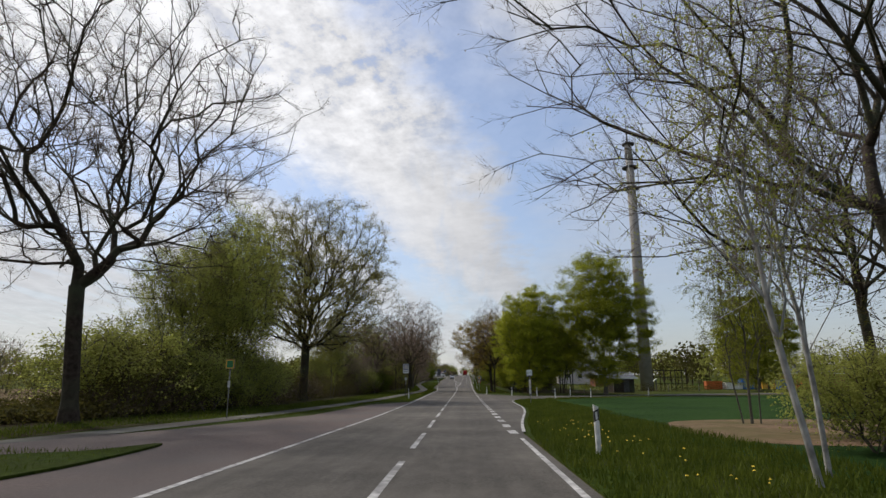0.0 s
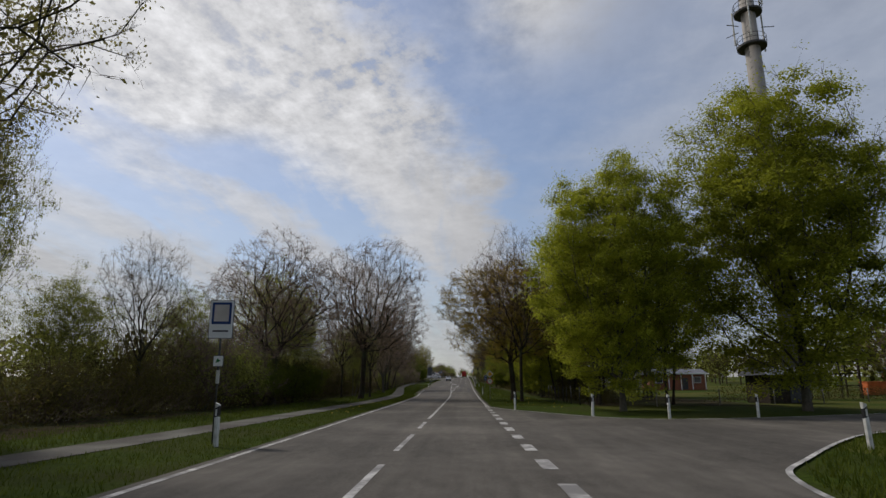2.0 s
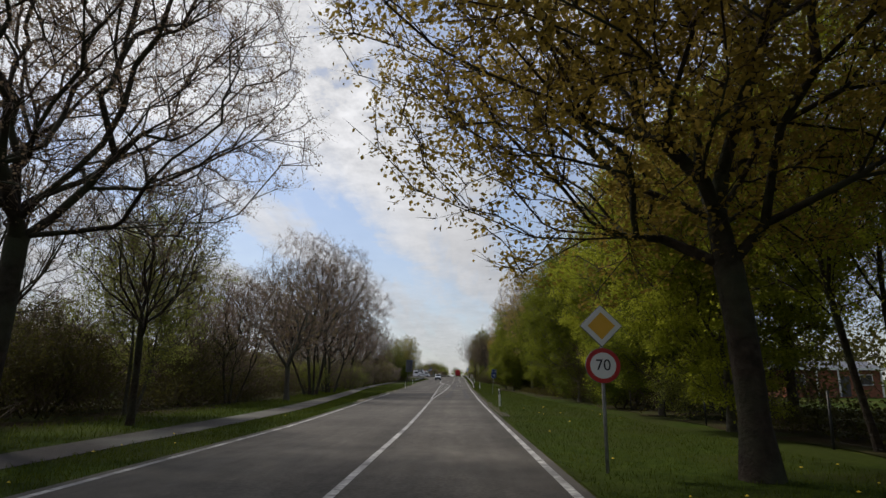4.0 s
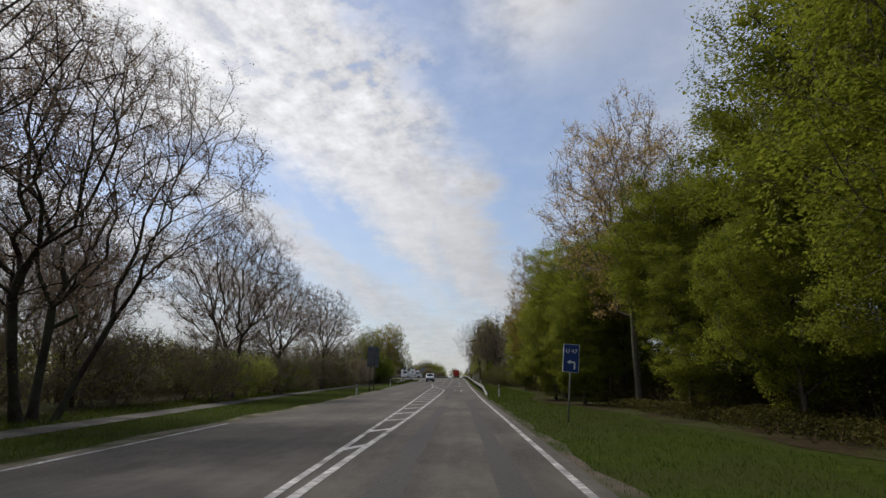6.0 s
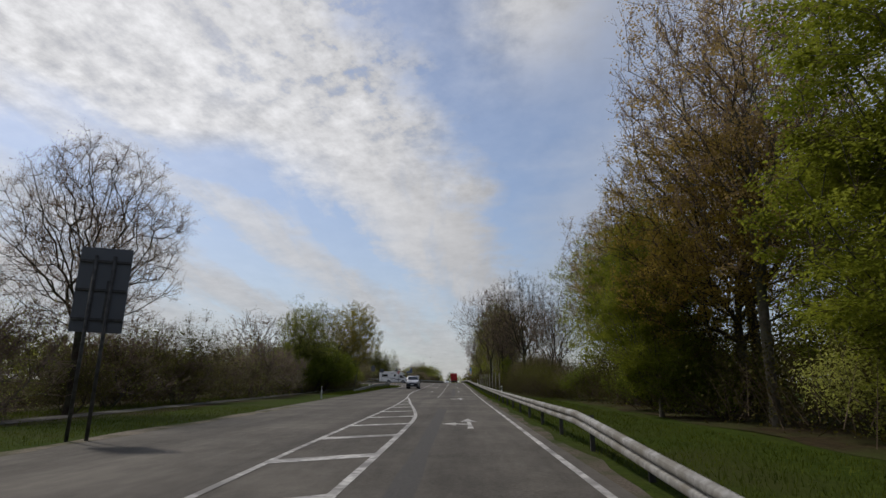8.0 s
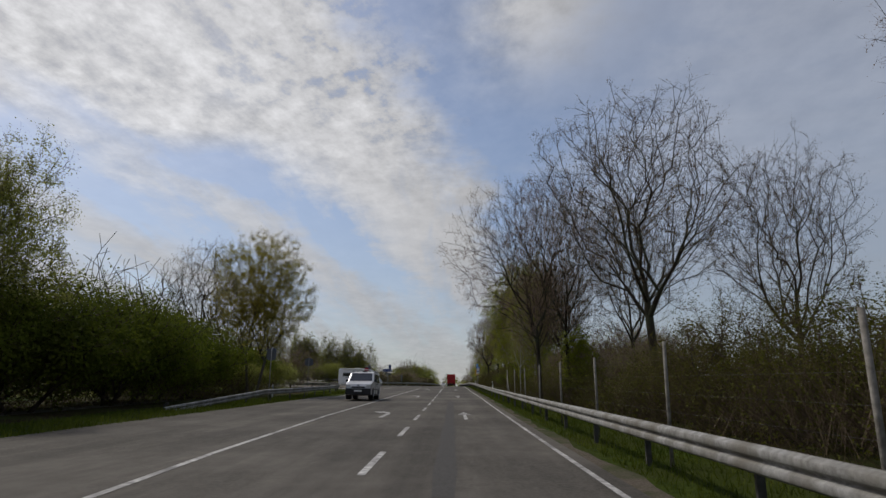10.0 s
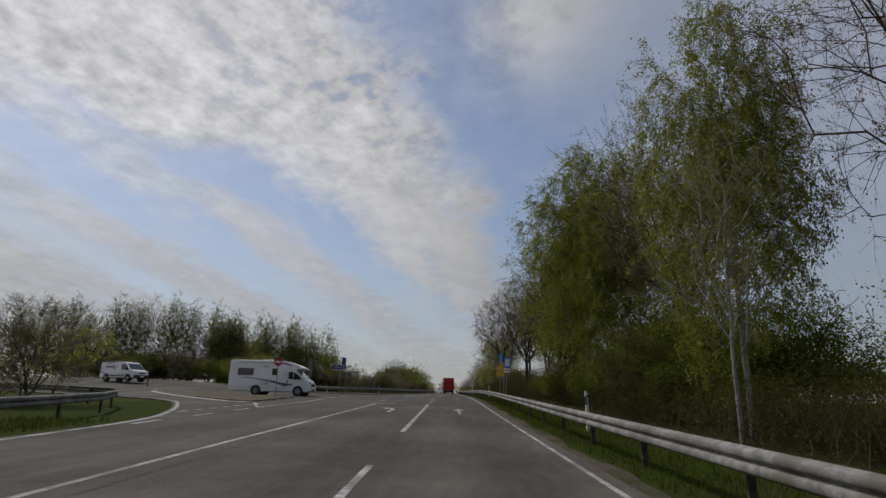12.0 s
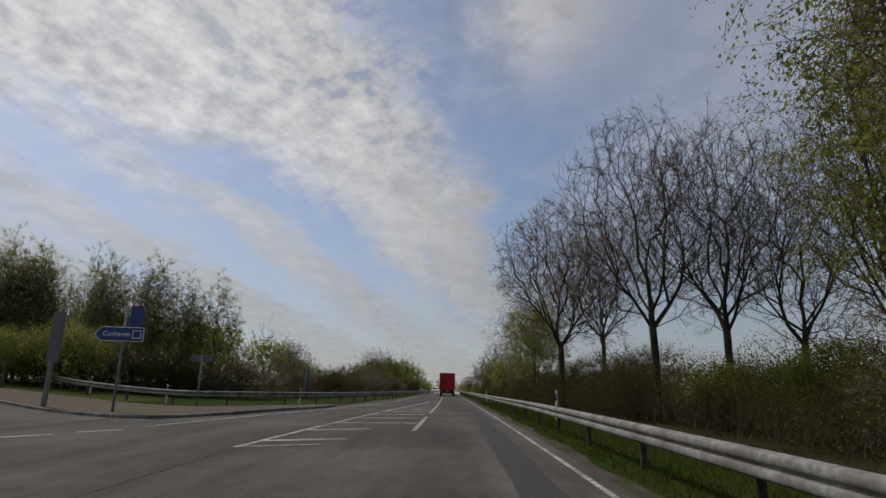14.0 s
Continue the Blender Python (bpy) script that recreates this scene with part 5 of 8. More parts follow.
# right side, first stretch
for a in (
    ("spread", 9.4, 11.8, 15.8, 1.05, 0, -3), ("bare_c", 12.6, 19.5, 13.5, 1.0, 150, -2), ("young_birch", 5.1, 9.5, 9.5, 0.85, 10, -9), ("young_birch", 5.8, 10.5, 9.0, 0.8, 130, -3), ("thin_birch", 10.9, 24.5, 9.2, 0.8, 40),
    ("fresh_a", 50.0, 108.0, 17.5, 1.15, 40), ("fresh_a", 8.9, 86.2, 15.3, 0.9, 0), ("fresh_a", 19.2, 86.5, 20.2, 0.95, 130), ("grove", 14.5, 96.0, 14, 1.0, 20),
    ("bronze", 4.6, 109.2, 14.0, 1.12, 30, -3), ("slim_bare", 4.9, 104.2, 15.8, 0.85, 120), ("grove", 9.6, 95.5, 14.5, 1.0, 70), ("grove", 11.5, 102.5, 15, 0.9, 210),
    ("grove", 9.8, 113.5, 13, 0.9, 160), ("fresh_a", 8.4, 119.0, 12, 0.85, 300), ("bronze", 13.0, 124.0, 13, 1.0, 200), ("fresh_b", 9.2, 128.0, 12.5, 0.95, 45),
    ("fresh_a", 10.5, 137.0, 13.5, 0.95, 80), ("fresh_b", 9.0, 146.0, 13, 0.95, 190), ("bare_c", 11.0, 152.0, 15, 1.0, 0), ("fresh_b", 9.8, 156.5, 14.0, 0.95, 270), ("fresh_b", 10.6, 167.0, 9.0, 1.0, 200), ("fresh_b", 9.9, 172.4, 7.6, 1.0, 40), ("fresh_b", 12.8, 176.0, 9.0, 1.0, 100), ("fresh_b", 11.6, 161.5, 10.0, 1.0, 330), ("wood_tree", 13.0, 163.0, 15.0, 1.1, 20),
    ("wood_tree", 13.4, 166.8, 17.0, 1.0, 110), ("wood_tree", 10.4, 175.6, 11.4, 1.1, 140), ("wood_tree", 15.0, 172.6, 15.0, 1.1, 260), ("wood_tree", 12.2, 178.6, 13.0, 1.1, 320), ("wood_tree", 15.8, 181.0, 13.0, 1.0, 60), ("wood_tree", 16.4, 168.0, 14.0, 1.0, 190), ("fresh_b", 7.7, 185.5, 7.4, 1.1, 75), ("fresh_b", 7.3, 193.8, 8.0, 1.1, 310), ("wood_tree", 10.4, 186.5, 10.6, 1.2, 330), ("wood_tree", 10.8, 191.5, 13.6, 1.1, 250), ("fresh_b", 9.0, 199.5, 13.6, 0.9, 60), ("grove", 18.0, 116.0, 12.0, 1.0, 10), ("fresh_b", 14.8, 109.5, 9.5, 1.0, 10), ("grove", 20.5, 120.0, 13.0, 1.1, 80), ("fresh_b", 15.0, 140.0, 13.0, 1.1, 200),
    ("orange", 9.8, 181.5, 18.0, 1.05, 0), ("fresh_b", 10.6, 211.0, 11.6, 1.15, 30), ("fresh_b", 8.6, 225.5, 9.0, 0.9, 80), ("orange", 10.5, 220.0, 18.0, 1.0, 30), ("fresh_b", 9.6, 204.5, 11.5, 1.0, 120), ("fresh_b", 12.6, 216.0, 9.5, 1.0, 300), ("bronze", 10.8, 222.5, 12.0, 1.0, 20),
    ("fresh_b", 10.4, 231.0, 11.5, 1.0, 200), ("orange", 11.0, 237.0, 13.5, 1.1, 200), ("olive_tree", 11.2, 241.0, 12.5, 1.0, 60), ("bare_c", 14.0, 228.0, 18, 1.2, 50),
):
    plant(*a)

# right side, behind the crash barrier
for a in (
    ("bare_c", 9.0, 277.4, 15.6, 1.1, 40, -2), ("slim_bare", 5.4, 287.8, 14.8, 0.95, 60, -3), ("slim_bare", 7.0, 286.8, 15.4, 0.68, 230, -2), ("bare_c", 10.8, 286.8, 13.6, 0.75, 100), ("bare_c", 9.0, 298.0, 11.0, 0.9, 10),
    ("birch", 9.0, 317.0, 15.8, 0.72, 20), ("slim_bare", 10.6, 325.0, 16.0, 0.8, 70), ("birch", 9.4, 340.5, 20.0, 0.85, 140), ("birch", 11.6, 336.0, 18.0, 0.9, 210), ("thin_birch", 9.4, 351.5, 17.5, 1.0, 70),
    ("young_birch", 7.0, 313.4, 9.0, 1.0, 30), ("slim_bare", 7.8, 306.0, 13.2, 0.72, 30), ("bare_c", 9.8, 305.0, 12.8, 0.85, 200), ("bare_c", 13.0, 361.0, 12.0, 0.9, 10),
    ("bare_c", 9.0, 370.2, 14.8, 1.0, 80), ("bare_c", 11.2, 368.0, 13.5, 1.0, 200), ("bare_c", 13.4, 366.5, 11.5, 1.0, 290), ("bare_b", 8.2, 388.0, 16.0, 0.9, 170), ("bare_c", 12.0, 391.0, 16.5, 0.9, 0),
    ("olive_tree", 8.4, 404.0, 11, 0.9, 30), ("slim_bare", 9.0, 418.0, 12, 1.0, 60), ("far_green", 8.6, 434.0, 9, 1.0, 90), ("far_bare", 9.2, 452.0, 11, 1.0, 200), ("far_bare", 8.6, 474.0, 10, 1.0, 20),
    ("slim_bare", 10.0, 258.0, 11, 0.8, 150), ("bare_c", 11.2, 270.0, 10, 0.9, 250), ("thin_birch", 11.5, 357.0, 14.0, 1.0, 20), ("stems", 10.2, 349.5, 15.0, 0.85, 60), ("wood_tree", 15.5, 190.0, 12.5, 1.0, 40), ("fresh_b", 13.6, 197.0, 12.5, 1.0, 140), ("fresh_b", 13.0, 207.0, 11.5, 1.0, 240),
):
    plant(*a)

# undergrowth and hedges
_r = random.Random(5)
for y0, y1, step, xa, xb, kinds, ha, hb in (
    (31, 45, 3.8, -18.6, -15.6, ("shrub_dark", "shrub_green", "shrub_green"), 4.2, 6.8),
    (46, 57, 3.6, -18.6, -15.6, ("shrub_dark", "shrub_bare", "shrub_green"), 2.2, 3.2),
    (60, 84, 5.0, -18.0, -15.6, ("shrub_dark", "shrub_bare", "shrub_dark"), 1.8, 3.2),
    (84, 150, 4.2, -18.8, -15.4, ("shrub_dark", "shrub_dark", "shrub_bare", "shrub_dark"), 3.6, 5.8),
    (118, 150, 8.0, -24, -18.0, ("shrub_bare", "shrub_green"), 4.0, 6.0),
    (150, 240, 5.6, -21, -17.6, ("shrub_bare", "shrub_deep", "shrub_bare", "shrub_bare", "shrub_dark"), 3.2, 5.6),
    (236, 268, 6.0, -20, -17.0, ("shrub_dark", "shrub_bare"), 4.2, 6.2),
    (272, 295, 3.0, -20.5, -17.8, ("shrub_deep", "shrub_deep"), 8.0, 9.6),
    (300, 318, 3.2, -24, -19.5, ("shrub_deep", "shrub_dark", "shrub_deep"), 5.6, 7.2),
    (300, 330, 6.5, -26, -17.5, ("shrub_dark", "shrub_bare", "shrub_green"), 3.6, 5.6),
    (126, 158, 8.0, 8.8, 12.0, ("shrub_deep", "shrub_dark", "shrub_green"), 3.0, 5.0),
    (158, 198, 4.0, 14.5, 17.5, ("shrub_deep", "shrub_dark", "shrub_deep"), 4.0, 5.4),
    (199, 250, 8.0, 8.8, 12.0, ("shrub_deep", "shrub_dark", "shrub_green"), 3.0, 5.0),
    (286, 314, 4.0, 11.0, 14.5, ("shrub_bare",), 4.2, 6.2),
    (252, 302, 4.4, 8.4, 10.4, ("shrub_bare", "shrub_dark", "shrub_bare"), 2.8, 4.2),
    (323, 352, 2.8, 9.2, 10.6, ("shrub_dark", "shrub_deep", "shrub_deep", "shrub_deep"), 3.2, 5.2),
    (326, 352, 4.4, 12.0, 15.0, ("shrub_deep", "shrub_green"), 4.0, 5.6),
    (345, 366, 4.0, 9.4, 12.2, ("shrub_deep", "shrub_bare", "shrub_dark"), 3.0, 4.6),
    (366, 480, 6.5, 8.4, 11.0, ("shrub_dark", "shrub_bare", "shrub_green"), 3.0, 4.4),
):
    y = y0
    while y < y1:
        plant(_r.choice(kinds), _r.uniform(xa, xb), y + _r.uniform(-1, 1), _r.uniform(ha, hb), _r.uniform(0.9, 1.3), _r.uniform(0, 360))
        y += step
for a in (("shrub_green", 8.9, 14.2, 3.0, 1.1, 0), ("shrub_green", 10.8, 17.5, 3.4, 1.2, 90), ("shrub_dark", 11.5, 12.5, 4.2, 1.2, 30), ("fresh_b", 7.5, 286.6, 4.9, 0.75, 10), ("shrub_deep", 10.4, 330.0, 6.8, 1.0, 40), ("shrub_deep", 11.8, 326.5, 7.6, 1.0, 120), ("shrub_deep", 12.4, 333.5, 8.2, 1.0, 220), ("shrub_deep", 14.0, 325.0, 7.4, 1.1, 300)):
    plant(*a)

for (x0, y0), (x1, y1), n, ha, hb, kinds in (
    ((-70, 398), (-32, 390), 20, 10.5, 14.5, ("sapling", "young_birch", "far_bare", "bare_c", "sapling")), ((-36, 390), (-19, 394), 30, 8.0, 12.0, ("sapling", "sapling", "young_birch", "sapling")), ((-19, 402), (-12, 470), 12, 3.2, 5.5, ("far_bare", "shrub_bare", "sapling", "shrub_bare")),
    ((-60, 396), (-26, 384), 16, 4.0, 6.0, ("shrub_green", "shrub_deep", "shrub_bare", "shrub_green")), ((-27, 386), (-16, 391), 8, 2.6, 4.0, ("shrub_dark", "shrub_bare", "shrub_dark")), ((-16, 390), (-10, 440), 14, 2.2, 3.6, ("shrub_dark", "shrub_bare", "shrub_bare")), ((-10, 440), (-9, 520), 14, 2.0, 3.4, ("shrub_dark", "shrub_bare")),
    ((-58, 340), (-24, 318), 12, 4.0, 6.5, ("shrub_dark", "shrub_green", "shrub_bare")),
):
    for i in range(n):
        t = (i + _r.uniform(0.2, 0.8)) / n
        plant(_r.choice(kinds), x0 + (x1 - x0) * t + _r.uniform(-1.5, 1.5), y0 + (y1 - y0) * t + _r.uniform(-1.5, 1.5), _r.uniform(ha, hb), _r.uniform(0.9, 1.3), _r.uniform(0, 360))

for a in (("far_green", -14.5, 492, 12.5, 1.0, 0), ("far_green", -11.5, 498, 12.0, 1.0, 90), ("far_bare", -17.0, 488, 11.5, 1.0, 200), ("far_green", -8.5, 505, 10.0, 1.0, 20), ("stems", -21.0, 146.0, 11.0, 0.9, 20), ("stems", -24.5, 186.0, 12.0, 0.9, 250), ("stems", -19.5, 179.0, 10.0, 0.8, 100)):
    plant(*a)

# far woods, behind fields and at the road's end
for i in range(20):
    y = 400 + i * 6
    plant(_r.choice(("far_bare", "far_green", "far_bare")), -_r.uniform(30, 48) + 0.11 * (y - 332) - 6, y, _r.uniform(6.5, 11.5), _r.uniform(0.8, 1.3), _r.uniform(0, 360))
for i in range(16):
    plant(_r.choice(("far_bare", "far_green")), -_r.uniform(40, 110), 312 + i * 4.5, _r.uniform(6, 10), 1.2, _r.uniform(0, 360))
for i in range(18):
    plant(_r.choice(("far_bare", "far_green")), -_r.uniform(8, 26), 500 + i * 9, _r.uniform(7, 11), _r.uniform(1.0, 1.4), _r.uniform(0, 360))
for i in range(18):
    plant(_r.choice(("far_bare", "far_green")), _r.uniform(8, 18), 490 + i * 14, _r.uniform(8, 12), _r.uniform(0.9, 1.2), _r.uniform(0, 360))
for i in range(16):
    plant(_r.choice(("far_bare", "far_green")), -_r.uniform(45, 150), -10 + i * 19, _r.uniform(7, 11), 1.3, _r.uniform(0, 360))
for i in range(20):
    plant(_r.choice(("far_bare", "far_green", "far_green")), _r.uniform(45, 120), 118 + i * 5, _r.uniform(6, 12), 1.2, _r.uniform(0, 360))

for i in range(12):
    plant(_r.choice(("far_bare", "far_green", "far_bare")), -_r.uniform(54, 86), 84 + i * 3, _r.uniform(8, 11), 1.2, _r.uniform(0, 360))


def far_belt(name, label, rows, seed):
    """A distant belt of woodland, past counting: stems and leaf clumps in one mesh."""
    rng = np.random.default_rng(seed)
    V, F, MI, base = [], [], [], 0
    for x0, y0, x1, y1, n, h in rows:
        for i in range(n):
            t = (i + rng.uniform(-0.4, 0.4)) / n
            cx, cy = x0 + (x1 - x0) * t + rng.normal(0, 3), y0 + (y1 - y0) * t + rng.normal(0, 3)
            hh = h * rng.uniform(0.65, 1.2)
            k = 210
            v = rng.normal(size=(k, 3))
            v /= np.linalg.norm(v, axis=1)[:, None]
            P = np.array([cx, cy, hh * 0.56]) + v * (rng.random(k) ** 0.4)[:, None] * np.array([hh * 0.42, hh * 0.42, hh * 0.46])
            lv, lf = leaves(P, hh * 0.09, rng)
            V.append(lv)
            F += [tuple(q + base) for q in lf]
            MI += [int(rng.integers(1, 3))] * len(lf)
            base += len(lv)
            sv, sf = spikes(np.array([[cx, cy, -0.1]]), np.array([[0.02, 0.02, 1.0]]), np.array([hh]), hh * 0.02)
            b = rng.normal(size=(26, 3)) * np.array([1, 1, 0.4]) + np.array([0, 0, 1.0])
            sv2, sf2 = spikes(np.repeat([[cx, cy, 0]], 26, 0) + np.array([0, 0, 1.0]) * (hh * rng.uniform(0.25, 0.7, 26))[:, None], b, np.full(26, hh * 0.4), hh * 0.006)
            for a, f in ((sv, sf), (sv2, sf2)):
                V.append(a)
                F += [tuple(q + base) for q in f]
                MI += [0] * len(f)
                base += len(a)
    ob = new(name, mesh_from(name, np.concatenate(V), F, [M_TWIG, L_OLIVE, L_BRAMBLE], MI))
    tagged(ob, label, "woodland", kind="stuff")
    ob["bends"] = True


far_belt("far_wood", "distant belt of budding spring woodland", (
    (-60, 130, -120, 560, 60, 10), (-240, 60, -120, 700, 55, 13), (60, 128, 130, 520, 60, 11), (150, 60, 330, 560, 50, 13),
    (-90, 680, 60, 760, 30, 11), (-160, 20, -260, 300, 26, 11), (95, 92, 260, 60, 24, 10), (18, 500, 26, 700, 24, 9), (-18, 560, -26, 700, 20, 9)), 17)


def thicket(name, label, rows, seed, leaf, leaf_size=0.13, twiggy=26):
    """Undergrowth past counting: a tangle of stems and small leaves of uneven height, in one mesh."""
    rng = np.random.default_rng(seed)
    V, F, MI, base = [], [], [], 0
    for x0, y0, x1, y1, depth, h, n in rows:
        L = math.hypot(x1 - x0, y1 - y0)
        ax, ay = (x1 - x0) / L, (y1 - y0) / L
        s, w = rng.random(n) * L, rng.normal(0, 0.5, n) * depth * 0.5
        s += rng.normal(0, 0.8, n)
        top = np.array([noise.noise(Vector((a * 0.16 + seed, b * 0.3, 0))) + 0.5 * noise.noise(Vector((a * 0.5, b * 0.6, seed))) for a, b in zip(s, w)])
        top = h * (1.0 + 0.8 * top) * np.clip(1.15 - np.abs(w / depth) ** 2, 0.3, 1)
        z = top * rng.random(n) ** 0.85
        P = np.stack([x0 + ax * s - ay * w, y0 + ay * s + ax * w, z], 1)
        lv, lf = leaves(P, leaf_size, rng, 0.2)
        V.append(lv)
        F += [tuple(q) for q in lf + base]
        MI += [1 + int(k) for k in (np.array([noise.noise(Vector((a * 0.12, seed, 3))) for a in s]) + rng.normal(0, 0.15, n) > 0.15)]
        base += len(lv)
        m = n // twiggy
        k = rng.choice(n, m)
        B = P[k].copy()
        B[:, 2] *= 0.25
        d = rng.normal(size=(m, 3)) * np.array([0.7, 0.7, 0.3]) + np.array([0, 0, 0.9])
        sv, sf = slivers(B, d, top[k] * rng.uniform(0.6, 1.15, m), 0.016 if twiggy > 20 else 0.008)
        V.append(sv)
        F += [tuple(q) for q in sf + base]
        MI += [0] * len(sf)
        base += len(sv)
    ob = new(name, mesh_from(name, np.concatenate(V), F, [M_TWIG] + leaf, MI))
    tagged(ob, label, "undergrowth", kind="stuff")
    ob["bends"] = True


thicket("undergrowth", "dense dark bramble and nettle undergrowth along the path", (
    (-17.2, 28, -17.0, 56, 5, 2.4, 50000), (-17.0, 56, -17.0, 92, 5, 1.9, 54000), (-19.0, 236, -18.0, 312, 4.5, 2.2, 40000), (-26, 322, -56, 340, 5, 2.2, 12000)), 31, [L_THICKET, L_BRAMBLE], 0.085)
thicket("undergrowth", "low weeds and brambles round the foot of the roadside tree", ((-22.0, 17, -17.2, 28, 4, 1.2, 16000),), 53, [L_THICKET, L_BRAMBLE])
thicket("undergrowth", "olive and brown hedge scrub beside the footpath", ((-16.4, 92, -16.0, 150, 5, 2.6, 80000),), 47, [L_THICKET, L_BRAMBLE], 0.085)
thicket("undergrowth", "brown twiggy hedge scrub beside the cycle path", ((-20.0, 150, -21.0, 244, 4.5, 2.1, 52000),), 71, [L_THICKET, L_BUD], 0.06, 4)
# Row from y 97 to 122: low dark leaves standing in for shade.
thicket("undergrowth", "dark leafy undergrowth below the roadside trees, one low row standing for shade", (
    (11.5, 122, 11.0, 158, 5.0, 3.4, 24000), (9.8, 158, 9.4, 186, 2.4, 0.5, 14000), (13.0, 158, 12.0, 196, 4.0, 1.5, 24000), (11.2, 197, 11.0, 250, 5.0, 3.4, 36000), (20, 101, 46, 113, 2, 1.1, 6000), (10.6, 97, 10.8, 122, 2.0, 0.9, 9000), (8.6, 376, 8.2, 480, 4.2, 2.0, 44000)), 37, [L_THICKET, L_BRAMBLE], 0.10)
thicket("undergrowth", "fine twiggy scrub with small olive leaves behind the deer fence", ((8.3, 248, 8.2, 300, 4.8, 2.2, 110000), (9.6, 300, 9.6, 330, 5.5, 1.5, 50000), (10.0, 328, 9.8, 382, 4.2, 2.1, 90000)), 61, [L_DEEPSCRUB, L_BRAMBLE], 0.06, 9)
# Added as a dark backing for the shade between the trunks.
thicket("woodland_edge", "dark shaded undergrowth deep among the roadside trees", ((17, 128, 17, 152, 6, 4.6, 9000), (19, 152, 19, 200, 5, 2.5, 22000), (17, 202, 17, 262, 6, 4.6, 22000)), 67, [L_THICKET, L_BRAMBLE], 0.20)
thicket("woodland_edge", "dense mixed scrub behind the roadside trees", ((24, 250, 23, 480, 8, 4.6, 70000), (-30, 92, -30, 240, 7, 3.4, 44000), (-32, 240, -30, 318, 7, 4.4, 30000), (-34, 20, -32, 92, 7, 2.4, 16000)), 43, [L_BRAMBLE, L_HEDGE], 0.13, 10)
thicket("undergrowth", "brown and green hedge undergrowth behind the crash barrier", (
    (-120, 404, -62, 398, 7, 3.8, 26000), (-62, 398, -27, 387, 5, 4.4, 52000), (-27, 387, -16, 392, 4, 2.6, 22000), (-16, 391, -10, 440, 4, 2.2, 14000), (-10, 440, -9, 520, 4, 2.2, 12000)), 41, [L_BRAMBLE, L_HEDGE], 0.09)


# ---- tower, houses and yard beyond the side road ----
def build_tower():
    t = thing("radio_tower", "tall tapered concrete radio tower with antenna platforms", "tower", at=pose(32.2, 112, 0))
    part("shaft", bm_cyl((0, 0, -0.1), (-0.25, 0, 43.5), 1.12, 0.72, 28), M_CONC, t, smooth=True)
    part("upper_shaft", bm_cyl((-0.25, 0, 43.5), (-0.35, 0, 46.6), 0.75, 0.65, 24), M_CONC, t, smooth=True)
    for z, r in ((37.4, 1.5), (41.6, 1.45), (46.4, 1.15)):
        p = part("platform", bm_cyl((-0.25, 0, z), (-0.25, 0, z + 0.22), r, seg=24), M_POST, t)
        bm = bmesh.new()
        for k in range(12):
            a = k * math.pi / 6
            x, y = -0.25 + r * math.cos(a), r * math.sin(a)
            bm_cyl((x, y, z + 0.2), (x, y, z + 1.2), 0.03, seg=5, bm=bm)
            b = a + math.pi / 6
            for h in (0.7, 1.2):
                bm_cyl((x, y, z + h), (-0.25 + r * math.cos(b), r * math.sin(b), z + h), 0.025, seg=5, bm=bm)
        part("railing", bm, M_POST, p)
    for a, z0, z1 in ((0.2, 37.2, 46.8), (1.1, 37.2, 43.5), (2.9, 38, 42), (4.3, 38.2, 44.2), (5.4, 42, 47.4)):
        x, y = -0.25 + 1.62 * math.cos(a), 1.62 * math.sin(a)
        part("antenna", bm_cyl((x, y, z0), (x, y, z1), 0.09, seg=8), M_WHITEPL, t)
    for a in (0.0, 2.2, 3.3):
        x, y = -0.25 + 1.3 * math.cos(a), 1.3 * math.sin(a)
        part("antenna_arm", bm_cyl((x, y, 40.0), (-0.25 + 2.7 * math.cos(a), 2.7 * math.sin(a), 40.05), 0.05, seg=6), M_POST, t)
    part("mast", bm_cyl((-0.35, 0, 46.6), (-0.5, 0, 51.6), 0.16, 0.04, 8), M_POST, t)
    part("mast_antenna", bm_cyl((-0.42, 0, 48.6), (-0.45, 0, 49.6), 0.22, seg=8), M_POST, t)
    bm = bmesh.new()
    for k in range(60):
        bm_cyl((-1.3 + 0.0085 * k * 0.7, -0.7, 3 + k * 0.62), (-1.3 + 0.0085 * k * 0.7, -1.1, 3 + k * 0.62), 0.02, seg=4, bm=bm)
    part("ladder", bm, M_POST, t)


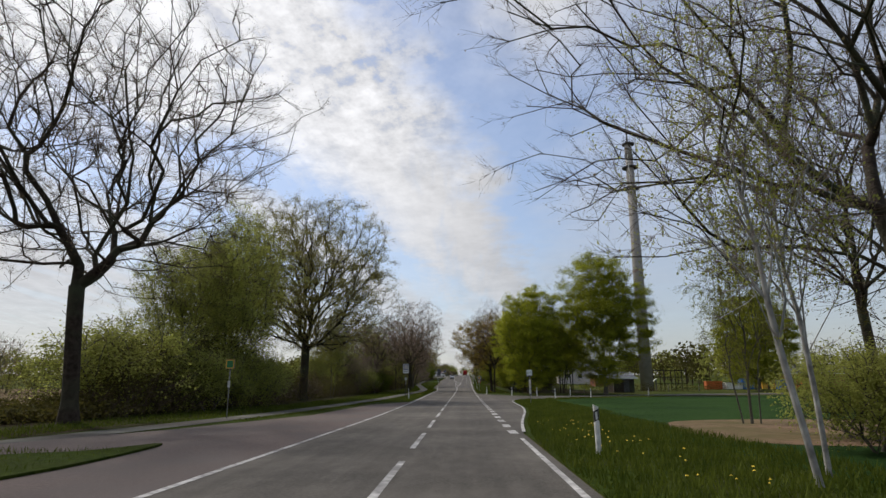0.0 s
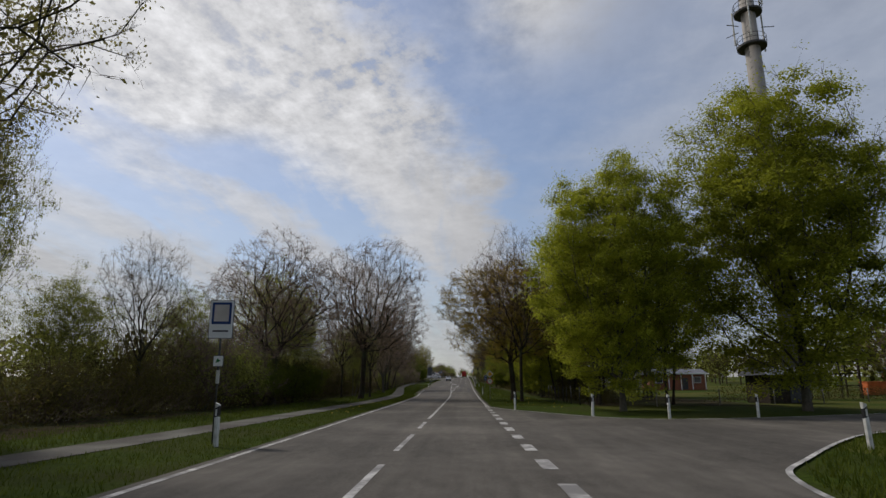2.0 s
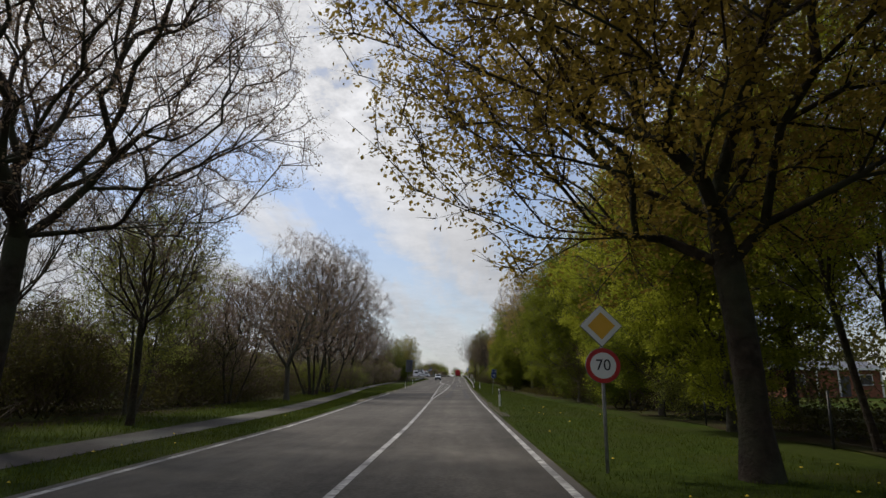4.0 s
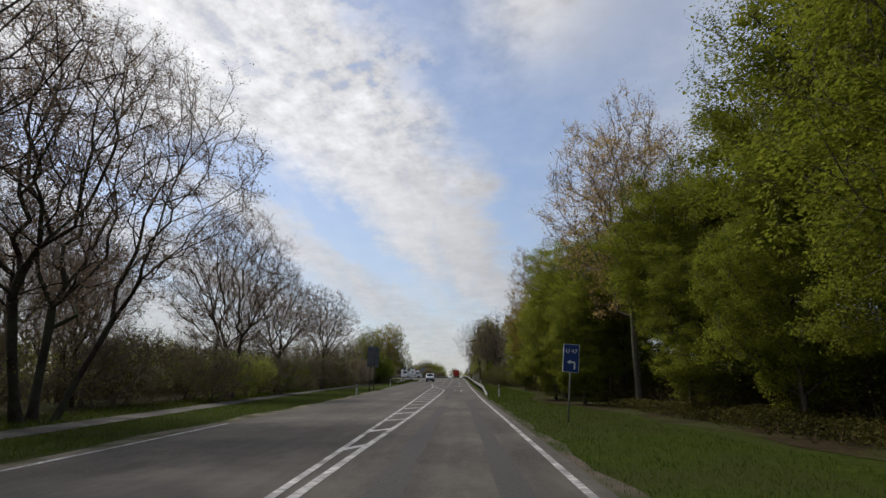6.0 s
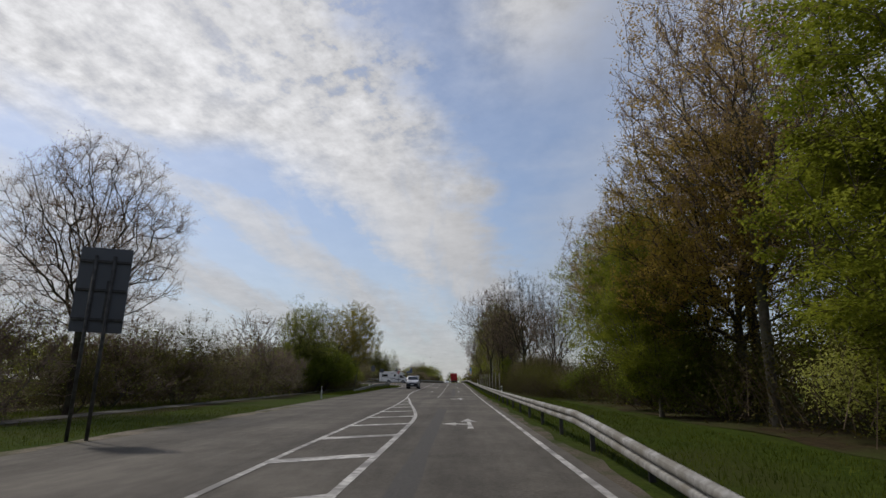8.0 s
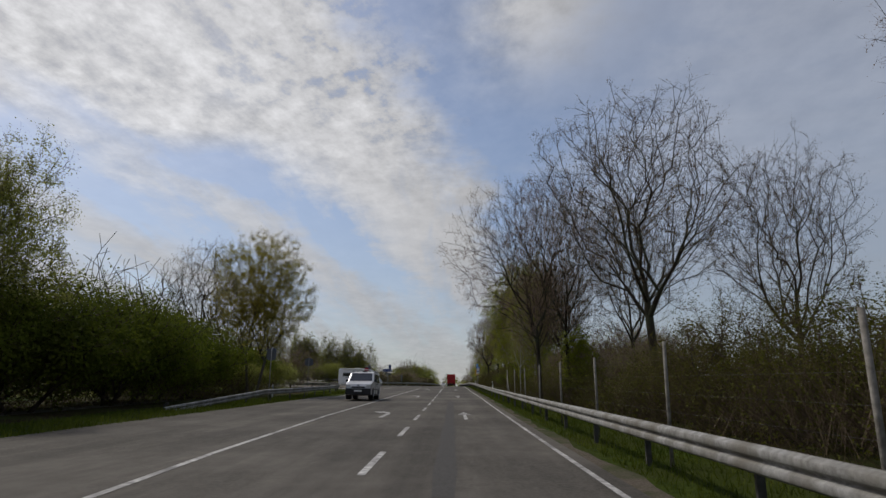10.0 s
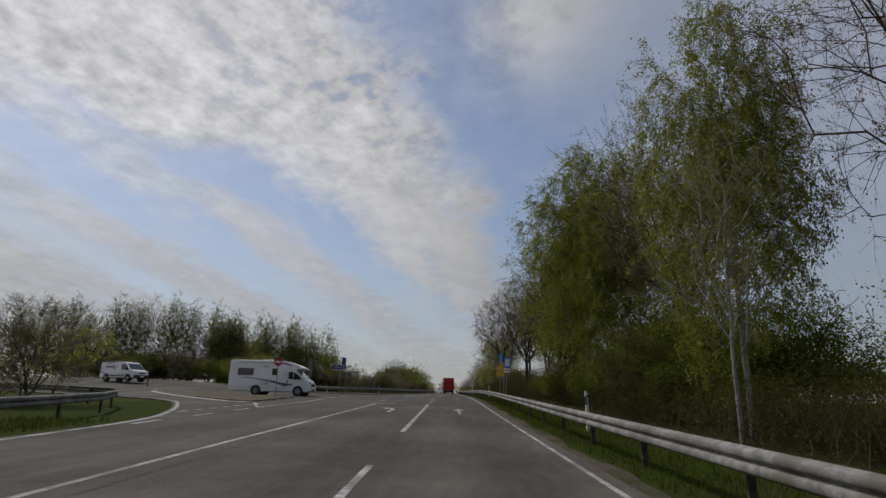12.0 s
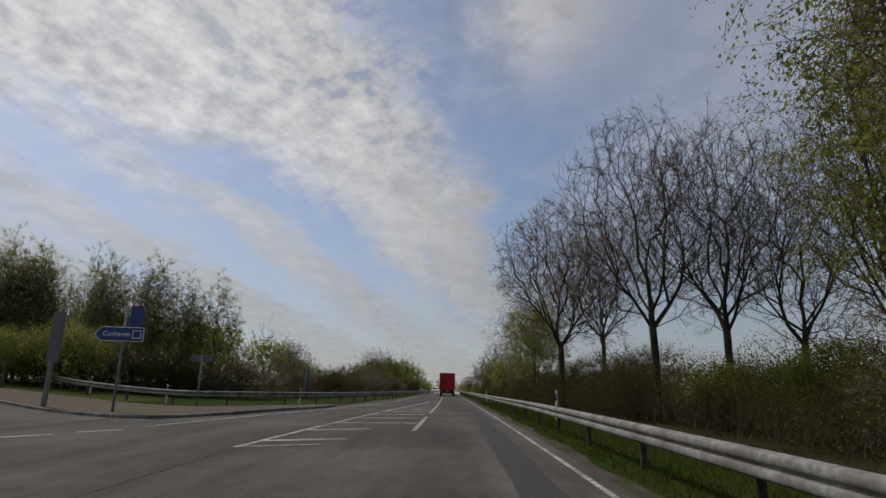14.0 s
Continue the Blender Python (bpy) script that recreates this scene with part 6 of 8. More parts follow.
def build_house(name, label, x, y, w, d, wall_h, roof_h, wall, roof, turn=0, windows=(), doors=()):
    h = thing(name, label, "house", at=pose(x, y, 0, 0, 0, turn))
    wl = part("wall", bm_box(0, 0, wall_h / 2 - 0.05, w, d, wall_h + 0.1, 0.02), wall, h)
    part("roof", bm_prism([(-d / 2 - 0.5, wall_h - 0.12), (d / 2 + 0.5, wall_h - 0.12), (0.6, wall_h + roof_h), (-0.6, wall_h + roof_h)], "x", -w / 2 - 0.4, w / 2 + 0.4), roof, h)
    part("eaves_board", bm_box(0, -d / 2 - 0.52, wall_h - 0.02, w + 0.8, 0.05, 0.24), M_SIGNW, h, "white eaves board")
    for wx, wz, ww, wh in windows:
        f = part("window", bm_box(wx, -d / 2 - 0.01, wz, ww, 0.08, wh, 0.01), M_SIGNW, h)
        part("pane", bm_box(wx, -d / 2 - 0.04, wz, ww - 0.14, 0.04, wh - 0.14), M_DARKGLASS, f)
        part("sill", bm_box(wx, -d / 2 - 0.08, wz - wh / 2 - 0.03, ww + 0.1, 0.16, 0.05), M_KERB, f)
    for wx, ww, wh in doors:
        part("door", bm_box(wx, -d / 2 - 0.01, wh / 2, ww, 0.08, wh, 0.01), M_POST, h)
    return h


build_tower()
brickhouse = build_house("brick_building", "low red-brick building with white posts and grey roof", 38.8, 168, 9.6, 7, 2.8, 0.9, M_BRICK, M_ROOF, 0, ((3.2, 1.7, 1.3, 1.1), (-3.6, 1.7, 1.2, 1.1)), ((1.0, 1.0, 2.05),))
for px in (-4.4, -2.0, 0.2, 2.2, 4.5):
    part("porch_post", bm_box(px, -3.9, 1.38, 0.14, 0.14, 2.8, 0.02), M_SIGNW, brickhouse, "white porch post")
build_house("pale_house", "pale rendered house behind the trees", 38, 203, 18, 9, 4.6, 3.0, M_RENDER, M_ROOF, 4, ((-6, 2.4, 1.4, 1.3), (-2, 2.4, 1.4, 1.3), (3, 2.4, 1.4, 1.3), (6.5, 2.4, 1.4, 1.3)))
build_house("long_barn", "long low barn with weathered grey roof", 82, 150, 30, 10, 3.0, 2.4, M_BRICK, M_ROOF, 12)
build_house("garden_shed", "dark wooden shed under the trees", 24.8, 101, 3.4, 3.0, 2.2, 0.5, M_BARK, M_ROOF, 8, (), ((0.4, 0.9, 1.9),))
build_house("far_farmhouse", "far brick farmhouse beyond the field", -95, 240, 20, 10, 4.2, 4.2, M_BRICK, M_ROOF, 20, ((-5, 2.2, 1.4, 1.4), (4, 2.2, 1.4, 1.4)))

rack = thing("climbing_frame", "dark timber climbing frame in the yard", "play equipment", at=pose(37.5, 117, 0))
for a in (-3, -1, 1, 3):
    for b in (-1.2, 1.2):
        part("post", bm_box(a, b, 1.9, 0.14, 0.14, 3.9, 0.01), M_BARK, rack)
for z in (1.2, 2.4, 3.6):
    for b in (-1.2, 1.2):
        part("rail", bm_box(0, b + 0.09, z, 6.4, 0.06, 0.12), M_BARK, rack)
slide = thing("slide", "pale slide leaning in the yard", "slide", at=pose(33.2, 114, 0))
part("chute", bm_prism([(-1.6, 0.05), (-1.4, 0.0), (1.3, 2.0), (1.3, 2.14)], "y", -0.3, 0.3), M_SIGNW, slide)
part("support", bm_box(1.2, 0, 1.0, 0.1, 0.5, 2.0), M_POST, slide)
for i, (x, y, mt, s) in enumerate(((50, 128, M_ORANGE, (3.0, 2.0, 1.5)), (57, 129, M_BLUEBOX, (2.4, 2.2, 2.0)), (61.5, 130, M_SIGNYEL, (2.6, 2.2, 2.1)), (65.5, 131, M_BLUEBOX, (2.0, 2.2, 1.8)), (53.5, 127.5, M_SIGNW, (3.6, 1.8, 1.2)), (72, 133, M_ORANGE, (5.5, 2.2, 1.7)))):
    c = thing("container", ("orange", "blue", "yellow", "blue", "white", "long orange")[i] + " steel container standing in the yard", "container", "yard containers", at=pose(x, y, 0, 0, 0, -8 + 5 * i))
    part("body", bm_box(0, 0, s[2] / 2 - 0.02, s[0], s[1], s[2], 0.04), mt, c)
    part("rim", bm_box(0, 0, s[2] + 0.02, s[0] + 0.12, s[1] + 0.12, 0.1, 0.02), mt, c)
    n = int(s[0] / 0.5)
    for k in range(n):
        part("rib", bm_box(-s[0] / 2 + (k + 0.5) * s[0] / n, -s[1] / 2 - 0.03, s[2] / 2, 0.08, 0.07, s[2] * 0.9), mt, c)


# ---- roadside furniture ----
def make_delineator():
    t = thing("delineator_post", "white plastic delineator post with black band", "delineator", "delineator posts")
    sec = [(-0.06, 0.035), (-0.045, -0.04), (0.0, -0.055), (0.045, -0.04), (0.06, 0.035)]
    part("post", bm_prism(sec, "z", -0.1, 0.70, 0.006), M_WHITEPL, t)
    bm = bm_prism(sec, "z", 0.70, 0.92)
    for v in bm.verts:
        v.co.x *= 1.012
        v.co.y *= 1.012
        v.co.z += v.co.x * 0.6
    part("black_band", bm, M_BLACK, t, "slanted black band")
    bm = bm_prism(sec, "z", 0.92, 1.06, 0.004)
    for v in bm.verts:
        if v.co.z > 1.0:
            v.co.z -= 0.05 + v.co.x * 0.5
        elif v.co.z < 0.95:
            v.co.z += v.co.x * 0.6
    part("cap", bm, M_WHITEPL, t)
    part("reflector", bm_box(0, -0.062, 0.80, 0.045, 0.008, 0.16, 0.002), M_LAMPGLASS, t)
    return t


post0 = make_delineator()
spots = [(2.85, 13.8), (3.0, 88.0), (5.9, 79.8), (8.9, 78.3), (13.2, 79.4), (9.35, 65.6), (13.75, 69.3), (22.9, 79.3), (-5.95, 65.6), (3.5, 199.5), (2.55, 137.5), (-8.6, 201.2), (-13.2, 296.0), (4.5, 318.6), (4.55, 369.5), (4.4, 414), (-11.0, 251), (-22.5, 382.5), (-15.6, 378.0), (-9.6, 384.0), (4.1, 253)]
for i, (x, y) in enumerate(spots):
    m = pose(x, y, -0.03, 0, ((i * 37) % 5 - 2) * 0.7, ((i * 53) % 9 - 4) * 2.0)
    if x > 4.3 and y > 300:
        m = m @ Matrix.Diagonal((1, 1, 1.22, 1))
    if i == 0:
        post0.matrix_basis = m
    else:
        copy_thing(post0, m)


def pole(parent, h, x=0.0, y=0.0, r=0.027, mat_=None):
    return part("pole", bm_cyl((x, y, -0.15), (x, y, h), r, seg=12), mat_ or M_GALV, parent, smooth=True)


def panel(parent, w, h, z, material, name="panel", edge=M_SIGNGREY, x=0.0, y=-0.05, corner=0.03):
    """A sign face with rounded corners, its grey rim and back behind it."""
    def rounded(ww, hh, c):
        o = []
        for cx, cz, a0 in ((ww / 2 - c, hh / 2 - c, 0), (-ww / 2 + c, hh / 2 - c, 90), (-ww / 2 + c, -hh / 2 + c, 180), (ww / 2 - c, -hh / 2 + c, 270)):
            for k in range(4):
                a = radians(a0 + 30 * k)
                o.append((x + cx + c * math.cos(a), z + cz + c * math.sin(a)))
        return o
    b = part(name, bm_prism(rounded(w, h, corner), "y", y, y + 0.035), edge, parent)
    part("face", bm_prism(rounded(w - 0.025, h - 0.025, corner), "y", y - 0.006, y), material, b)
    return b


def shape(parent, pts, z, material, name="symbol", y=-0.062, x=0.0):
    return part(name, bm_prism([(x + u, z + v) for u, v in pts], "y", y - 0.004, y), material, parent)


def text(parent, words, size, x, z, material, y=-0.068, name="lettering"):
    cu = bpy.data.curves.new(name, "FONT")
    cu.body, cu.size, cu.align_x, cu.align_y, cu.extrude = words, size, "CENTER", "CENTER", 0.002
    ob = bpy.data.objects.new(name, cu)
    scene.collection.objects.link(ob)
    me = bpy.data.meshes.new_from_object(ob)
    bpy.data.objects.remove(ob)
    me.materials.append(material)
    o = new(name, me)
    o.matrix_basis = pose(x, y, z, 90, 0, 0)
    o.parent = parent
    return o


def ring(r0, r1, n=32):
    return [(r1 * math.cos(2 * math.pi * k / n), r1 * math.sin(2 * math.pi * k / n)) for k in range(n)]


def disc(r, n=32):
    return ring(0, r, n)


# bus stop on the right: white plate with a green H, pole with pale bands
bs = thing("bus_stop_sign", "bus stop sign with green letter on a banded pole", "sign", at=pose(5.08, 49.0, 0, 0, -1.5, -4))
pole(bs, 2.3, r=0.03)
b = panel(bs, 0.44, 0.50, 2.33, M_SIGNW, corner=0.02)
shape(b, disc(0.17), 2.35, M_SIGNGREEN, "green_disc")
shape(b, disc(0.145), 2.35, M_SIGNW, "white_disc", y=-0.066)
text(b, "H", 0.26, 0, 2.35, M_SIGNGREEN, y=-0.074)
shape(b, [(-0.16, -0.03), (0.16, -0.03), (0.16, 0.03), (-0.16, 0.03)], 2.13, M_SIGNGREY, "text_bar")
for z in (0.92, 1.30, 1.66):
    part("timetable_case", bm_box(0, -0.04, z, 0.16, 0.05, 0.33, 0.01), M_RENDER, bs, "cream timetable case")
    part("clamp", bm_box(0, -0.01, z - 0.18, 0.12, 0.08, 0.03), M_BLACK, bs)
# bus stop on the left with its timetable board
bl = thing("bus_stop_board", "tall bus stop post with framed timetable board", "sign", at=pose(-6.35, 66.4, 0, 0, 0, 4))
pole(bl, 3.6, r=0.028, mat_=M_POST)
b = panel(bl, 0.62, 1.0, 3.1, M_SIGNW, edge=M_SIGNGREY, corner=0.02)
shape(b, [(-0.25, -0.13), (0.25, -0.13), (0.25, 0.44), (-0.25, 0.44)], 3.1, M_SIGNBLUE, "blue_field")
shape(b, [(-0.19, -0.06), (0.19, -0.06), (0.19, 0.38), (-0.19, 0.38)], 3.1, M_RENDER, "pale_field", y=-0.067)
shape(b, [(-0.2, -0.33), (0.2, -0.33), (0.2, -0.29), (-0.2, -0.29)], 3.1, M_BLACK, "text_bar")
panel(bl, 0.26, 0.28, 2.02, M_SIGNW, "small_plate", corner=0.01)
shape(bl, [(-0.06, -0.05), (0.07, 0.0), (-0.02, 0.07)], 2.02, M_SIGNGREEN, "green_symbol")
part("case", bm_box(0.02, -0.05, 1.62, 0.08, 0.05, 0.34, 0.01), M_WHITEPL, bl)
b2 = thing("bus_stop_post", "slim bus stop post with yellow-rimmed green plate and small white case", "sign", at=pose(-10.8, 28.2, 0))
pole(b2, 2.6, r=0.025)
panel(b2, 0.40, 0.42, 2.4, M_SIGNYEL, corner=0.02)
shape(b2, [(-0.15, -0.16), (0.15, -0.16), (0.15, 0.16), (-0.15, 0.16)], 2.4, M_SIGNGREEN, "green_field")
part("timetable_case", bm_box(0, -0.04, 1.5, 0.11, 0.05, 0.30, 0.01), M_WHITEPL, b2)
# priority road and speed limit
pr = thing("traffic_sign", "priority road diamond above a round 70 limit sign", "sign", at=pose(2.42, 109.8, 0))
pole(pr, 2.65, r=0.03)
dia = lambda r: [(0, -r), (r, 0), (0, r), (-r, 0)]
b = part("diamond", bm_prism([(u, 2.34 + v) for u, v in dia(0.36)], "y", -0.05, -0.015, 0.01), M_SIGNGREY, pr)
shape(b, dia(0.345), 2.34, M_SIGNW, "white_border", y=-0.052)
shape(b, dia(0.23), 2.34, M_SIGNYEL, "yellow_field", y=-0.058)
c = part("round_sign", bm_prism([(u, 1.68 + v) for u, v in disc(0.29)], "y", -0.05, -0.015), M_SIGNGREY, pr)
shape(c, disc(0.285), 1.68, M_SIGNRED, "red_ring", y=-0.052)
shape(c, disc(0.215), 1.68, M_SIGNW, "white_field", y=-0.058)
text(c, "70", 0.26, 0, 1.68, M_BLACK, y=-0.066)
# diversion sign U 47
u = thing("diversion_sign", "blue diversion sign U 47 with bent white arrow", "sign", at=pose(3.86, 169.6, 0, 0, 5, 0))
pole(u, 2.5, r=0.03)
b = panel(u, 0.56, 0.98, 2.18, M_SIGNBLUE, edge=M_SIGNW)
text(b, "U 47", 0.21, 0, 2.42, M_SIGNW)
shape(b, [(0.10, -0.20), (0.15, -0.20), (0.15, 0.02), (0.10, 0.07), (-0.02, 0.07), (-0.02, 0.12), (-0.15, 0.045), (-0.02, -0.03), (-0.02, 0.02), (0.08, 0.02), (0.10, 0.0)], 2.0, M_SIGNW, "arrow")
# big direction board seen from behind
bd = thing("direction_board", "large dark grey back of a direction board", "sign", at=pose(-9.12, 214.4, 0, 0, 1.5, 14))
for k in (-0.22, 0.22):
    part("pole", bm_cyl((k, 0.05, -0.2), (k, 0.05, 4.6), 0.045, seg=10), M_POST, bd, smooth=True)
part("board", bm_prism([(-0.62, 2.62), (0.62, 2.62), (0.62, 4.82), (-0.62, 4.82)], "y", 0.1, 0.14, 0.01), M_SIGNGREY, bd)
for k in (2.95, 3.7, 4.45):
    part("cross_rail", bm_box(0, 0.07, k, 1.2, 0.05, 0.06), M_POST, bd)
part("fixing_strip", bm_box(0.18, 0.085, 3.4, 0.14, 0.03, 1.1), M_POST, bd)
# a second small sign back on the left, before the junction
for x, y, w, h, z in ((-11.9, 301.5, 0.7, 0.7, 2.75), (-12.0, 291.0, 0.6, 0.9, 3.0)):
    s = thing("sign_back", "grey back of a road sign on its pole", "sign", at=pose(x, y, 0, 0, 0, 8))
    pole(s, z + h / 2)
    part("plate", bm_prism([(-w / 2, z - h / 2 + 0.12), (0, z - h / 2), (w / 2, z - h / 2 + 0.12), (w / 2, z + h / 2 - 0.12), (0, z + h / 2), (-w / 2, z + h / 2 - 0.12)], "y", 0.04, 0.07, 0.006), M_SIGNGREY, s)
# police sign with arrow plate
po = thing("information_sign", "blue and white police information sign with arrow plate", "sign", at=pose(3.60, 338.4, -0.1, 0, 3, -6))
pole(po, 2.95)
b = panel(po, 0.42, 0.64, 2.82, M_SIGNSKY)
shape(b, [(-0.14, -0.22), (0.14, -0.22), (0.14, 0.22), (-0.14, 0.22)], 2.82, M_SIGNW, "white_field")
text(b, "Polizei", 0.085, 0, 2.86, M_BLACK, y=-0.07)
b = panel(po, 0.42, 0.32, 2.32, M_SIGNW)
shape(b, [(-0.15, -0.014), (0.07, -0.014), (0.07, -0.06), (0.15, 0), (0.07, 0.06), (0.07, 0.014), (-0.15, 0.014)], 2.32, M_BLACK, "arrow")
# yellow direction arms
y2 = thing("direction_sign", "yellow arrow-shaped direction sign on a tall pole", "sign", at=pose(3.91, 343.2, 0, 0, 1.5, -8))
pole(y2, 2.6)
b = part("arm", bm_prism([(-0.32, 2.44), (0.2, 2.44), (0.36, 2.66), (0.2, 2.88), (-0.32, 2.88)], "y", -0.05, -0.015, 0.01), M_SIGNYEL, y2)
for z, w in ((2.74, 0.36), (2.58, 0.30)):
    shape(b, [(-w / 2 - 0.04, -0.02), (w / 2 - 0.04, -0.02), (w / 2 - 0.04, 0.02), (-w / 2 - 0.04, 0.02)], z, M_SIGNGREY, "text_bar", y=-0.052)
y1 = thing("direction_signpost", "pole with two yellow direction arms and a narrow blue board", "sign", at=pose(3.84, 345.6, 0, 0, 1.5, -8))
pole(y1, 2.9)
for z in (2.52, 2.10):
    b = part("arm", bm_prism([(0.32, z - 0.19), (-0.2, z - 0.19), (-0.34, z), (-0.2, z + 0.19), (0.32, z + 0.19)], "y", -0.05, -0.015, 0.01), M_SIGNYEL, y1)
    shape(b, [(-0.18, -0.02), (0.18, -0.02), (0.18, 0.02), (-0.18, 0.02)], z, M_SIGNGREY, "text_bar", y=-0.052)
b = panel(y1, 0.30, 0.86, 3.20, M_SIGNSKY, "blue_board")
shape(b, [(-0.015, -0.3), (0.015, -0.3), (0.015, 0.3), (-0.015, 0.3)], 3.2, M_SIGNW, "stripe")
# signs on the far island
cx = thing("motorway_sign", "blue motorway direction arm with place name", "sign", at=pose(-11.9, 365.6, 0, 0, 0, 6))
pole(cx, 3.9, r=0.05)
b = part("arm", bm_prism([(-1.0, 2.82), (-0.78, 2.58), (0.72, 2.58), (0.72, 3.10), (-0.78, 3.10)], "y", -0.09, -0.04, 0.01), M_SIGNW, cx)
shape(b, [(-0.965, 2.82 - 2.84), (-0.76, 2.605 - 2.84), (0.695, 2.605 - 2.84), (0.695, 3.075 - 2.84), (-0.76, 3.075 - 2.84)], 2.84, M_SIGNBLUE, "blue_face", y=-0.094)
text(b, "Cuxhaven", 0.24, -0.22, 2.84, M_SIGNW, y=-0.104)
shape(b, [(0.33, -0.15), (0.64, -0.15), (0.64, 0.15), (0.33, 0.15)], 2.84, M_SIGNW, "number_frame", y=-0.099)
shape(b, [(0.36, -0.12), (0.61, -0.12), (0.61, 0.12), (0.36, 0.12)], 2.84, M_SIGNBLUE, "number_field", y=-0.103)
b = panel(cx, 0.44, 0.78, 3.5, M_SIGNBLUE, "blue_board", x=0.38)
tl = thing("tall_sign_back", "tall dark back of a narrow road sign on a stout post", "sign", at=pose(-15.6, 367.5, 0, 0, 0, -4))
part("post", bm_box(-0.02, 0, 0.95, 0.16, 0.14, 2.0, 0.02), M_WOODFENCE, tl)
part("board", bm_prism([(-0.24, 1.75), (0.24, 1.75), (0.24, 3.78), (-0.24, 3.78)], "y", -0.05, 0.04, 0.01), M_SIGNGREY, tl)
for x, y, w, z, h in ((-12.8, 375.3, 1.15, 2.4, 0.36), (-11.6, 394, 0.42, 1.75, 1.6)):
    s = thing("sign_back", "dark back of a direction sign on its pole", "sign", at=pose(x, y, 0, 0, 0, 4))
    pole(s, z + h / 2, r=0.04)
    part("plate", bm_prism([(-w / 2, z - h / 2), (w / 2, z - h / 2), (w / 2, z + h / 2), (-w / 2, z + h / 2)], "y", 0.04, 0.08, 0.01), M_SIGNGREY, s)
ne = thing("no_entry_sign", "round red no-entry sign on a pole on the island", "sign", at=pose(-13.05, 345.2, 0, 0, 0, 4))
pole(ne, 2.7)
part("triangle_plate", bm_prism([(-0.43, 2.96), (0.43, 2.96), (0.0, 2.2)], "y", 0.03, 0.05, 0.004), M_SIGNGREY, ne, "dark back of a triangular sign")
c = part("round_sign", bm_prism([(p, 2.6 + q) for p, q in disc(0.31)], "y", -0.05, -0.015), M_SIGNGREY, ne)
shape(c, disc(0.305), 2.6, M_SIGNRED, "red_face", y=-0.052)
shape(c, [(-0.21, -0.05), (0.21, -0.05), (0.21, 0.05), (-0.21, 0.05)], 2.6, M_SIGNW, "white_bar", y=-0.058)
for x, y in ((-30.5, 361.0), (-26.0, 379.5)):
    s = thing("kerb_post", "short dark post beside the kerb", "post", at=pose(x, y, 0))
    part("post", bm_cyl((0, 0, -0.1), (0, 0, 1.9), 0.06, seg=8), M_POST, s)


# ---- crash barriers ----
def barrier(name, label, line, spacing=4.05, dip_start=False, dip_end=False):
    """A W-beam along a plan line on driven steel posts."""
    t = thing(name, label, "crash barrier")
    t["bends"] = True
    prof = [(0.0, 0.440), (0.015, 0.448), (0.070, 0.470), (0.083, 0.486), (0.083, 0.552), (0.070, 0.568), (0.020, 0.590), (0.015, 0.600), (0.020, 0.610), (0.070, 0.632), (0.083, 0.648), (0.083, 0.714), (0.070, 0.730), (0.015, 0.752), (0.0, 0.760)]
    pts = [Vector((*p, 0)) for p in line]
    L = [0.0]
    for a, b in zip(pts, pts[1:]):
        L.append(L[-1] + (b - a).length)

    def at(s):
        i = max(0, min(len(pts) - 2, int(np.searchsorted(L, s)) - 1))
        k = (s - L[i]) / (L[i + 1] - L[i])
        d = (pts[i + 1] - pts[i]).normalized()
        return pts[i].lerp(pts[i + 1], k), d

    n = int(L[-1] / 1.0)
    vs, fs = [], []
    m = len(prof)
    for j in range(n + 1):
        s = L[-1] * j / n
        p, d = at(s)
        side = Vector((-d.y, d.x, 0))
        drop = 0.0
        if dip_start:
            drop = max(drop, 1 - s / 11.0)
        if dip_end:
            drop = max(drop, 1 - (L[-1] - s) / 11.0)
        drop = max(0.0, drop) ** 1.1 * 0.6
        for thick in (0.0, -0.007):
            for o, z in prof:
                q = p + side * (o + thick)
                vs.append((q.x, q.y, z - drop))
    for j in range(n):
        for i in range(m - 1):
            a = j * 2 * m + i
            fs.append((a, a + 1, a + 2 * m + 1, a + 2 * m))
            a += m
            fs.append((a, a + 2 * m, a + 2 * m + 1, a + 1))
        for e in (0, m - 1):
            a = j * 2 * m + e
            fs.append((a, a + 2 * m, a + 3 * m, a + m))
    ob = new("beam", mesh_from("beam", vs, fs, M_GALV, smooth=True))
    ob.parent = t
    s = 2.0
    while s < L[-1]:
        p, d = at(s)
        side = Vector((-d.y, d.x, 0))
        q = p - side * 0.10
        z1 = 0.70
        if (dip_start and s < 9) or (dip_end and L[-1] - s < 9):
            z1 = 0.32
        bm = bmesh.new()
        a = math.atan2(d.y, d.x)
        for dx, dy, sx, sy in ((0, 0, 0.055, 0.008), (-0.026, -0.045, 0.006, 0.09), (0.026, -0.045, 0.006, 0.09)):
            bmesh.ops.create_cube(bm, size=1, matrix=Matrix.Translation((q.x, q.y, (z1 - 0.2) / 2)) @ Matrix.Rotation(a, 4, "Z") @ Matrix.Translation((dx, dy, 0)) @ Matrix.Diagonal((sx, sy, z1 + 0.2, 1)))
        part("post", bm, M_POST, t)
        part("bracket", bm_box(p.x - side.x * 0.04, p.y - side.y * 0.04, min(0.6, z1 - 0.02), 0.09, 0.09, 0.12), M_POST, t)
        s += spacing
    return t


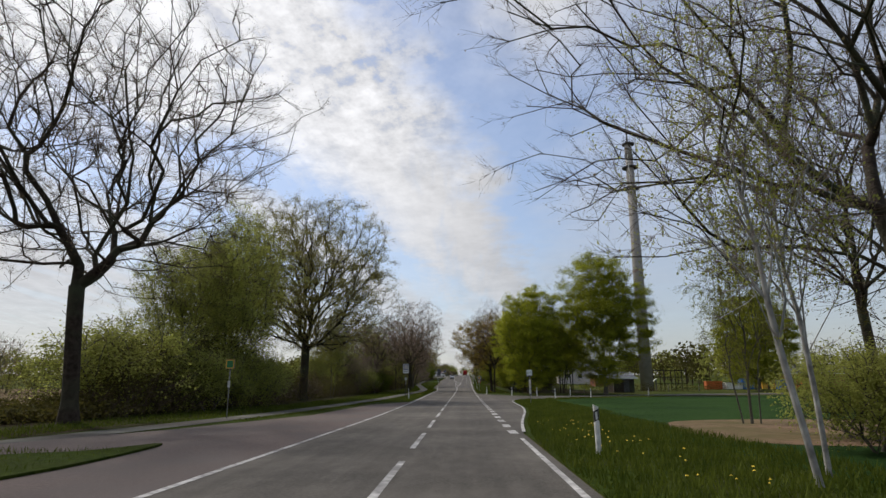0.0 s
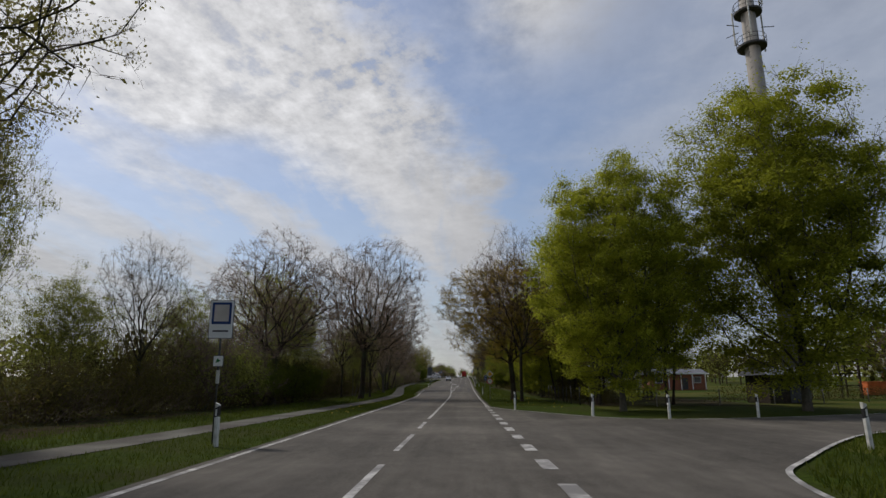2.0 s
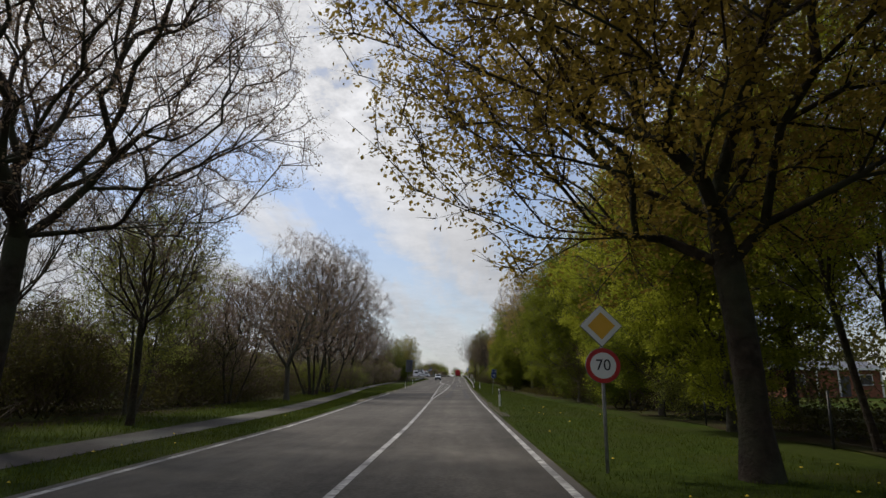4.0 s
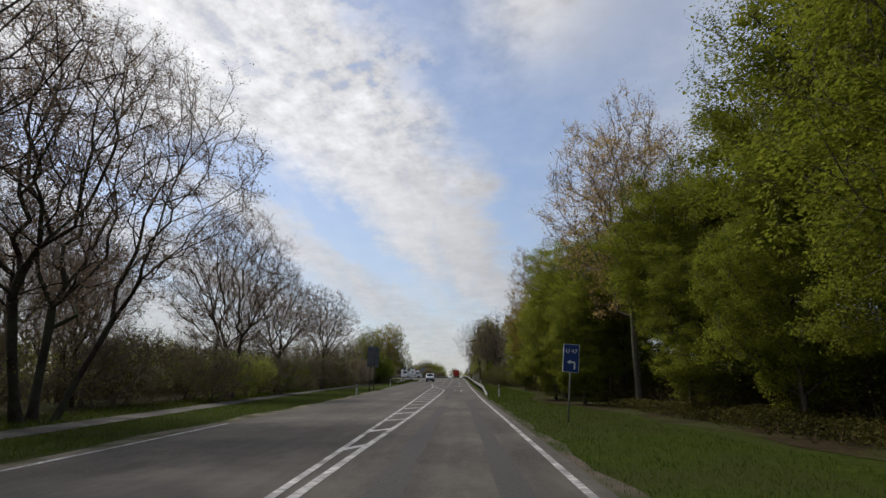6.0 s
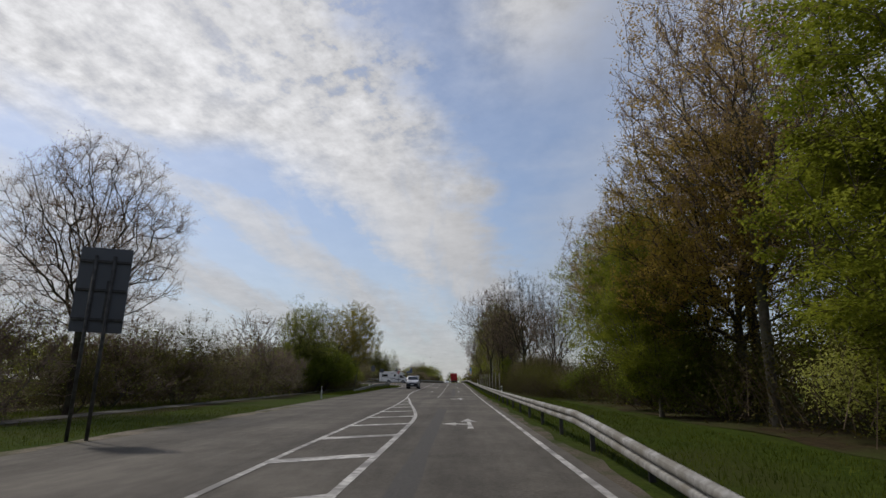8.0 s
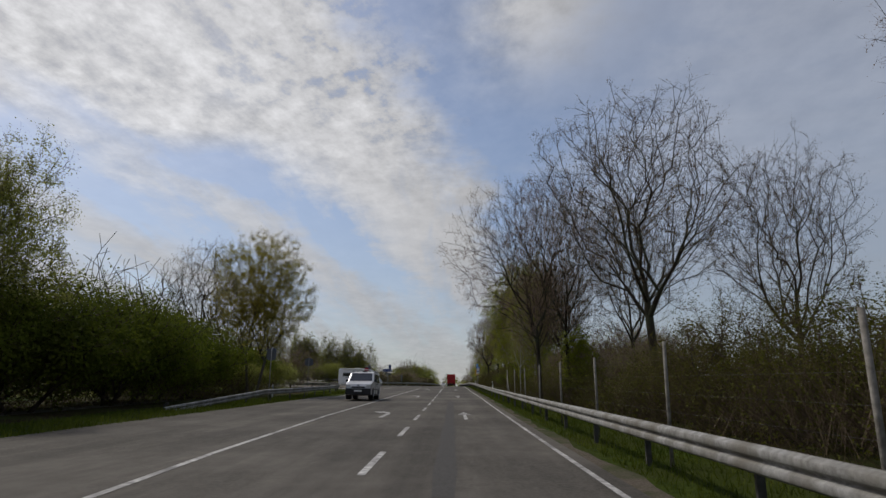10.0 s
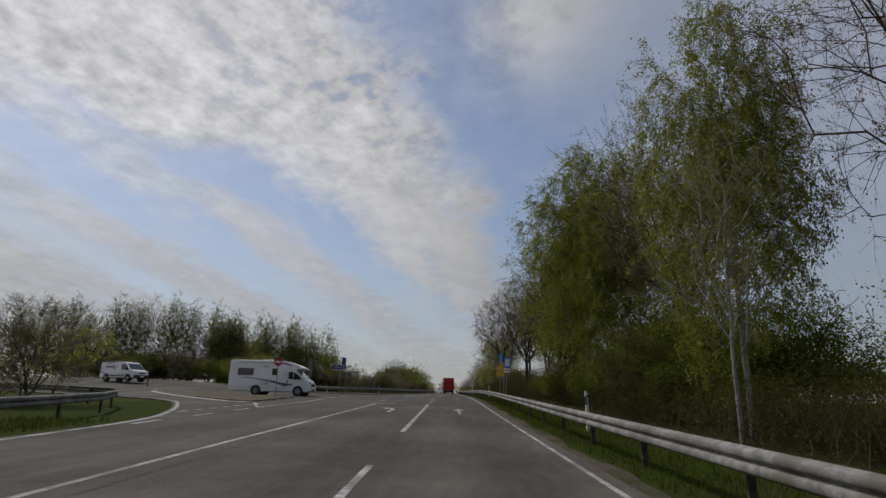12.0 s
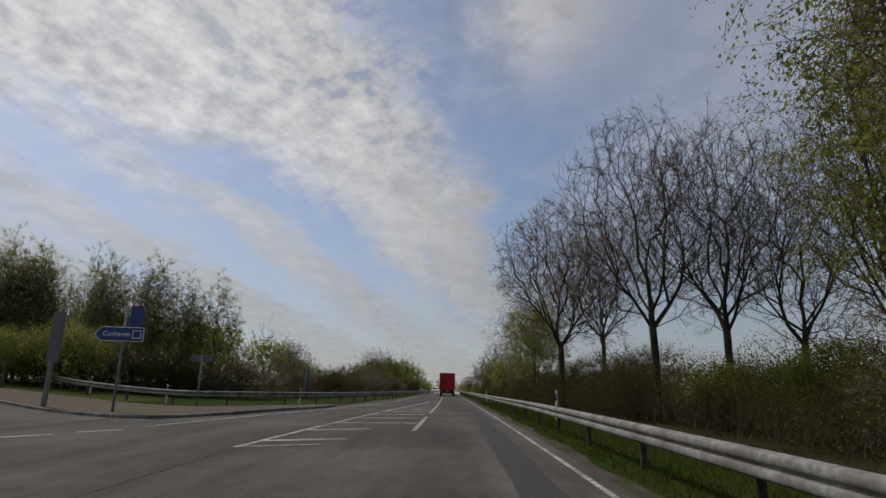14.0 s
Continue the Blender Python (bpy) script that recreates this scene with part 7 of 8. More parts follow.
barrier("crash_barrier", "long galvanised steel crash barrier beside the lane", [(2.72, 202.6), (2.72, 208), (2.80, 216), (2.98, 230), (3.3, 262), (3.45, 290), (3.45, 330), (3.25, 360), (3.25, 520)], dip_start=True)
barrier("crash_barrier", "galvanised crash barrier curving into the side road", [(-46, 348), (-30, 337.5), (-19.5, 330.2), (-16.2, 327.8), (-14.6, 325.6), (-12.9, 321.5), (-11.9, 316), (-11.3, 306), (-11.1, 296), (-11.6, 286), (-12.6, 277.5)], dip_end=True)
barrier("crash_barrier", "galvanised crash barrier along the far side of the junction", [(-4.9, 520), (-5.2, 440), (-6.2, 404), (-7.6, 388), (-9.6, 380.5), (-13.0, 375.8), (-23, 381.5), (-34, 391.5), (-60, 410)])


# ---- fences ----
def fence(name, label, pts, h, mat_, wires, r=0.05, braces=()):
    t = thing(name, label, "fence")
    t["bends"] = True
    for i, (x, y) in enumerate(pts):
        bm = bm_cyl((x, y, -0.2), (x + 0.02 * ((i * 7) % 3 - 1), y, h * (0.97 + 0.02 * (i % 3))), r, r * 0.9, 8)
        part("post", bm, mat_, t, smooth=True)
        if i in braces:
            part("brace", bm_cyl((x + 0.05, y + 1.6 * (1 if i % 2 else -1), 0.0), (x, y, h * 0.82), r * 0.8, seg=8), mat_, t, smooth=True)
    for z in wires:
        bm = bmesh.new()
        for a, b in zip(pts, pts[1:]):
            bm_cyl((a[0], a[1], z), (b[0], b[1], z), 0.0014, seg=4, bm=bm)
        part("wire", bm, M_POST, t)
    return t


fence("deer_fence", "tall wire deer fence with weathered round posts", [(3.72, 250.2), (3.76, 255.7), (3.8, 261.2), (3.84, 266.7), (3.86, 272.2), (3.88, 277.7), (3.9, 283.2), (3.92, 288.9), (3.92, 294.2)], 2.1, M_WOODFENCE, (0.3, 0.6, 0.9, 1.2, 1.5, 1.8), 0.036, (8,))
fence("garden_fence", "dark wire mesh fence in front of the lawn", [(8.4, 93.0), (8.2, 95.5), (8.0, 98), (8.1, 100.5), (8.2, 103), (8.2, 105.5), (8.3, 108), (8.4, 111), (8.5, 114), (8.6, 118), (8.8, 122), (9, 127), (9.2, 133), (9.4, 140)], 1.25, M_BLACK, (0.15, 0.4, 0.65, 0.9, 1.15), 0.035)
fence("yard_fence", "low wooden rail fence along the yard", [(13, 93.5), (18, 95.5), (23, 98), (28, 100.5), (33, 103), (39, 106), (45, 109), (52, 112), (60, 116)], 1.1, M_WOODFENCE, (0.5, 0.95), 0.05)


# ---- vehicles ----
def wheel(parent, x, y, r, w=0.21):
    s = -1 if y < 0 else 1
    e = new("wheel")
    e.parent = parent
    bm = bm_cyl((x, y - w / 2, r), (x, y + w / 2, r), r, seg=28)
    es = [ed for ed in bm.edges if abs(ed.verts[0].co.y - ed.verts[1].co.y) < 1e-5 and len(ed.link_faces) == 2]
    bmesh.ops.bevel(bm, geom=es, offset=0.03, segments=2, affect="EDGES")
    me = bpy.data.meshes.new("tyre")
    bm.to_mesh(me)
    bm.free()
    me.materials.append(M_RUBBER)
    t = new("tyre", me)
    t.parent = e
    # Dark backing plate, added to fill the gaps between the spokes.
    part("brake_disc", bm_cyl((x, y + s * (w / 2 - 0.03), r), (x, y + s * (w / 2 + 0.002), r), r * 0.66, r * 0.62, seg=24), M_SIGNGREY, e)
    bm = bm_cyl((x, y + s * (w / 2), r), (x, y + s * (w / 2 + 0.02), r), r * 0.17, r * 0.14, seg=12)
    for k in range(5):
        a = k * math.tau / 5 + 0.3
        bm_cyl((x + 0.1 * r * math.cos(a), y + s * (w / 2 + 0.004), r + 0.1 * r * math.sin(a)), (x + 0.63 * r * math.cos(a), y + s * (w / 2 + 0.004), r + 0.63 * r * math.sin(a)), r * 0.085, r * 0.12, seg=8, bm=bm)
    for k in range(20):
        a, c = k * math.tau / 20, (k + 1) * math.tau / 20
        bm_cyl((x + 0.62 * r * math.cos(a), y + s * (w / 2 + 0.004), r + 0.62 * r * math.sin(a)), (x + 0.62 * r * math.cos(c), y + s * (w / 2 + 0.004), r + 0.62 * r * math.sin(c)), r * 0.045, seg=6, bm=bm)
    part("rim", bm, M_RIM, e)
    return e


def build_vehicle(name, label, at, profile, w, belt, paint_, sides, glass, wheels, r, extras, tumble=0.12, category="van"):
    """profile: side outline (x forward, z). sides: window outlines on the flanks. glass: (x0, z0, x1, z1) panes across."""
    t = thing(name, label, category, at=at)
    top = max(z for _, z in profile)

    def half(z):
        return w / 2 * (1 - tumble * max(0.0, z - belt) / max(0.1, top - belt))

    bm = bm_prism(profile, "y", -w / 2, w / 2, 0.05)
    bmesh.ops.triangulate(bm, faces=[f for f in bm.faces if len(f.verts) > 4])
    for v in bm.verts:
        if v.co.z > belt:
            v.co.y *= half(v.co.z) / (w / 2)
        nose = max(0.0, v.co.x - (wheels[-1] + 0.25)) / max(0.2, max(x for x, _ in profile) - wheels[-1] - 0.25)
        v.co.y *= 1 - 0.09 * nose * nose
    part("body", bm, paint_, t)
    for pts in sides:
        for s in (-1, 1):
            bm = bmesh.new()
            f = bm.faces.new([bm.verts.new((x, s * (half(z) + 0.008), z)) for x, z in pts])
            r_ = bmesh.ops.extrude_face_region(bm, geom=[f])
            bmesh.ops.translate(bm, verts=[v for v in r_["geom"] if isinstance(v, bmesh.types.BMVert)], vec=(0, -s * 0.02, 0))
            bmesh.ops.recalc_face_normals(bm, faces=bm.faces)
            part("side_window", bm, M_DARKGLASS, t)
    for x0, z0, x1, z1, inset in glass:
        d = Vector((x1 - x0, 0, z1 - z0)).normalized()
        n = Vector((d.z, 0, -d.x)) * (1 if x0 > 0 or x1 > 0 else -1)
        if x0 < 0.5:
            n = Vector((-abs(n.x), 0, n.z))
        bm = bmesh.new()
        vv = []
        for o in (0.008, -0.02):
            for x, z, s in ((x0, z0, -1), (x0, z0, 1), (x1, z1, 1), (x1, z1, -1)):
                vv.append(bm.verts.new((x + n.x * o, s * (half(z) - inset), z + n.z * o)))
        for f in ((0, 1, 2, 3), (4, 5, 6, 7), (0, 1, 5, 4), (1, 2, 6, 5), (2, 3, 7, 6), (3, 0, 4, 7)):
            bm.faces.new([vv[i] for i in f])
        bmesh.ops.recalc_face_normals(bm, faces=bm.faces)
        part("windscreen", bm, M_DARKGLASS, t)
    for x in wheels:
        for s in (-1, 1):
            part("wheel_arch", bm_cyl((x, s * (w / 2 - 0.3), r + 0.02), (x, s * (w / 2 + 0.006), r + 0.02), r + 0.07, seg=24), M_BLACK, t)
            wheel(t, x, s * (w / 2 - 0.09), r)
    for nm, bx, mt in extras:
        part(nm, bm_box(*bx, 0.02 if min(bx[3:]) > 0.05 else 0.0), mt, t)
    return t


# silver people carrier coming the other way
L = 4.4
build_vehicle("minivan", "silver minivan with black bumper and small dark roof block", pose(-6.15, 296.0, 0, 0, 0, -91),
    [(0.02, 0.35), (0.0, 0.95), (0.12, 1.68), (0.35, 1.80), (1.4, 1.84), (2.3, 1.83), (2.68, 1.74), (3.34, 1.17), (3.95, 1.06), (4.22, 0.95), (4.35, 0.78), (4.38, 0.32), (4.2, 0.24), (0.15, 0.24)], 1.8, 1.05, M_SILVER,
    [[(0.35, 1.12), (1.35, 1.12), (1.35, 1.66), (0.45, 1.66)], [(1.45, 1.12), (2.35, 1.12), (2.35, 1.66), (1.45, 1.66)], [(2.45, 1.12), (3.12, 1.14), (2.66, 1.64), (2.45, 1.66)]],
    [(3.33, 1.19, 2.71, 1.72, 0.12), (0.01, 1.1, 0.1, 1.62, 0.12)], (0.85, 3.5), 0.31,
    [("front_bumper", (4.31, 0, 0.46, 0.2, 1.68, 0.40), M_BLACK), ("grille", (4.345, 0, 0.74, 0.06, 0.9, 0.10), M_BLACK), ("headlight", (4.27, 0.68, 0.80, 0.2, 0.34, 0.2), M_LAMPGLASS), ("headlight", (4.27, -0.68, 0.80, 0.2, 0.34, 0.2), M_LAMPGLASS),
     ("number_plate", (4.425, 0, 0.50, 0.02, 0.5, 0.11), M_SIGNW), ("rear_bumper", (0.03, 0, 0.42, 0.14, 1.76, 0.28), M_BLACK), ("wing_mirror", (3.05, 0.98, 1.2, 0.14, 0.2, 0.17), M_BLACK), ("wing_mirror", (3.05, -0.98, 1.2, 0.14, 0.2, 0.17), M_BLACK), ("door_seam", (2.4, 0.902, 0.9, 0.012, 0.012, 1.1), M_BLACK), ("door_seam", (1.4, 0.902, 0.9, 0.012, 0.012, 1.1), M_BLACK), ("door_seam", (2.4, -0.902, 0.9, 0.012, 0.012, 1.1), M_BLACK), ("door_seam", (1.4, -0.902, 0.9, 0.012, 0.012, 1.1), M_BLACK),
     # The box on the roof is a small dark block, not a lamp.
     ("roof_light", (2.4, 0.1, 1.87, 0.14, 0.3, 0.08), M_BLACK), ("roof_rail", (1.4, 0.74, 1.87, 2.2, 0.05, 0.05), M_BLACK), ("roof_rail", (1.4, -0.74, 1.87, 2.2, 0.05, 0.05), M_BLACK), ("side_strip", (2.1, 0.905, 0.62, 2.2, 0.02, 0.05), M_BLACK), ("side_strip", (2.1, -0.905, 0.62, 2.2, 0.02, 0.05), M_BLACK),
     ("door_handle", (2.2, 0.91, 0.98, 0.16, 0.03, 0.04), M_BLACK), ("door_handle", (1.7, 0.91, 0.98, 0.16, 0.03, 0.04), M_BLACK), ("sill", (2.2, 0, 0.27, 2.0, 1.82, 0.12), M_BLACK), ("hood_badge", (4.3, 0, 0.86, 0.04, 0.14, 0.08), M_GALV)])

# white motorhome waiting at the junction
th = radians(-1.5)
fx, fy = 5.75, -1.05
mx = -12.25 - (fx * math.cos(th) - fy * math.sin(th))
my = 348.75 - (fx * math.sin(th) + fy * math.cos(th))
mh = build_vehicle("motorhome", "white motorhome with dark side graphics, waiting at the junction", pose(mx, my, 0, 0, 0, -1.5),
    [(0.0, 0.45), (0.0, 2.62), (0.14, 2.78), (4.1, 2.78), (4.7, 2.72), (5.5, 2.48), (6.12, 2.20), (6.06, 2.12), (5.55, 2.08), (5.5, 2.0), (5.72, 1.82), (6.22, 1.36), (6.5, 1.20), (6.66, 1.02), (6.72, 0.75), (6.72, 0.42), (6.5, 0.30), (0.2, 0.36)], 2.28, 2.3, M_VANWHITE,
    [[(0.75, 1.55), (1.95, 1.55), (2.0, 1.60), (2.0, 2.07), (1.95, 2.12), (0.75, 2.12), (0.70, 2.07), (0.70, 1.60)], [(3.6, 1.58), (3.95, 1.58), (4.0, 1.64), (4.0, 2.06), (3.95, 2.12), (3.6, 2.12), (3.55, 2.06), (3.55, 1.64)], [(4.92, 1.34), (5.3, 1.28), (5.3, 1.86), (5.02, 1.90), (4.92, 1.80)], [(5.34, 1.28), (6.02, 1.28), (5.62, 1.70), (5.34, 1.85)]],
    [(6.19, 1.40, 5.56, 1.98, 0.14)], (2.3, 5.75), 0.35,
    [("roof_hatch", (2.8, 0, 2.84, 0.7, 0.6, 0.16), M_WHITEPL), ("awning", (2.6, -1.12, 2.66, 3.6, 0.12, 0.12), M_SIGNW), ("front_bumper", (6.70, 0, 0.52, 0.12, 1.86, 0.32), M_VANWHITE), ("lower_grille", (6.765, 0, 0.45, 0.02, 1.0, 0.12), M_BLACK), ("headlight", (6.50, -0.86, 1.04, 0.34, 0.22, 0.13), M_LAMPGLASS), ("headlight", (6.50, 0.86, 1.04, 0.34, 0.22, 0.13), M_LAMPGLASS), ("headlight_surround", (6.5, -0.84, 1.03, 0.40, 0.22, 0.17), M_BLACK), ("headlight_surround", (6.5, 0.84, 1.03, 0.40, 0.22, 0.17), M_BLACK),
     ("grille", (6.71, 0, 0.86, 0.06, 1.1, 0.2), M_BLACK), ("wing_mirror", (5.72, -1.24, 1.45, 0.14, 0.2, 0.32), M_BLACK), ("wing_mirror", (5.72, 1.24, 1.45, 0.14, 0.2, 0.32), M_BLACK), ("locker", (3.0, -1.145, 0.95, 0.6, 0.02, 0.3), M_WHITEPL), ("locker", (3.0, -1.125, 2.3, 0.4, 0.02, 0.22), M_WHITEPL), ("door_handle", (4.84, -1.15, 1.12, 0.06, 0.03, 0.22), M_BLACK),
     ("door_seam", (4.8, -1.142, 1.15, 0.014, 0.01, 1.5), M_GALV), ("panel_seam", (2.4, -1.142, 0.62, 4.7, 0.01, 0.014), M_GALV), ("panel_seam", (1.5, -1.142, 0.48, 0.014, 0.01, 0.24), M_GALV), ("panel_seam", (3.4, -1.142, 0.48, 0.014, 0.01, 0.24), M_GALV), ("panel_seam", (4.2, -1.142, 0.48, 0.014, 0.01, 0.24), M_GALV),
     ("skirt", (2.6, 0, 0.36, 4.6, 2.2, 0.14), M_WHITEPL), ("number_plate", (6.785, 0, 0.55, 0.02, 0.5, 0.11), M_SIGNW), ("step", (3.0, -1.1, 0.26, 0.6, 0.25, 0.06), M_BLACK), ("tail_light", (-0.01, -0.95, 0.9, 0.03, 0.12, 0.5), M_LAMPRED), ("tail_light", (-0.01, 0.95, 0.9, 0.03, 0.12, 0.5), M_LAMPRED)], tumble=0.05, category="motorhome")
for s in (-1, 1):
    bm = bm_prism([(1.1, 1.40), (2.2, 1.33), (3.6, 1.16), (4.5, 0.98), (5.2, 0.92), (5.35, 0.84), (4.6, 0.72), (4.2, 0.86), (3.4, 1.06), (2.2, 1.27), (1.15, 1.35)], "y", s * 1.14, s * 1.152)
    part("side_graphic", bm, M_SIGNGREY, mh, "dark sweeping stripe")
    bm = bm_prism([(4.2, 2.60), (4.7, 2.55), (5.2, 2.36), (5.05, 2.34), (4.65, 2.47), (4.25, 2.53)], "y", s * 1.09, s * 1.118)
    part("roof_graphic", bm, M_BLACK, mh, "dark swoosh on the roof edge")

# white panel van on the joining road
build_vehicle("panel_van", "white panel van with roof rack on the joining road", pose(-37.5, 366.0, 0.0, 0, 0, -22),
    [(0.0, 0.4), (0.0, 1.9), (0.1, 2.0), (3.4, 2.0), (3.75, 1.88), (4.45, 1.22), (5.05, 1.05), (5.15, 0.75), (5.15, 0.38), (0.1, 0.34)], 1.95, 1.15, M_VANWHITE,
    [[(3.1, 1.2), (4.25, 1.18), (3.72, 1.76), (3.1, 1.78)]], [(4.45, 1.24, 3.78, 1.86, 0.12)], (1.0, 4.2), 0.33,
    [("front_bumper", (5.14, 0, 0.5, 0.12, 1.9, 0.32), M_BLACK), ("headlight", (5.02, -0.72, 0.92, 0.18, 0.3, 0.18), M_LAMPGLASS), ("headlight", (5.02, 0.72, 0.92, 0.18, 0.3, 0.18), M_LAMPGLASS), ("grille", (5.14, 0, 0.85, 0.04, 0.8, 0.14), M_BLACK), ("wing_mirror", (3.95, -1.08, 1.3, 0.15, 0.2, 0.24), M_BLACK), ("wing_mirror", (3.95, 1.08, 1.3, 0.15, 0.2, 0.24), M_BLACK),
     ("roof_rack", (1.8, -0.75, 2.12, 3.2, 0.06, 0.06), M_GALV), ("roof_rack", (1.8, 0.75, 2.12, 3.2, 0.06, 0.06), M_GALV), ("rack_bar", (0.6, 0, 2.08, 0.06, 1.5, 0.06), M_GALV), ("rack_bar", (2.9, 0, 2.08, 0.06, 1.5, 0.06), M_GALV), ("text_bar", (1.5, -0.98, 1.5, 1.3, 0.01, 0.14), M_GALV), ("side_strip", (2.4, -0.98, 0.6, 2.6, 0.02, 0.08), M_BLACK), ("number_plate", (5.205, 0, 0.5, 0.02, 0.5, 0.11), M_SIGNW)])

# red lorry far ahead
lo = thing("lorry", "red tarpaulin lorry seen from behind, far ahead", "lorry", at=pose(-0.1, 446, 0, 0, 0, 90))
part("box", bm_box(4.2, 0, 2.35, 8.4, 2.5, 2.7, 0.05), M_TRUCKRED, lo)
part("rear_frame", bm_box(-0.02, 0, 2.35, 0.06, 2.54, 2.74, 0.02), M_SIGNRED, lo)
for k in (-0.62, 0.62):
    part("rear_door", bm_box(-0.06, k, 2.35, 0.03, 1.18, 2.55, 0.01), M_TRUCKRED, lo)
part("rear_bar", bm_box(-0.03, 0, 3.1, 0.06, 2.3, 0.06), M_SIGNGREY, lo)
part("chassis", bm_box(4.4, 0, 0.85, 8.6, 1.0, 0.28), M_BLACK, lo)
part("rear_bumper", bm_box(0.05, 0, 0.62, 0.12, 2.4, 0.22), M_BLACK, lo)
for k in (-0.95, 0.95):
    part("tail_light", bm_box(-0.02, k, 0.85, 0.05, 0.4, 0.14), M_LAMPRED, lo)
part("number_plate", bm_box(-0.03, 0, 0.86, 0.02, 0.5, 0.11), M_SIGNYEL, lo)
part("cab", bm_box(9.6, 0, 1.9, 2.0, 2.45, 2.6, 0.1), M_TRUCKRED, lo)
for x in (1.6, 2.9, 9.4):
    for s in (-1, 1):
        wheel(lo, x, s * 1.05, 0.5, 0.3)
# small far car beyond
build_vehicle("far_car", "white car coming from far along the road", pose(-3.6, 520, 0, 0, 0, -90),
    [(0.0, 0.35), (0.05, 0.85), (0.5, 1.4), (2.3, 1.45), (3.1, 0.98), (4.0, 0.85), (4.15, 0.6), (4.1, 0.3), (0.1, 0.28)], 1.75, 0.95, M_VANWHITE, [[(0.6, 1.0), (2.8, 1.0), (2.2, 1.36), (0.75, 1.36)]], [(3.05, 1.02, 2.35, 1.42, 0.12)], (0.8, 3.3), 0.31, [("headlight", (4.05, 0.6, 0.7, 0.14, 0.3, 0.14), M_LAMPGLASS), ("headlight", (4.05, -0.6, 0.7, 0.14, 0.3, 0.14), M_LAMPGLASS)], category="car")


# ---- grass and flowers ----
def grass(name, label, areas, seed):
    """Tufts of grass blades, past counting."""
    rng = np.random.default_rng(seed)
    V, F, base = [], [], 0
    for y0, y1, xa, xb, n, h in areas:
        y = rng.uniform(y0, y1, n)
        t = rng.random(n)
        a = np.array([xa(q) for q in y])
        b = np.array([xb(q) for q in y])
        x = a + (b - a) * t
        hh = h * rng.uniform(0.45, 1.4, n)
        ang = rng.uniform(0, 6.28, n)
        wdt = hh * rng.uniform(0.05, 0.13, n)
        lean = rng.normal(0, 0.35, (n, 2)) * hh[:, None]
        p = np.stack([x, y, np.full(n, -0.04)], 1)
        o = np.stack([np.cos(ang) * wdt, np.sin(ang) * wdt, np.zeros(n)], 1)
        tip = p + np.stack([lean[:, 0], lean[:, 1], hh], 1)
        V.append(np.stack([p - o, p + o, tip], 1).reshape(-1, 3))
        k = base + np.arange(n)[:, None] * 3
        F.append(k + [0, 1, 2])
        base += 3 * n
    F = np.concatenate(F)
    ob = new(name, mesh_from(name, np.concatenate(V), F, L_GRASS))
    tagged(ob, label, "grass", kind="stuff")
    ob["bends"] = True


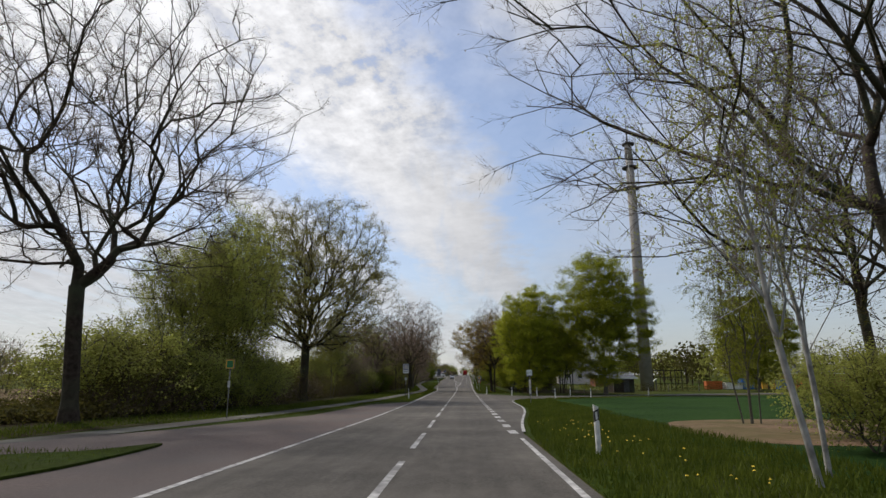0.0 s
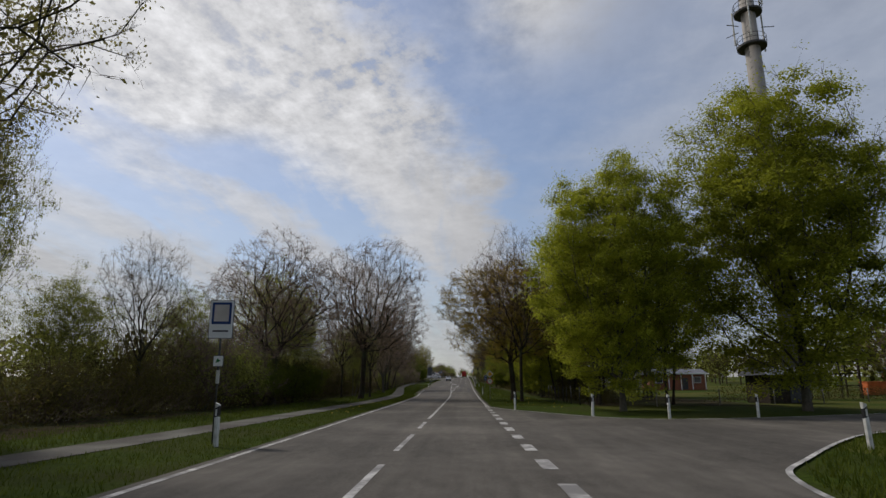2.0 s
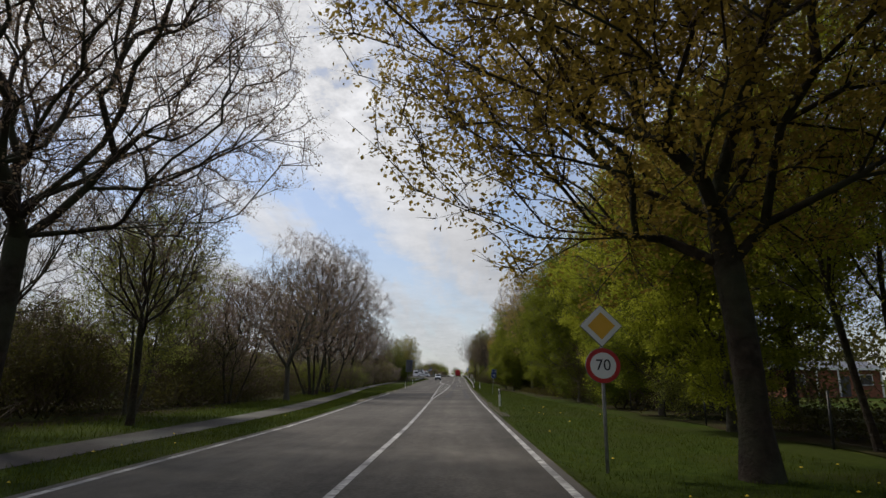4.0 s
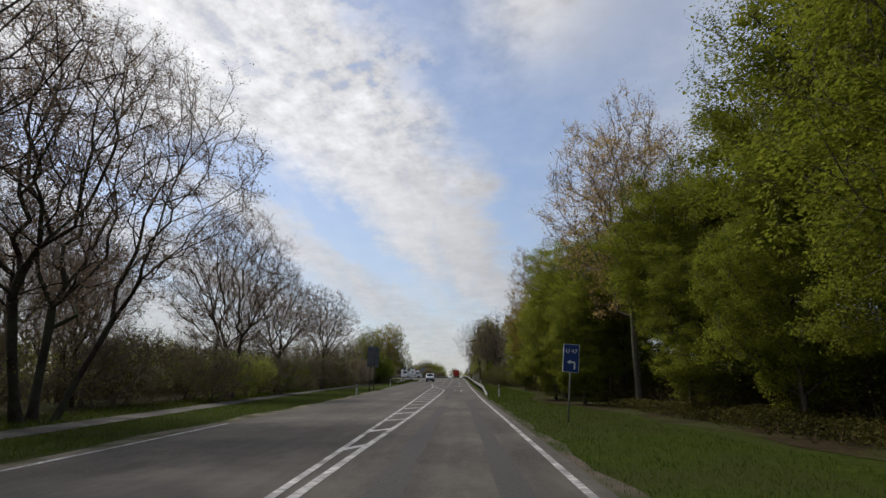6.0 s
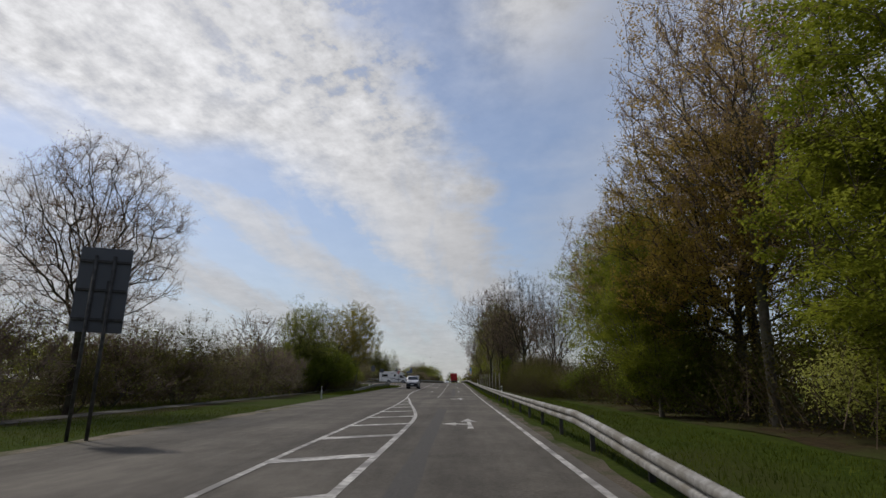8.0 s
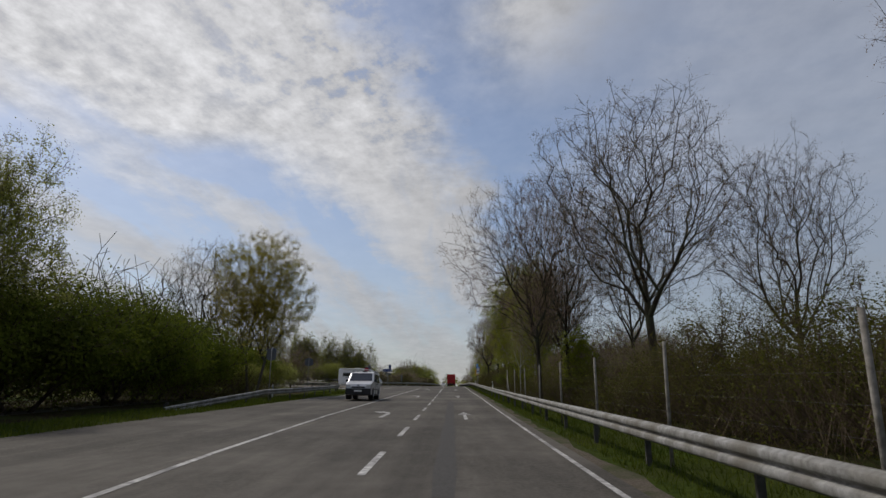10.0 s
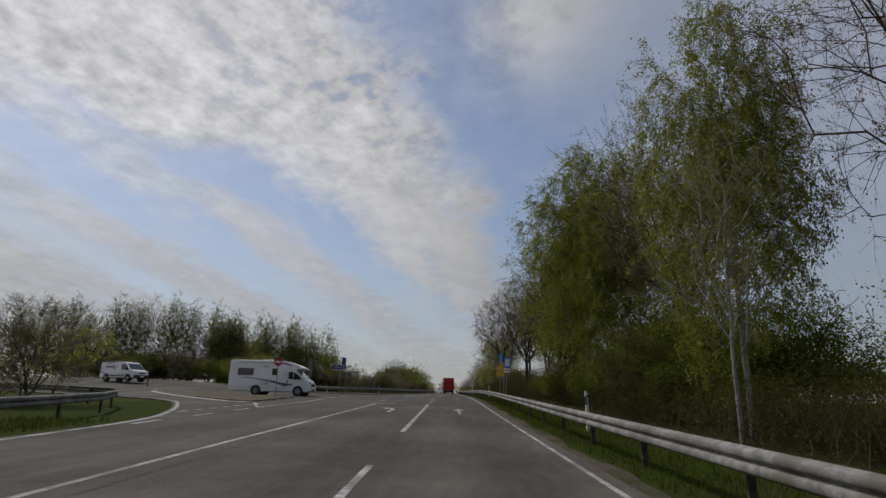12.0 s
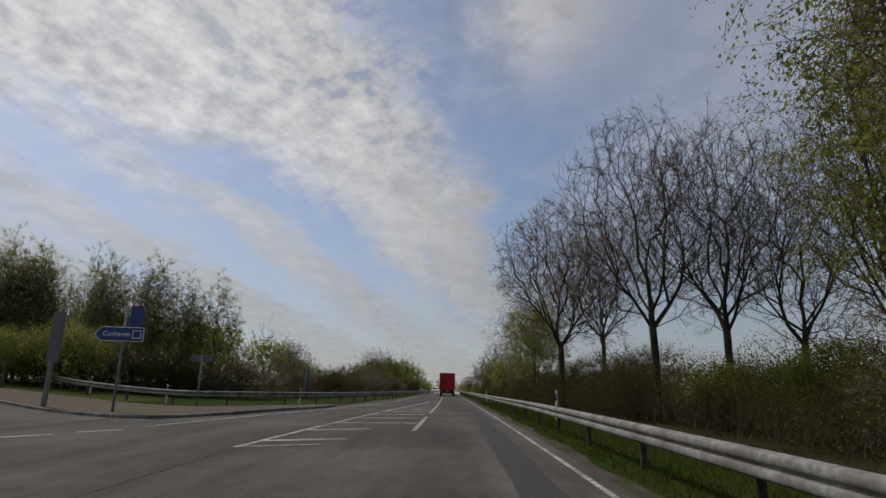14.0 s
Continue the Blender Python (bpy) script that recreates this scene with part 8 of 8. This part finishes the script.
rl = lambda d: (lambda y: lerp(RIGHT_LINE, y) + d)
ll = lambda d: (lambda y: lerp(LEFT_LINE, y) - d)
nk = [(y, x) for x, y in near_kerb]
path_at = [(y, x) for x, y in path_c]
grass("verge_grass", "tufted green grass of the road verges", (
    (4, 34, lambda y: lerp(nk, y) + 0.25 if y > 17 else lerp(RIGHT_LINE, y) + 0.3, lambda y: 7.2, 28500, 0.16),
    (34, 60, lambda y: lerp(nk, y) + 0.25, lambda y: 8.0, 15200, 0.15),
    (60, 76, lambda y: lerp(nk, y) + 0.3, lambda y: lerp(nk, y) + 4, 5700, 0.15),
    (93, 206, rl(0.35), lambda y: min(7.0, lerp(WOOD_EDGE, y) + 0.3), 76000, 0.075), (206, 250, rl(0.9), lambda y: 7.5, 26000, 0.09), (250, 400, rl(0.75), lambda y: 5.6, 52000, 0.12),
    (54, 130, lambda y: lerp(path_at, y) + 0.8, ll(0.35), 27000, 0.09), (26, 54, lambda y: lerp(path_at, y) + 0.8, lambda y: min(-7.7, lerp(path_at, y) + 1.6), 3000, 0.1), (44, 150, lambda y: -13.5, lambda y: lerp(path_at, y) - 0.85, 26000, 0.13), (130, 235, lambda y: lerp(path_at, y) + 0.85, ll(0.8), 42000, 0.09),
    (150, 280, lambda y: lerp(path_at, y) - 4.0, lambda y: lerp(path_at, y) - 0.85, 26000, 0.15), (5, 44, lambda y: -15.5, lambda y: -12.9 if y < 24 else lerp(path_at, y) - 0.9, 9500, 0.16), (4, 14, lambda y: -10.4, lambda y: -7.3, 2600, 0.14),
    (262, 318, lambda y: -13.5, lambda y: -10.4, 11400, 0.18)), 29)


def dandelions(name, label, areas, seed):
    rng = np.random.default_rng(seed)
    V, F, S, base = [], [], [], 0
    for xa, xb, y0, y1, n in areas:
        for _ in range(n):
            x, y, z, r = rng.uniform(xa, xb), rng.uniform(y0, y1), rng.uniform(0.06, 0.16), rng.uniform(0.02, 0.036)
            ring_ = [(x + r * math.cos(k * 1.047), y + r * math.sin(k * 1.047), z) for k in range(6)] + [(x, y, z + 0.02), (x, y, -0.05)]
            V += ring_
            F += [(base + k, base + (k + 1) % 6, base + 6) for k in range(6)]
            stem = [(x - 0.003, y, z), (x + 0.003, y, z), (x, y, -0.05)]
            S += stem
            base += 8
    MI = [0] * len(F) + [1] * (len(S) // 3)
    F += [(base + 3 * k, base + 3 * k + 1, base + 3 * k + 2) for k in range(len(S) // 3)]
    ob = new(name, mesh_from(name, V + S, F, [M_DANDELION, L_GRASS], MI))
    tagged(ob, label, "flowers", kind="stuff")
    ob["bends"] = True


dandelions("dandelions", "yellow dandelions in the verge grass", ((2.6, 4.6, 9, 24, 55), (2.4, 6.5, 95, 135, 30), (-7.0, -5.6, 80, 125, 25), (3, 6, 85, 95, 10)), 31)

lay_on_rise()
